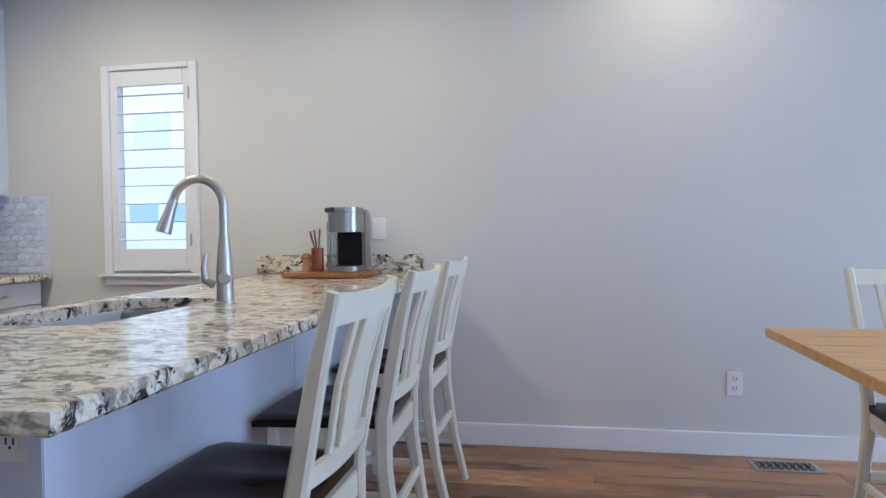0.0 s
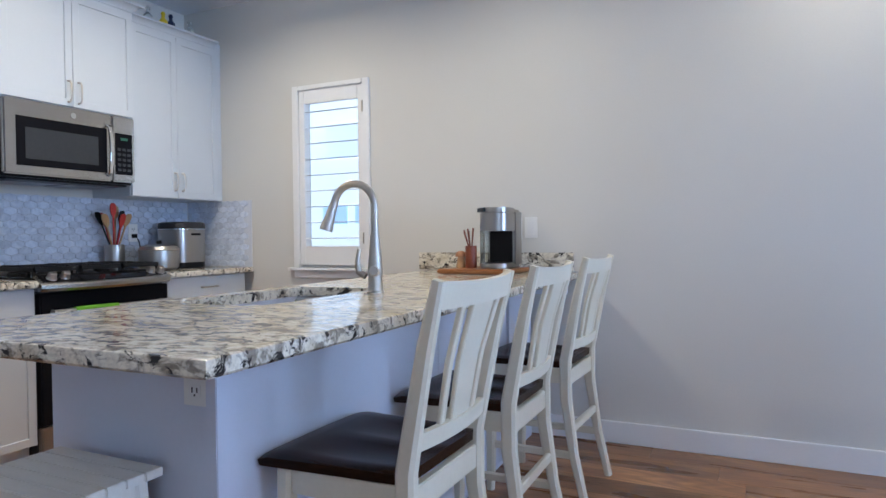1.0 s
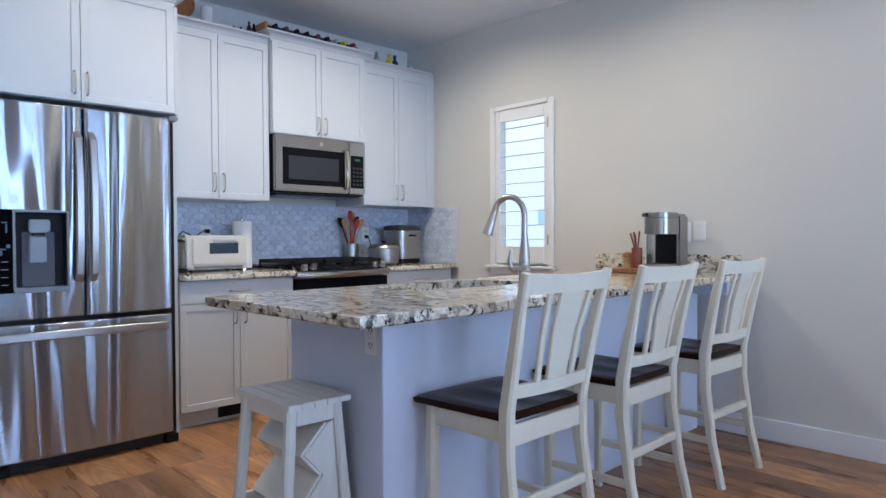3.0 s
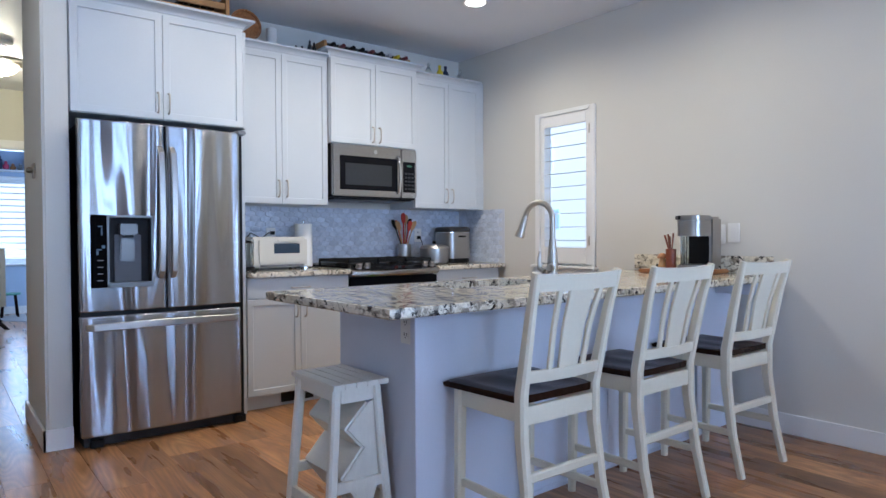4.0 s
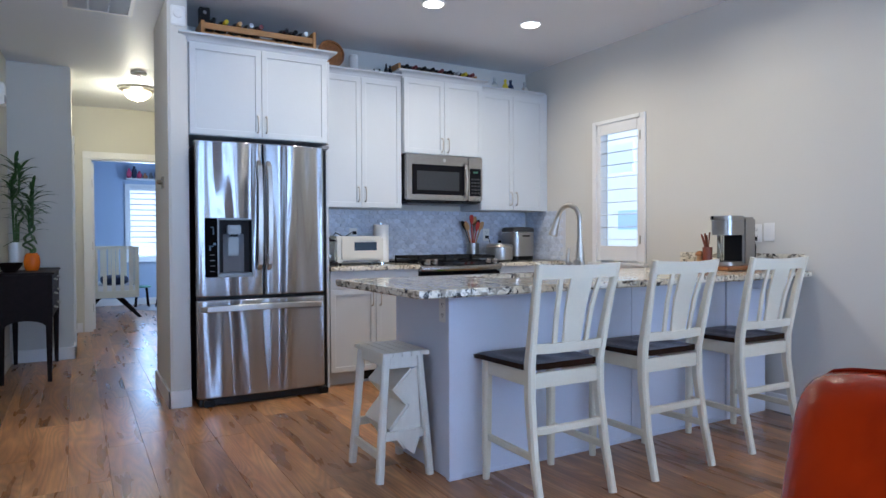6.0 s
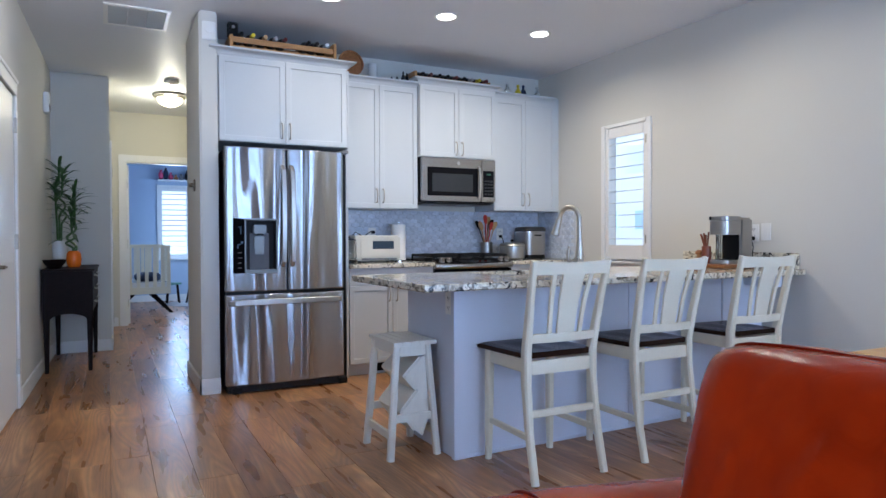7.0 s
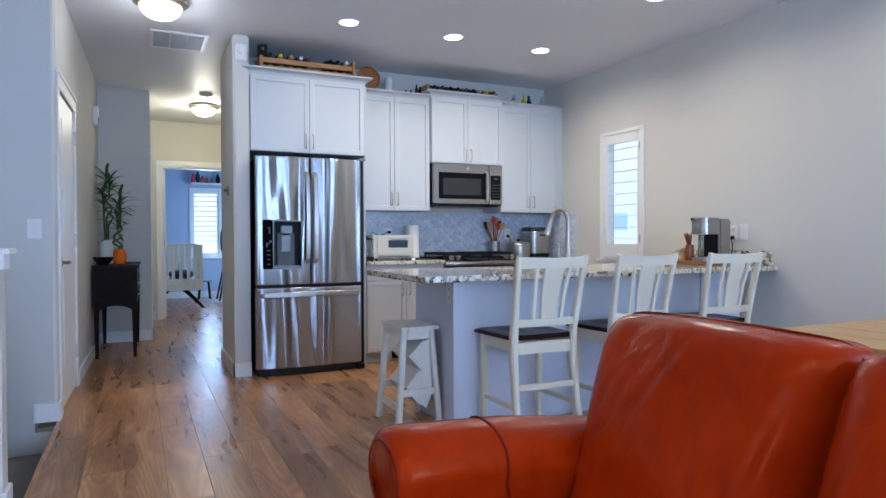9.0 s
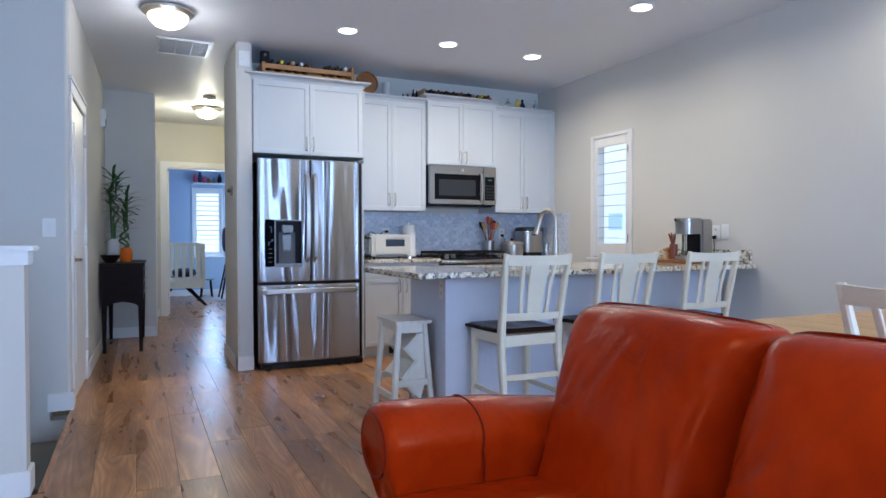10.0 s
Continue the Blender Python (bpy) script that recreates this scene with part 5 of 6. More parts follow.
def faucet():
    x, y, z = -0.742, 1.968, 0.908
    f = thing("faucet", (x, y, z), "tall brushed nickel gooseneck kitchen faucet with pull-down spray", "faucet")
    part("base", lathe(bmesh.new(), [(0, 0), (0.031, 0), (0.031, 0.004), (0.027, 0.008), (0.0245, 0.05), (0.026, 0.085), (0.0235, 0.12), (0.0175, 0.19), (0.0130, 0.22), (0, 0.22)], x, y, z), NICKEL, f)
    pts = [(x, y, z + 0.21), (x, y, z + 0.28)]
    for k in range(0, 13):
        a = math.radians(180 * k / 12 * 0.92)
        pts.append((x - 0.078 + 0.078 * math.cos(a), y - 0.012 * (1 - math.cos(a)), z + 0.305 + 0.083 * math.sin(a)))
    part("neck", tube(bmesh.new(), pts, [0.0135] * len(pts), 16), NICKEL, f, "curved nickel neck")
    a, b = Vector(pts[-1]), Vector((x - 0.182, y - 0.04, z + 0.222))
    part("spray_head", tube(bmesh.new(), [a, a + (b - a) * 0.15, a + (b - a) * 0.6, b - (b - a) * 0.05, b], [0.0145, 0.0155, 0.0195, 0.025, 0.022], 16), NICKEL, f, "flared nickel spray head")
    part("valve", tube(bmesh.new(), [(x, y, z + 0.075), (x + 0.012, y - 0.028, z + 0.078), (x + 0.018, y - 0.042, z + 0.08)], [0.019, 0.0185, 0.0155], 16), NICKEL, f)
    part("lever", tube(bmesh.new(), [(x - 0.012, y - 0.045, z + 0.06), (x - 0.036, y - 0.05, z + 0.075), (x - 0.042, y - 0.05, z + 0.11), (x - 0.036, y - 0.047, z + 0.155)], [0.012, 0.012, 0.010, 0.006], 12), NICKEL, f, "slim lever handle")


faucet()

# ---- coffee corner on the island ----
cb = thing("cutting_board", (-0.83, 3.22, 0.909), "thick acacia cutting board under the coffee maker", "cutting board")
part("board", boxes((-1.045, -0.64, 3.06, 3.40, 0.910, 0.934, 0.008)), ACACIA, cb)


def coffee_maker():
    c = thing("coffee_maker", (-0.755, 3.24, 0.935), "stainless single-cup coffee maker with a black cup bay", "coffee maker")
    x0, x1 = -0.832, -0.680
    part("body", boxes((x0, x1, 3.265, 3.385, 0.937, 1.245, 0.014)), STEEL, c)
    part("bay_back", boxes((x0 + 0.012, x1 - 0.012, 3.255, 3.264, 0.965, 1.13, 0.002)), BLACK, c, "black cup bay")
    bm = bmesh.new()
    cx = (x0 + x1) / 2
    out = [(x0, 3.264), (x0, 3.16)] + [(cx - 0.076 * math.cos(math.radians(a)), 3.16 - 0.05 * math.sin(math.radians(a))) for a in range(15, 180, 15)] + [(x1, 3.16), (x1, 3.264)]
    prism(bm, out, "z", 1.131, 1.222)
    part("head", bm, STEEL, c, "brushed stainless head")
    bm = bmesh.new()
    prism(bm, [(cx + (u - cx) * 1.02, 3.26 + (v - 3.26) * 1.03) for u, v in out], "z", 1.224, 1.252, 0.004)
    part("lid", bm, STEEL, c)
    part("lid_handle", bar(bmesh.new(), [(x0 - 0.006, 3.24, 1.238), (x0 - 0.012, 3.16, 1.24), (cx - 0.03, 3.098, 1.24)], 0.022, 0.012, (0, 0, 1)), BLACK, c)
    bm = bmesh.new()
    prism(bm, [(cx + (u - cx), v) for u, v in out], "z", 0.937, 0.962, 0.003)
    part("drip_tray", bm, STEEL, c)
    part("tray_grille", boxes((x0 + 0.02, x1 - 0.02, 3.14, 3.25, 0.963, 0.966)), BLACK, c)
    part("water_tank", boxes((x0 - 0.045, x0 - 0.001, 3.25, 3.38, 0.937, 1.19, 0.008)), glass("smoked_glass", (0.55, 0.62, 0.66), 0.05), c, "clear plastic water tank")


coffee_maker()
m = thing("stirrer_cup", (-0.905, 3.20, 0.935), "red wood cup holding wooden stirrers", "cup")
part("cup", lathe(bmesh.new(), [(0, 0), (0.030, 0), (0.031, 0.003), (0.031, 0.118), (0.027, 0.118), (0.027, 0.006), (0, 0.006)], -0.905, 3.20, 0.935), REDWOOD, m)
for i, (dx, dy) in enumerate(((-0.035, 0.0), (-0.02, 0.02), (-0.028, -0.02), (-0.012, -0.01), (0.008, 0.012))):
    part("stirrer", bar(bmesh.new(), [(-0.905 - dx * 0.3, 3.20, 0.945), (-0.905 + dx * 0.4, 3.20 + dy * 0.4, 1.05), (-0.905 + dx * 1.1, 3.20 + dy, 1.125 + 0.006 * i)], [0.006, 0.008, 0.014], 0.006), REDWOOD, m)
m = thing("wooden_mushroom", (-0.965, 3.20, 0.935), "small carved wooden mushroom with a dark cap", "figurine")
part("stem", lathe(bmesh.new(), [(0, 0), (0.024, 0), (0.026, 0.012), (0.020, 0.035), (0.017, 0.06), (0, 0.06)], -0.965, 3.20, 0.935), SPOON, m)
part("cap", lathe(bmesh.new(), [(0, 0.060), (0.030, 0.060), (0.031, 0.068), (0.024, 0.084), (0.010, 0.092), (0, 0.093)], -0.965, 3.20, 0.935), ACACIA, m)

# ---- counter chairs ----


def back_post(side, hw_top, hw_seat, hw_foot, zs, seat_x, top_x, foot_x, bh):
    pts = [(foot_x, side * hw_foot, 0.0), (foot_x - 0.048, side * (hw_foot * 0.7 + hw_seat * 0.3), zs * 0.35), (seat_x - 0.012, side * hw_seat, zs * 0.75), (seat_x - 0.012, side * hw_seat, zs * 1.0),
           (seat_x + 0.012, side * (hw_seat * 0.75 + hw_top * 0.25), zs + 0.12), (seat_x * 0.45 + top_x * 0.55, side * (hw_seat * 0.4 + hw_top * 0.6), zs + bh * 0.66), (top_x, side * hw_top, zs + bh)]
    return bar(bmesh.new(), pts, [0.034, 0.036, 0.040, 0.040, 0.036, 0.032, 0.028], [0.030, 0.036, 0.046, 0.046, 0.042, 0.036, 0.026])


def slat_chair(name, label, zs, group, foot_rails, bh):
    """A slat-back wooden chair facing local -x, standing at the origin."""
    c = thing(name, (0, 0, 0), label, "chair", group)
    hw = 0.205
    for s in (-1, 1):
        part("back_leg", back_post(s, 0.212, 0.190, 0.198, zs, 0.17, 0.10 + bh * 0.36, 0.240, bh), CHAIR, c)
        part("front_leg", bar(bmesh.new(), [(-0.175, s * 0.185, zs - 0.03), (-0.178, s * 0.188, 0.3 * zs), (-0.180, s * 0.190, 0.0)], [0.042, 0.038, 0.030], [0.042, 0.038, 0.030]), CHAIR, c)
        part("side_apron", boxes((-0.155, 0.14, s * 0.185 - 0.011, s * 0.185 + 0.011, zs - 0.095, zs - 0.03, 0.003)), CHAIR, c)
        z = foot_rails[0]
        part("side_stretcher", bar(bmesh.new(), [(-0.165, s * 0.187, z), (0.20, s * 0.192, z)], 0.020, 0.030), CHAIR, c)
    part("front_apron", boxes((-0.186, -0.164, -0.166, 0.166, zs - 0.095, zs - 0.03, 0.003)), CHAIR, c)
    part("back_apron", boxes((0.148, 0.170, -0.172, 0.172, zs - 0.105, zs - 0.04, 0.003)), CHAIR, c)
    if name == "dining_chair":
        part("front_stretcher", bar(bmesh.new(), [(-0.178, -0.17, foot_rails[1]), (-0.178, 0.17, foot_rails[1])], 0.022, 0.034, (1, 0, 0)), CHAIR, c)
    part("back_stretcher", bar(bmesh.new(), [(0.178, -0.178, foot_rails[2]), (0.178, 0.178, foot_rails[2])], 0.022, 0.034, (1, 0, 0)), CHAIR, c)
    # scooped seat
    bm = bmesh.new()
    nx, ny = 14, 14
    grid = []
    for i in range(nx + 1):
        u = i / nx
        row = []
        for j in range(ny + 1):
            v = 2 * j / ny - 1
            half = 0.226 - 0.028 * u
            x = -0.232 + 0.395 * u - 0.006 * (1 - v * v) * (1 - u)
            scoop = 0.011 * max(0, 1 - ((u - 0.62) / 0.42) ** 2) * (max(0, 1 - ((abs(v) - 0.42) / 0.45) ** 2))
            edge = 0.006 * (max(0, abs(v) - 0.9) / 0.1) ** 2 + 0.008 * max(0, 1 - u / 0.08) ** 2
            row.append((x, half * v, zs - scoop - edge))
        grid.append(row)
    top = [[bm.verts.new(p) for p in r] for r in grid]
    low = [[bm.verts.new((p[0] * 0.985, p[1] * 0.985, zs - 0.0295)) for p in r] for r in grid]
    for i in range(nx):
        for j in range(ny):
            bm.faces.new((top[i][j], top[i + 1][j], top[i + 1][j + 1], top[i][j + 1]))
            bm.faces.new((low[i][j], low[i][j + 1], low[i + 1][j + 1], low[i + 1][j]))
    rim_t = [top[i][0] for i in range(nx + 1)] + [top[nx][j] for j in range(1, ny + 1)] + [top[i][ny] for i in range(nx - 1, -1, -1)] + [top[0][j] for j in range(ny - 1, 0, -1)]
    rim_l = [low[i][0] for i in range(nx + 1)] + [low[nx][j] for j in range(1, ny + 1)] + [low[i][ny] for i in range(nx - 1, -1, -1)] + [low[0][j] for j in range(ny - 1, 0, -1)]
    for k in range(len(rim_t)):
        q = (k + 1) % len(rim_t)
        bm.faces.new((rim_t[k], rim_t[q], rim_l[q], rim_l[k]))
    bmesh.ops.recalc_face_normals(bm, faces=bm.faces)
    part("seat", bm, SEAT, c, "dark espresso scooped wooden seat", angle=50)

    # curved rails and slats of the back
    def curve_x(y, x):
        return x + 0.022 * (1 - (y / 0.2) ** 2)
    for z0, z1, xa, hw2, nm in ((zs + bh - 0.064, zs + bh - 0.002, 0.090 + bh * 0.36, 0.210, "top_rail"), (zs + 0.045, zs + 0.086, 0.172, 0.188, "lower_rail")):
        loops = []
        for k in range(13):
            y = -hw2 + 2 * hw2 * k / 12
            x = curve_x(y, xa)
            lean = 0.010 if nm == "top_rail" else 0.004
            arch = 0.007 * (1 - (y / hw2) ** 2) if nm == "top_rail" else 0
            loops.append([(x - 0.010, y, z0), (x + 0.010, y, z0), (x + 0.011 + lean, y, z1 - arch), (x - 0.007 + lean, y, z1 - arch)])
        part(nm, rings(bmesh.new(), loops), CHAIR, c)
    for y, w in ((-0.094, 0.024), (0.0, 0.098), (0.094, 0.024)):
        xa, xb = curve_x(y, 0.174), curve_x(y, 0.089 + bh * 0.36)
        wt = w * (1.28 if w > 0.05 else 1.0)
        part("splat" if w > 0.05 else "slat", bar(bmesh.new(), [(xa, y * 0.92, zs + 0.084), (xa * 0.55 + xb * 0.45 - 0.004, y * 1.0, zs + bh * 0.54), (xb, y * 1.12, zs + bh - 0.058)], [w, w * 0.5 + wt * 0.5, wt], 0.013), CHAIR, c)
    return c


first = slat_chair("counter_chair", "white slat-back counter chair with a dark wooden seat", 0.588, "chairs at the island", (0.20, 0.27, 0.305), 0.425)
first.matrix_basis = pose(-0.372, 1.425, 0)
for x, y, a in ((-0.378, 2.080, 1.0), (-0.388, 2.812, -1.5)):
    copy_thing(first, pose(x, y, 0, 0, 0, a))
dining = slat_chair("dining_chair", "white slat-back dining chair with a dark seat at the table", 0.47, "chairs at the dining table", (0.15, 0.20, 0.19), 0.495)
dining.matrix_basis = pose(1.92, 1.585, 0, 0, 0, -90)
copy_thing(dining, pose(1.605, 2.575, 0, 0, 0, 90))

# ---- step stool with slanted shelves ----


def step_stool():
    cx, cy = -0.908, 0.908
    sy0, deep = 0.796, 0.238
    s = thing("step_stool", (cx, cy, 0), "white painted wooden stool with slanted wine shelves under the seat", "stool")
    n = 5
    for i in range(n):
        a = sy0 + deep * i / n
        part("seat_board", boxes((cx - 0.179, cx + 0.179, a + 0.0006, a + deep / n - 0.0006, 0.572, 0.592, 0.0022)), STOOL, s)
    for sx in (-1, 1):
        for sy in (-1, 1):
            part("leg", bar(bmesh.new(), [(cx + sx * 0.142, cy + sy * 0.085, 0.571), (cx + sx * 0.168, cy + sy * 0.130, 0.0)], 0.036, 0.036, (1, 0, 0)), STOOL, s)
        part("end_apron", boxes((cx + sx * 0.146 - 0.010, cx + sx * 0.146 + 0.010, cy - 0.07, cy + 0.07, 0.515, 0.570, 0.002)), STOOL, s)
        part("end_rail", boxes((cx + sx * 0.160 - 0.010, cx + sx * 0.160 + 0.010, cy - 0.098, cy + 0.098, 0.185, 0.225, 0.002)), STOOL, s)
    for sy in (-1, 1):
        part("long_apron", boxes((cx - 0.125, cx + 0.125, cy + sy * 0.088 - 0.009, cy + sy * 0.088 + 0.009, 0.525, 0.570, 0.002)), STOOL, s)
        part("long_rail", boxes((cx - 0.143, cx + 0.143, cy + sy * 0.122 - 0.009, cy + sy * 0.122 + 0.009, 0.10, 0.14, 0.002)), STOOL, s)
    # zigzag end panels and the slanted boards between them
    zig = [(cy + 0.045, 0.505), (cy - 0.048, 0.415), (cy + 0.025, 0.335), (cy - 0.065, 0.235), (cy + 0.010, 0.13)]
    for (ya, za), (yb, zb) in zip(zig, zig[1:]):
        d = Vector((0, yb - ya, zb - za))
        nrm = Vector((0, -d.z, d.y)).normalized() * 0.005
        bm = bmesh.new()
        rings(bm, [[(cx + x, p[0] + q * nrm.y, p[1] + q * nrm.z) for p, q in (((ya, za), -1), ((yb, zb), -1), ((yb, zb), 1), ((ya, za), 1))] for x in (-0.146, 0.146)])
        part("tray_board", bm, STOOL, s)
    for sx in (-1, 1):
        out = [(y2 + 0.006, z2) for y2, z2 in zig] + [(cy + 0.055, 0.10), (cy + 0.092, 0.20), (cy + 0.070, 0.51)]
        bm = bmesh.new()
        prism(bm, out, "x", cx + sx * 0.150 - 0.0035, cx + sx * 0.150 + 0.0035)
        part("zigzag_panel", bm, STOOL, s)


step_stool()

# ---- dining table ----
tb = thing("dining_table", (1.75, 2.1, 0), "light oak plank dining table with white legs", "table")
for i in range(6):
    a = 1.53 + i * 1.13 / 6
    part("plank", boxes((1.035, 2.45, a + 0.0005, a + 1.13 / 6 - 0.0005, 0.722, 0.755, 0.0015)), OAK, tb)
for x in (1.46, 2.16):
    for y in (1.70, 2.50):
        part("leg", boxes((x - 0.028, x + 0.028, y - 0.028, y + 0.028, 0, 0.721, 0.006)), CHAIR, tb, "white painted leg")
for r in ((1.49, 2.13, 1.69, 1.715), (1.49, 2.13, 2.485, 2.51), (1.45, 1.475, 1.73, 2.47), (2.145, 2.17, 1.73, 2.47)):
    part("apron", boxes((*r, 0.63, 0.72, 0.003)), CHAIR, tb)

# ---- red leather sofa ----


def soft_block(x0, x1, y0, y1, z0, z1, power=5.0, n=30, warp=None, face=None):
    """A rounded pillow-like block: a superellipsoid stretched to the box, with an optional warp."""
    bm = bmesh.new()
    bmesh.ops.create_cube(bm, size=2.0)
    bmesh.ops.subdivide_edges(bm, edges=bm.edges, cuts=n, use_grid_fill=True)
    for v in bm.verts:
        p = v.co
        g = face or power
        r = ((abs(p.x) ** power + abs(p.z) ** power) ** (g / power) + abs(p.y) ** g) ** (1 / g)
        q = p / r
        c = Vector(((x0 + x1) / 2 + q.x * (x1 - x0) / 2, (y0 + y1) / 2 + q.y * (y1 - y0) / 2, (z0 + z1) / 2 + q.z * (z1 - z0) / 2))
        v.co = warp(c, q) if warp else c
    return bm


def seam(points, r=0.0035):
    return tube(bmesh.new(), points, r, 6)


def sofa():
    s = thing("sofa", (2.0, 0.4, 0), "red leather sofa with plump back cushions and rolled arms", "sofa")
    part("base", soft_block(1.20, 2.84, -0.04, 0.86, 0.06, 0.30, 14, 10), LEATHER, s)
    part("back_frame", soft_block(1.33, 2.71, 0.70, 0.97, 0.10, 0.74, 8, 14), LEATHER, s)

    def wrinkle(c, q):
        k = noise.noise(c * 5.0) * 0.010 + noise.noise(Vector((c.x * 13, c.y * 5, c.z * 9))) * 0.0035
        for a, b, slope in ((0.16, 0.62, 1.1), (0.24, 0.60, 0.9), (0.34, 0.58, 1.3), (0.70, 0.42, -0.9), (0.82, 0.45, -1.4), (0.55, 0.34, 0.5), (0.90, 0.62, 1.8), (0.10, 0.45, 0.25), (0.14, 0.36, 0.2), (0.20, 0.52, 0.3), (0.42, 0.74, 0.8), (0.62, 0.70, -0.7)):
            u = ((c.x - 1.365) / 0.6265) % 1.0 - a
            w = (c.z - 0.33) / 0.575 - b
            d = (u - w / (slope * 3)) * 0.62
            k -= 0.0055 * math.exp(-(d / 0.010) ** 2 - (w / 0.12) ** 2) - 0.0040 * math.exp(-((d - 0.024) / 0.016) ** 2 - (w / 0.12) ** 2)
        return c + Vector((0, -k if q.y < 0 else k, k * 0.5))

    for x0, x1, dy in ((1.338, 2.015, -0.01), (2.022, 2.655, -0.03)):
        def lean(c, q, x0=x0, x1=x1, dy=dy):
            c = wrinkle(c, q)
            f = (c.z - 0.40) / 0.50
            u = 2 * (c.x - x0) / (x1 - x0) - 1
            c.y += dy + 0.16 * f + (0.02 + 0.08 * (1 - f)) * abs(u) ** 9 * (1 if q.y < 0 else 0)
            c.z += 0.006 * (1 - u * u) * max(0, f) + 0.012 * max(0.0, f)
            c.x -= 0.055 * max(0.0, 1 - f) * ((1 + u) / 2 if x0 < 1.5 else (1 - u) / 2)
            return c
        cu = part("back_cushion", soft_block(x0, x1, 0.385, 0.645, 0.33, 0.893, 13.0, 40, lean, 3.6), LEATHER, s, "plump creased leather back cushion", angle=80)
        pts = []
        for k in range(25):
            u = -0.97 + 1.94 * k / 24
            x = (x0 + x1) / 2 + u * (x1 - x0) / 2
            f = max(0, 1 - abs(u) ** 11) ** (1 / 11)
            pts.append((x, 0.515 + dy + 0.16 * (0.6115 + 0.2815 * f - 0.40) / 0.50 + 0.002 * math.sin(9 * u), 0.6115 + 0.2815 * f + 0.006 * (1 - u * u) + 0.013))
        part("piping", seam(pts, 0.0035), PIPING, cu)
        def plump(c, q):
            k = noise.noise(c * 4.0) * 0.008
            return c + Vector((0, 0, k + (0.018 * (1 - q.x * q.x) if q.z > 0 else 0)))
        part("seat_cushion", soft_block(x0, x1, -0.10, 0.50, 0.24, 0.425, 6, 24, plump), LEATHER, s, "plump leather seat cushion", angle=80)
    for side, xa in ((-1, 1.28), (1, 2.76)):
        # arm: an upright slab with a rolled top, closed at the front by a rounded face
        n = 28
        loops = []
        ys = [-0.045, -0.04, -0.027, -0.005, 0.035, 0.10, 0.20, 0.30, 0.40, 0.55, 0.68, 0.76, 0.80]
        for j, y in enumerate(ys):
            sc = [0.72, 0.84, 0.94, 0.99, 1, 1, 1, 1, 1, 1, 1, 0.98, 0.9][j]
            loop = []
            for k in range(n):
                a = 2 * math.pi * k / n
                c, d = math.cos(a), math.sin(a)
                if d >= -0.2:
                    x, z = 0.130 * c, 0.527 + 0.106 * d
                else:
                    t = min(1, (-0.2 - d) / 0.5)
                    q = (abs(c) ** 6 + abs(d) ** 6) ** (-1 / 6)
                    x, z = (0.088 + 0.04 * (1 - t) ** 5) * max(-1, min(1, c * q * 1.05)), 0.505 - 0.445 * t
                w = 0.0012 * noise.noise(Vector((x * 9, y * 6, z * 7)))
                tuck = 0.06 * max(0.0, 1 - j / 5) * min(1.0, max(0.0, (0.46 - z) / 0.05))
                loop.append((xa + (x * sc) + w, y + tuck, 0.30 + (z - 0.30) * (sc * 0.4 + 0.6) + w + 0.05 * max(0.0, 0.3 - y) - 0.11 * max(0.0, y - 0.3)))
            loops.append(loop)
        arm = part("arm", rings(bmesh.new(), loops), LEATHER, s, "rolled leather arm with a stitched seam", angle=75)
        pts = [(xa + 0.131 * math.cos(math.radians(a)), 0.235 + 0.004 * math.sin(a * 0.05), 0.527 + 0.107 * math.sin(math.radians(a)) + 0.004) for a in range(-10, 191, 10)]
        pts = [(xa + x, 0.24, z) for x, z in ((0.117, 0.36), (0.121, 0.42), (0.126, 0.48))] + pts
        part("piping", seam(pts, 0.0035), PIPING, arm)
        face = [(xa + 0.098 * math.cos(2 * math.pi * k / 30), -0.042, 0.53 + 0.085 * math.sin(2 * math.pi * k / 30)) for k in range(31)]
        part("piping", seam(face, 0.005), PIPING, arm)
    for x in (1.26, 2.78):
        for y in (0.02, 0.85):
            part("foot", lathe(bmesh.new(), [(0, 0), (0.022, 0), (0.03, 0.05), (0.03, 0.075), (0, 0.075)], x, y, 0.0, 14), ESPRESSO, s)


sofa()

# ---- console table and plants ----


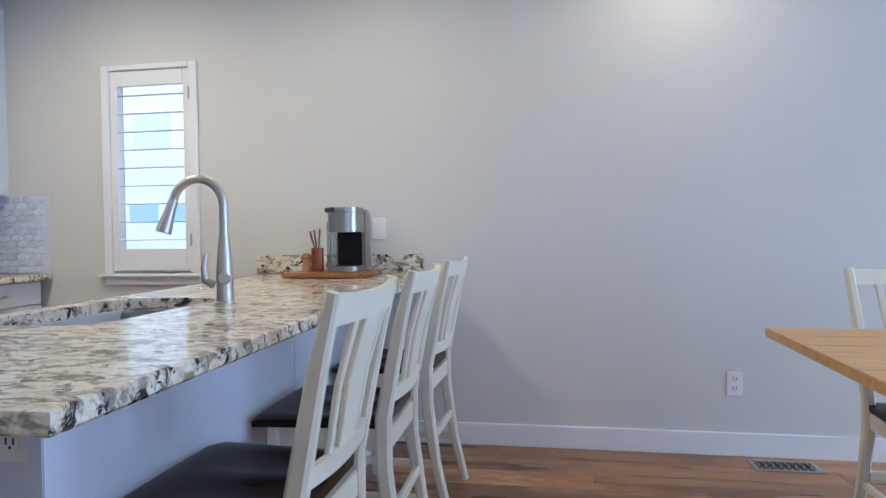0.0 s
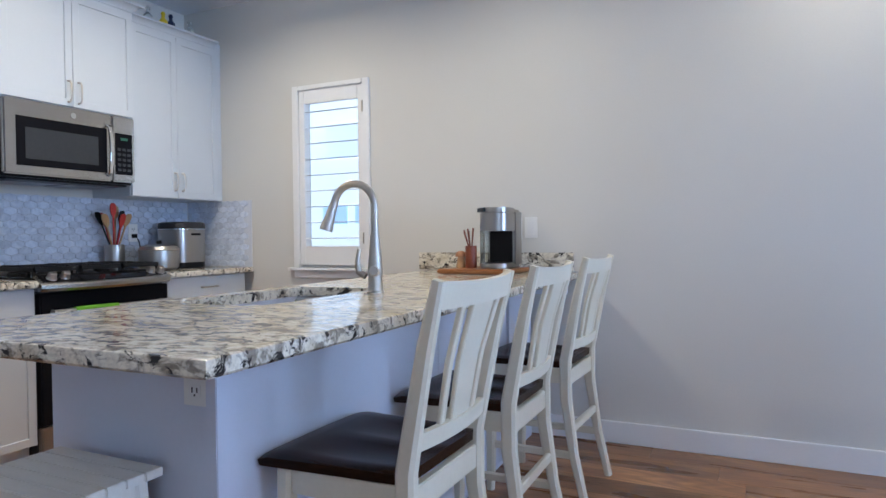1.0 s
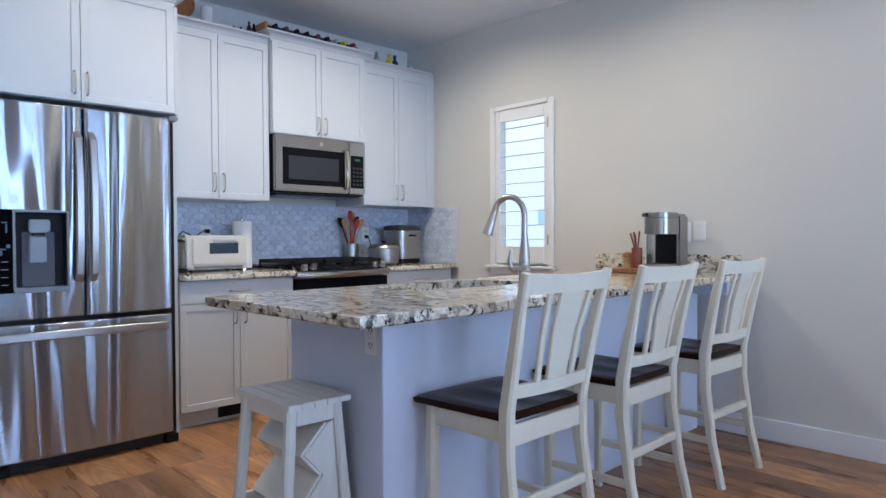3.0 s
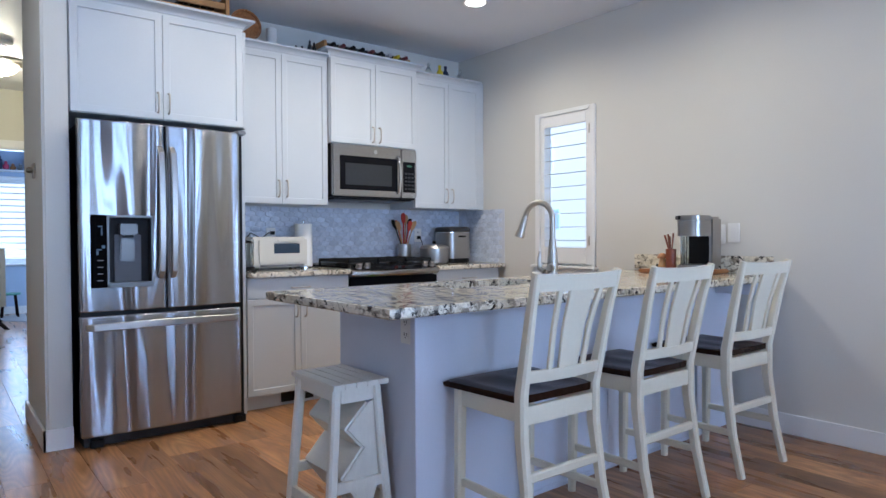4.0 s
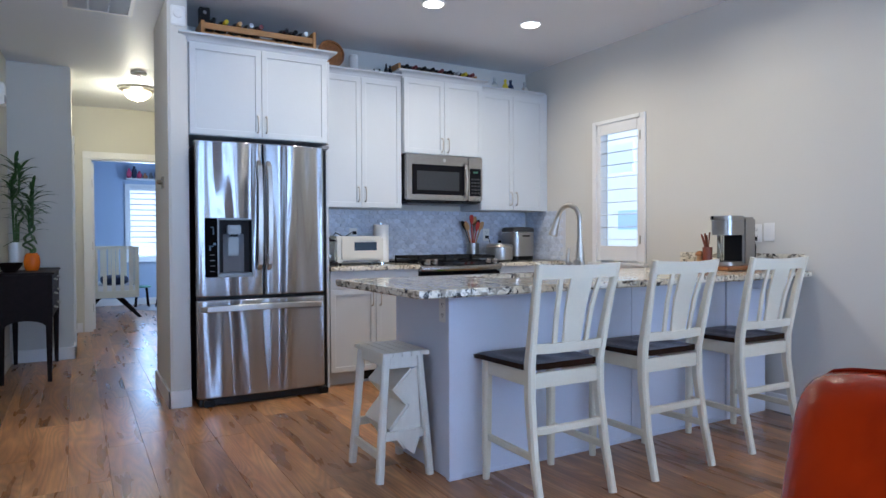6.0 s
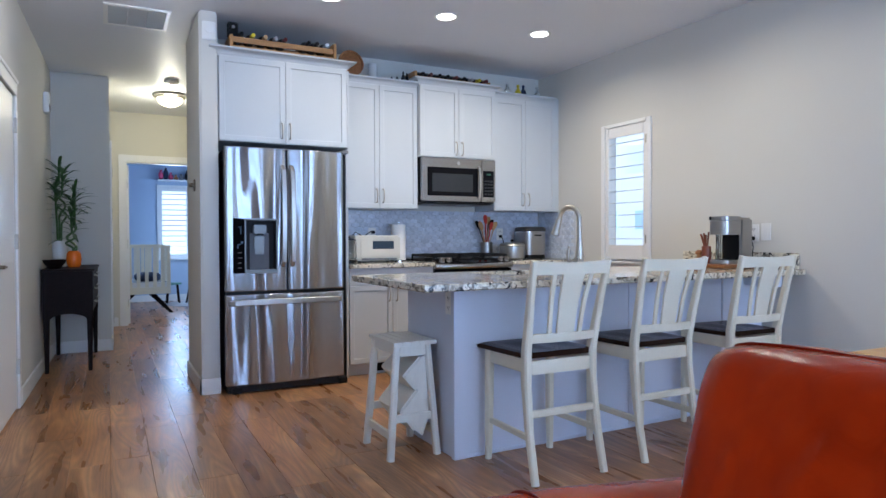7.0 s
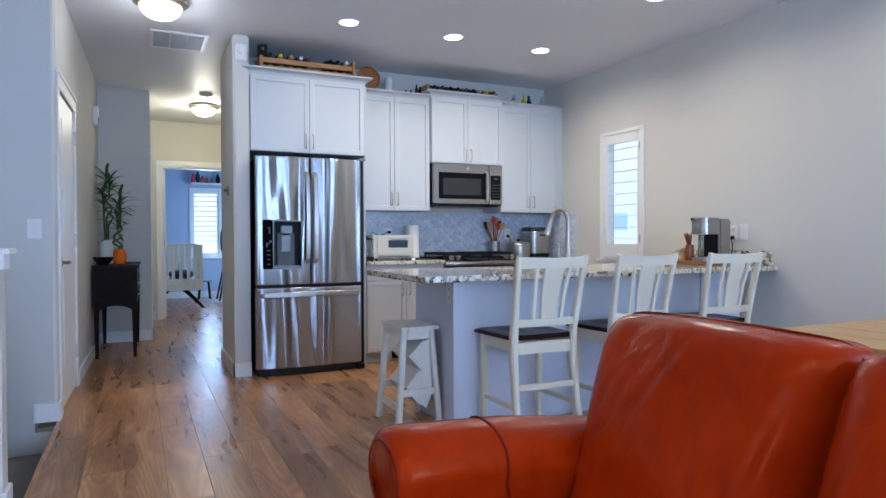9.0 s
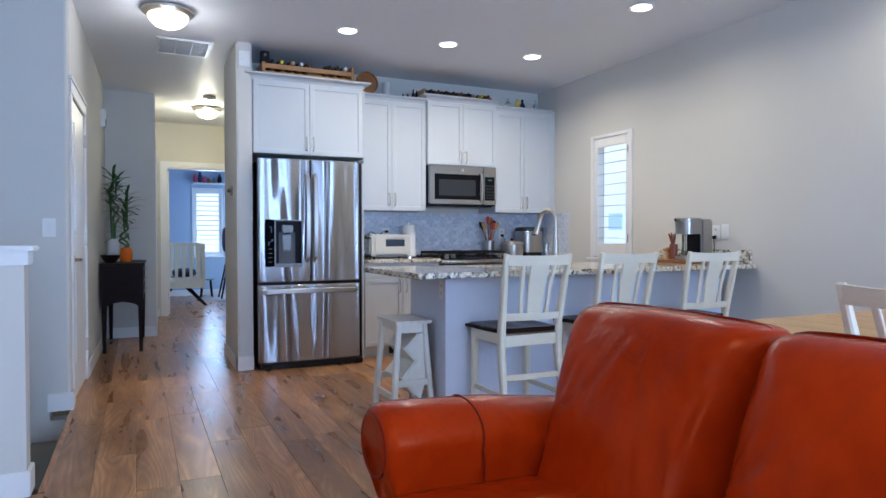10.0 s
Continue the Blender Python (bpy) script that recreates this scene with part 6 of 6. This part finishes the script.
def console():
    x0, x1, y0, y1 = -5.04, -4.02, -1.008, -0.640
    c = thing("console_table", ((x0 + x1) / 2, (y0 + y1) / 2, 0), "dark espresso wood console table with drawers and tapered legs", "console table")
    part("top", boxes((x0 - 0.012, x1 + 0.015, y0 - 0.01, y1 + 0.015, 0.848, 0.866, 0.004)), ESPRESSO, c)
    bm = bmesh.new()
    out = [(y0, 0.847), (y0, 0.44)] + [(y0 + 0.04 + (y1 - y0 - 0.08) * k / 10, 0.44 + 0.05 * math.sin(math.pi * k / 10) ** 0.6) for k in range(0, 11)] + [(y1, 0.44), (y1, 0.847)]
    prism(bm, out, "x", x1 - 0.02, x1)
    part("end_panel", bm, ESPRESSO, c)
    part("end_panel", boxes((x0, x0 + 0.02, y0, y1, 0.44, 0.847)), ESPRESSO, c)
    part("back_panel", boxes((x0 + 0.021, x1 - 0.021, y0, y0 + 0.015, 0.46, 0.847)), ESPRESSO, c)
    part("body", boxes((x0 + 0.021, x1 - 0.021, y0 + 0.016, y1 - 0.02, 0.5, 0.847)), ESPRESSO, c)
    for i in range(2):
        for j in range(3):
            a, z = x0 + 0.03 + i * 0.485, 0.505 + j * 0.114
            d = part("drawer", boxes((a, a + 0.475, y1 - 0.02, y1, z, z + 0.109, 0.003)), ESPRESSO, c)
            part("handle", tube(bmesh.new(), [(a + 0.190, y1, z + 0.07), (a + 0.200, y1 + 0.022, z + 0.06), (a + 0.275, y1 + 0.022, z + 0.06), (a + 0.285, y1, z + 0.07)], 0.005, 8), NICKEL, d, "bail pull")
    for x in (x0 + 0.025, x1 - 0.025):
        for y in (y0 + 0.025, y1 - 0.025):
            part("leg", bar(bmesh.new(), [(x, y, 0.50), (x, y, 0.0)], [0.048, 0.030], [0.048, 0.030], (1, 0, 0)), ESPRESSO, c)
    leaned(c)


console()


def leaf(bm, base, d, length, width, rng):
    side = d.cross(Vector((0, 0, 1))).normalized()
    rows = []
    for k in range(6):
        t = k / 5
        p = base + d * length * t + Vector((0, 0, -0.35 * length * t * t))
        w = width * math.sin(math.pi * (0.12 + 0.86 * t)) ** 0.8
        rows.append((bm.verts.new(p - side * w), bm.verts.new(p + Vector((0, 0, -0.25 * w))), bm.verts.new(p + side * w)))
    for a, b in zip(rows, rows[1:]):
        bm.faces.new((a[0], a[1], b[1], b[0]))
        bm.faces.new((a[1], a[2], b[2], b[1]))


def bamboo(x, y, z, stems, vase_bm, vase_mat, label, seed):
    rng = random.Random(seed)
    p = thing("lucky_bamboo", (x, y, z), label, "plant", "bamboo plants")
    part("vase", vase_bm, vase_mat, p)
    tips = []
    for dx, dy, h, twist, start in stems:
        pts = []
        for k in range(40):
            t = k / 39
            zz = z + 0.10 + h * t
            amp = 0.055 * max(0.0, math.sin(math.pi * min(1, max(0, (t - start) / 0.42)))) if twist else 0
            ph = 2 * math.pi * 2.5 * t + dx * 40
            pts.append((x + dx * (0.5 + t) + amp * math.cos(ph), y + dy * (0.5 + t) + amp * math.sin(ph), zz))
        part("stalk", tube(bmesh.new(), pts, 0.009, 8), STALK, p)
        tips.append((Vector(pts[-1]), Vector(pts[26])))
    bm = bmesh.new()
    for tip, mid in tips:
        for i in range(16):
            a = i * 2.4 + rng.random()
            base = tip + Vector((0, 0, -0.013 * i))
            d = Vector((math.cos(a), math.sin(a), 1.1 - 0.08 * i + 0.4 * rng.random())).normalized()
            leaf(bm, base, d, 0.15 + 0.10 * rng.random(), 0.012 + 0.005 * rng.random(), rng)
        for i in range(4):
            a = i * 2.1 + rng.random()
            d = Vector((math.cos(a), math.sin(a), 0.5 * rng.random() + 0.2)).normalized()
            leaf(bm, mid + Vector((0, 0, 0.05 * i)), d, 0.15 + 0.09 * rng.random(), 0.011, rng)
    part("leaves", bm, LEAF, p, "narrow arching green leaves", angle=180)


bamboo(-4.62, -0.86, 0.8665, [(-0.015, 0.0, 0.82, True, 0.40), (0.015, 0.02, 0.74, True, 0.38), (0.0, -0.02, 0.62, False, 0)],
       lathe(bmesh.new(), [(0, 0), (0.058, 0), (0.060, 0.004), (0.060, 0.235), (0.056, 0.235), (0.056, 0.12), (0, 0.12)], -4.62, -0.86, 0.8665), CERAMIC, "tall spiral lucky bamboo in a white cylinder vase", 3)
bamboo(-4.42, -0.74, 0.8665, [(-0.01, 0.0, 0.50, True, 0.12), (0.012, 0.01, 0.60, True, 0.05), (0.0, -0.012, 0.36, True, 0.15)],
       lathe(bmesh.new(), [(0, 0), (0.042, 0), (0.055, 0.025), (0.061, 0.07), (0.055, 0.12), (0.040, 0.145), (0.036, 0.145), (0.045, 0.11), (0, 0.10)], -4.42, -0.74, 0.8665), ORANGE, "small spiral lucky bamboo in an orange pot", 8)
for x, y, r in ((-4.17, -0.875, 0.09),):
    b = thing("wooden_bowl", (x, y, 0.8665), "wide dark wooden bowl on the console table", "bowl")
    part("bowl", lathe(bmesh.new(), [(0, 0), (r * 0.5, 0), (r * 0.55, 0.008), (r * 0.9, 0.05), (r, 0.075), (r * 0.94, 0.075), (r * 0.8, 0.045), (r * 0.4, 0.014), (0, 0.012)], x, y, 0.8665), ESPRESSO, b)

# ---- on top of the cabinets ----


def wine_rack(y0, y1, x, z, bottles, label, seed, low):
    rng = random.Random(seed)
    w = thing("wine_rack", (x, (y0 + y1) / 2, z), label, "wine rack", "wine racks")
    h = 0.098 if not low else 0.030
    for y, up in ((y0, 0.004 if not low else 0.032), (y1 - 0.022, 0.036 if not low else 0.006)):
        part("end_board", boxes((x - 0.16, x + 0.09, y, y + 0.022, z + 0.0005, z + h + up, 0.002)), RACK, w)
    for dx in (-0.12, 0.06):
        part("rail", boxes((x + dx, x + dx + 0.018, y0 + 0.023, y1 - 0.023, z + h - (0.046 if not low else 0.020), z + h - 0.006, 0.002)), RACK, w)
        if not low:
            part("rail", boxes((x + dx, x + dx + 0.018, y0 + 0.023, y1 - 0.023, z + 0.004, z + 0.028, 0.002)), RACK, w)
    for y, cap in bottles:
        b = thing("wine_bottle", (x, y, z + h), "dark wine bottle lying in the rack", "bottle", "wine bottles")
        bm = lathe(bmesh.new(), [(0, 0), (0.036, 0.0), (0.0375, 0.006), (0.0375, 0.17), (0.030, 0.20), (0.0145, 0.225), (0.0135, 0.285), (0, 0.285)], n=18)
        m = pose(x - 0.19, y, z + (0.106 if not low else 0.0385), 0, 90 - 1.0, 0)
        bm.transform(m)
        part("glass", bm, DARKBOTTLE, b)
        bm = lathe(bmesh.new(), [(0, 0.225), (0.0155, 0.226), (0.0155, 0.288), (0, 0.290)], n=14)
        bm.transform(m)
        part("capsule", bm, cap, b, "foil capsule")


MAROON = surface("maroon_foil", (0.13, 0.02, 0.02), 0.35, vary=0.1)
FOIL = surface("silver_foil", (0.5, 0.5, 0.52), 0.3, metal=0.7, vary=0.1)
wine_rack(0.335, 1.135, -2.75, 2.4975, [(0.415, BLACK), (0.499, YELLOW), (0.59, SPOON), (0.667, FOIL), (0.735, MAROON), (0.915, BLACK), (0.981, BLACK), (1.058, WHITEPL)], "low pine wine rack of dark bottles on the fridge cabinet", 1, False)
wine_rack(1.93, 2.70, -3.02, 2.5155, [(2.008, BLACK), (2.09, MAROON), (2.175, BLACK), (2.255, BLACK), (2.345, MAROON), (2.425, BLACK), (2.505, FOIL), (2.58, YELLOW), (2.655, MAROON)], "low pine wine rack of dark bottles on the middle cabinet", 2, True)
b = thing("speaker_box", (-2.75, 0.365, 2.60), "small black box with a round emblem on the wine rack", "box")
part("box", boxes((-2.77, -2.70, 0.330, 0.400, 2.6000, 2.700, 0.004)), BLACK, b)
bm = lathe(bmesh.new(), [(0, 0), (0.012, 0), (0.010, 0.003), (0, 0.003)], n=16)
bm.transform(pose(-2.70, 0.365, 2.665, 0, 90, 0))
part("emblem", bm, GREYPL, b)
t = thing("wooden_tray", (-2.86, 1.33, 2.4785), "round wooden tray leaning on edge", "tray")
bm = lathe(bmesh.new(), [(0, 0), (0.105, 0), (0.11, 0.004), (0.11, 0.026), (0.10, 0.026), (0.097, 0.010), (0, 0.010)], n=40)
bm.transform(pose(-3.03, 1.375, 2.592, 0, 82, 0))
part("disc", bm, ACACIA, t)
c = thing("pillar_candle", (-3.10, 1.60, 2.4785), "white pillar candle on the cabinet", "candle")
part("wax", lathe(bmesh.new(), [(0, 0), (0.036, 0), (0.038, 0.003), (0.038, 0.150), (0.033, 0.156), (0.012, 0.152), (0, 0.152)], -3.10, 1.60, 2.4785), CERAMIC, c)
part("wick", tube(bmesh.new(), [(-3.10, 1.60, 2.630), (-3.10, 1.602, 2.642)], 0.0015, 6), BLACK, c)
for y, mt, hgt in ((1.74, BLACK, 0.04), (1.79, BLACK, 0.045), (1.85, DARKGREY, 0.10), (1.885, BLACK, 0.09)):
    g = thing("figurine", (-3.0, y, 2.4785), "small dark figurine on the cabinet", "figurine", "dark figurines")
    part("body", lathe(bmesh.new(), [(0, 0), (0.022, 0), (0.024, 0.01), (0.014, hgt * 0.55), (0.007, hgt * 0.7), (0.009, hgt * 0.85), (0, hgt)], -3.0, y, 2.4785, 14), mt, g)
for y, mt in ((2.93, CLEAR), (3.05, YELLOW), (3.11, NAVY), (3.27, CLEAR)):
    g = thing("ornament", (-3.0, y, 2.4785), "small %s ornament on the corner cabinet" % ("clear glass" if mt is CLEAR else "coloured"), "ornament", "small ornaments")
    part("body", lathe(bmesh.new(), [(0, 0), (0.020, 0), (0.030, 0.02), (0.026, 0.045), (0.011, 0.065), (0.011, 0.082), (0.015, 0.09), (0.010, 0.102), (0, 0.105)], -3.0, y, 2.4785, 18), mt, g)
    part("base", lathe(bmesh.new(), [(0, 0), (0.023, 0), (0.023, 0.002), (0, 0.002)], -3.0, y, 2.4765, 18), GREYPL if mt is CLEAR else BLACK, g)

# ---- bedroom seen down the hall ----


def crib():
    x0, x1, y0, y1 = -9.55, -8.30, -0.40, 0.36
    c = thing("crib", ((x0 + x1) / 2, (y0 + y1) / 2, 0), "cream slatted baby crib on slanted walnut legs", "crib")
    cream = CHAIR
    for x, nm in ((x1, "end_frame"), (x0, "end_frame")):
        part(nm, boxes((x - 0.02, x + 0.02, y0, y0 + 0.05, 0.30, 1.025, 0.004), (x - 0.02, x + 0.02, y1 - 0.05, y1, 0.30, 1.025, 0.004), (x - 0.02, x + 0.02, y0 + 0.05, y1 - 0.05, 0.985, 1.025, 0.004), (x - 0.02, x + 0.02, y0 + 0.05, y1 - 0.05, 0.30, 0.40, 0.004)), cream, c)
        for i in range(6):
            y = y0 + 0.05 + (y1 - y0 - 0.1) * (i + 0.5) / 6
            part("slat", boxes((x - 0.008, x + 0.008, y - 0.024, y + 0.024, 0.40, 0.985, 0.003)), cream, c)
    for y in (y0 + 0.012, y1 - 0.012):
        part("side_frame", boxes((x0 + 0.021, x1 - 0.021, y - 0.011, y + 0.011, 0.985, 1.02, 0.003), (x0 + 0.021, x1 - 0.021, y - 0.011, y + 0.011, 0.30, 0.39, 0.003)), cream, c)
        for i in range(12):
            x = x0 + 0.05 + (x1 - x0 - 0.1) * (i + 0.5) / 12
            part("slat", boxes((x - 0.02, x + 0.02, y - 0.007, y + 0.007, 0.39, 0.985, 0.002)), cream, c)
    part("mattress", boxes((x0 + 0.03, x1 - 0.03, y0 + 0.03, y1 - 0.03, 0.36, 0.47, 0.02)), CERAMIC, c)
    for x, s in ((x1 - 0.2, 1), (x0 + 0.2, -1)):
        for y, q in ((y0 + 0.14, -1), (y1 - 0.14, 1)):
            part("leg", bar(bmesh.new(), [(x - 0.08 * s, y - 0.12 * q, 0.298), (x + 0.10 * s, y + 0.16 * q, 0.0)], [0.09, 0.05], [0.04, 0.035]), ESPRESSO, c, "slanted walnut leg")
    bl = thing("blanket", (-8.8, 0.05, 0.47), "dark blue and green blanket in the crib", "blanket")
    part("cloth", soft_block(-9.1, -8.42, -0.12, 0.25, 0.468, 0.60, 3, 8), NAVY, bl)


crib()
r = thing("round_rug", (-9.7, 1.0, 0), "round grey rug on the bedroom floor", "rug")
part("pile", lathe(bmesh.new(), [(0, 0.001), (0.62, 0.001), (0.63, 0.006), (0.60, 0.014), (0, 0.016)], -9.7, 1.0, 0, 40), RUG, r)
s = thing("wall_shelf", (-10.35, 0.55, 2.2), "white wall shelf of toys above the bedroom window", "shelf")
part("board", boxes((-10.445, -10.30, 0.335, 1.10, 2.145, 2.172, 0.003)), TRIM, s)
for i, (y, mt, hgt) in enumerate(((0.38, PINK, 0.13), (0.46, NAVY, 0.17), (0.54, PINK, 0.09), (0.63, ACACIA, 0.06), (0.72, GREYPL, 0.07), (0.82, BLACK, 0.14))):
    g = thing("toy", (-10.37, y, 2.1725), "small coloured toy on the wall shelf", "toy", "toys on the shelf")
    part("body", soft_block(-10.41, -10.33, y - 0.04, y + 0.04, 2.1725, 2.1725 + hgt, 3, 5), mt, g)
    part("head", soft_block(-10.395, -10.345, y - 0.022, y + 0.022, 2.167 + hgt, 2.212 + hgt, 2.2, 4), mt, g)
st = thing("small_stool", (-9.9, 0.52, 0), "small dark stool with a green top", "stool")
part("seat", lathe(bmesh.new(), [(0, 0.33), (0.14, 0.33), (0.145, 0.34), (0.14, 0.355), (0, 0.36)], -9.9, 0.52, 0), surface("teal_paint", (0.06, 0.22, 0.16), 0.4), st)
for a in range(4):
    q = math.radians(45 + 90 * a)
    part("leg", tube(bmesh.new(), [(-9.9 + 0.10 * math.cos(q), 0.52 + 0.10 * math.sin(q), 0.33), (-9.9 + 0.14 * math.cos(q), 0.52 + 0.14 * math.sin(q), 0)], 0.014, 8), ESPRESSO, st)
cr = thing("coat_rack", (-9.4, 0.86, 0), "dark ladder rack hung with dark clothes", "clothes rack")
part("rail", bar(bmesh.new(), [(-9.3, 0.72, 0.016), (-9.45, 0.98, 1.35)], 0.03, 0.03), ESPRESSO, cr)
part("rail", bar(bmesh.new(), [(-9.75, 0.72, 0.016), (-9.6, 0.98, 1.35)], 0.03, 0.03), ESPRESSO, cr)
part("rung", bar(bmesh.new(), [(-9.33, 0.80, 0.35), (-9.70, 0.80, 0.35)], 0.02, 0.03), ESPRESSO, cr)
part("rung", bar(bmesh.new(), [(-9.40, 0.90, 0.85), (-9.65, 0.90, 0.85)], 0.02, 0.03), ESPRESSO, cr)
g = thing("hanging_clothes", (-9.5, 0.86, 0.85), "dark clothes draped over the ladder rack", "clothes")
part("cloth", soft_block(-9.64, -9.40, 0.76, 1.0, 0.84, 1.32, 3.2, 8), NAVY, g)

# ---- backsplash tiles ----


def hex_tile(w, h, t):
    """An elongated hexagon tile in the local xy plane (width along x), thickness t along z."""
    bm = bmesh.new()
    out = [(-w / 2, -h / 4), (0 - w * 0.0, -h / 2), (w / 2, -h / 4), (w / 2, h / 4), (0, h / 2), (-w / 2, h / 4)]
    a = [bm.verts.new((x, y, 0)) for x, y in out]
    b = [bm.verts.new((x * 0.995, y * 0.99, t * 0.75)) for x, y in out]
    c = [bm.verts.new((x * 0.955, y * 0.93, t)) for x, y in out]
    for lo, hi in ((a, b), (b, c)):
        for i in range(6):
            bm.faces.new((lo[i], lo[(i + 1) % 6], hi[(i + 1) % 6], hi[i]))
    bm.faces.new(c)
    bmesh.ops.recalc_face_normals(bm, faces=bm.faces)
    return bm


TW, TH, TT = 0.0735, 0.047, 0.006
PX, PZ = TW + 0.0028, TH * 0.75 + 0.0026


def backsplash(name, m, width, label):
    """Tiles on a wall: local x along the wall, local y up, local z outward."""
    s = tagged(thing(name, (0, 0, 0), label, "backsplash"), kind="structure")
    s.matrix_basis = m
    z0, z1 = 0.0, 0.462
    bm = boxes((0, width, z0, z1, 0.0005, 0.0045))
    bm.transform(m)
    part("grout_bed", bm, GROUT, s)
    shared = mesh_of("tile", hex_tile(TW, TH, TT), TILE)
    rest, count = bmesh.new(), 0
    rng = random.Random(5)
    row, y = 0, TH / 2
    while y < z1 - TH * 0.4:
        x = TW / 2 + (PX / 2 if row % 2 else 0)
        while x < width - TW * 0.45:
            tilt = Euler((rng.uniform(-0.010, 0.010), rng.uniform(-0.010, 0.010), 0))
            mm = Matrix.LocRotScale((x, y, 0.003 + rng.uniform(0, 0.0006)), tilt, None)
            if count < 290:
                o = new("tile", shared)
                o.parent, o.matrix_basis = s, mm
                count += 1
            else:
                t = hex_tile(TW, TH, TT)
                t.transform(m @ mm)
                me = bpy.data.meshes.new("tmp")
                t.to_mesh(me)
                t.free()
                rest.from_mesh(me)
                bpy.data.meshes.remove(me)
            x += PX
        y += PZ
        row += 1
    if len(rest.verts):
        tagged(part("tiles", rest, TILE2, s), kind="stuff")
    else:
        rest.free()


backsplash("backsplash_west", Matrix(((0, 0, 1, -3.2995), (1, 0, 0, 1.24), (0, 1, 0, 0.909), (0, 0, 0, 1))), 2.255, "pale grey marble hexagon tile backsplash behind the range")
backsplash("backsplash_north", Matrix(((1, 0, 0, -3.288), (0, 0, -1, 3.4995), (0, 1, 0, 0.909), (0, 0, 0, 1))), 0.60, "pale grey marble hexagon tile backsplash at the corner")

# ---- floor planks ----


def plank_mesh(length, width, mat):
    bm = bmesh.new()
    e = 0.0016
    lo = [(0, 0), (length, 0), (length, width), (0, width)]
    a = [bm.verts.new((x, y, -0.012)) for x, y in lo]
    b = [bm.verts.new((x, y, -e)) for x, y in lo]
    c = [bm.verts.new((min(max(x, e), length - e), min(max(y, e), width - e), 0)) for x, y in lo]
    for p, q in ((a, b), (b, c)):
        for i in range(4):
            bm.faces.new((p[i], p[(i + 1) % 4], q[(i + 1) % 4], q[i]))
    bm.faces.new(c)
    bmesh.ops.recalc_face_normals(bm, faces=bm.faces)
    return bm


def lay_floor():
    W, L = 0.180, 1.22
    rng = random.Random(11)
    shared = mesh_of("plank", plank_mesh(L - 0.0006, W - 0.0006, FLOOR), FLOOR)
    rest, count = bmesh.new(), 0
    j = 0
    y = 3.494
    while y > -4.6:
        y -= W
        x = -10.44 - rng.random() * L
        while x < 6.59:
            a, b = max(x, -10.44), min(x + L, 6.59)
            low = y
            if y < -1.04 < y + W and x < -0.29:
                low = -1.035
                if b > -0.29:
                    tail = plank_mesh(b + 0.29 - 0.0006, W - 0.0006, FLOOR2)
                    tail.transform(Matrix.Translation((-0.29, y, 0)))
                    me = bpy.data.meshes.new("tmp")
                    tail.to_mesh(me)
                    tail.free()
                    rest.from_mesh(me)
                    bpy.data.meshes.remove(me)
                    b = -0.29
            elif y < -1.04:
                a = max(a, -0.29) if x > -7.5 else a
                if -7.6 < x < -0.29 - L or (x < -7 and y < -1.58):
                    x += L
                    continue
                if x < -7:
                    b = min(b, -7.18)
            if b - a > 0.05:
                near = -5.2 < x and x + L < 1.9 and y > -1.04 and count < 290 and a == x and b == x + L
                if near:
                    o = new("plank", shared)
                    o.parent = floor
                    o.location = (a, y, rng.uniform(-0.0003, 0.0))
                    count += 1
                else:
                    t = plank_mesh(b - a - 0.0006, y + W - low - 0.0006, FLOOR2)
                    t.transform(Matrix.Translation((a, low, 0)))
                    me = bpy.data.meshes.new("tmp")
                    t.to_mesh(me)
                    t.free()
                    rest.from_mesh(me)
                    bpy.data.meshes.remove(me)
            x += L
        j += 1
    tagged(part("planks", rest, FLOOR2, floor), kind="stuff")


lay_floor()
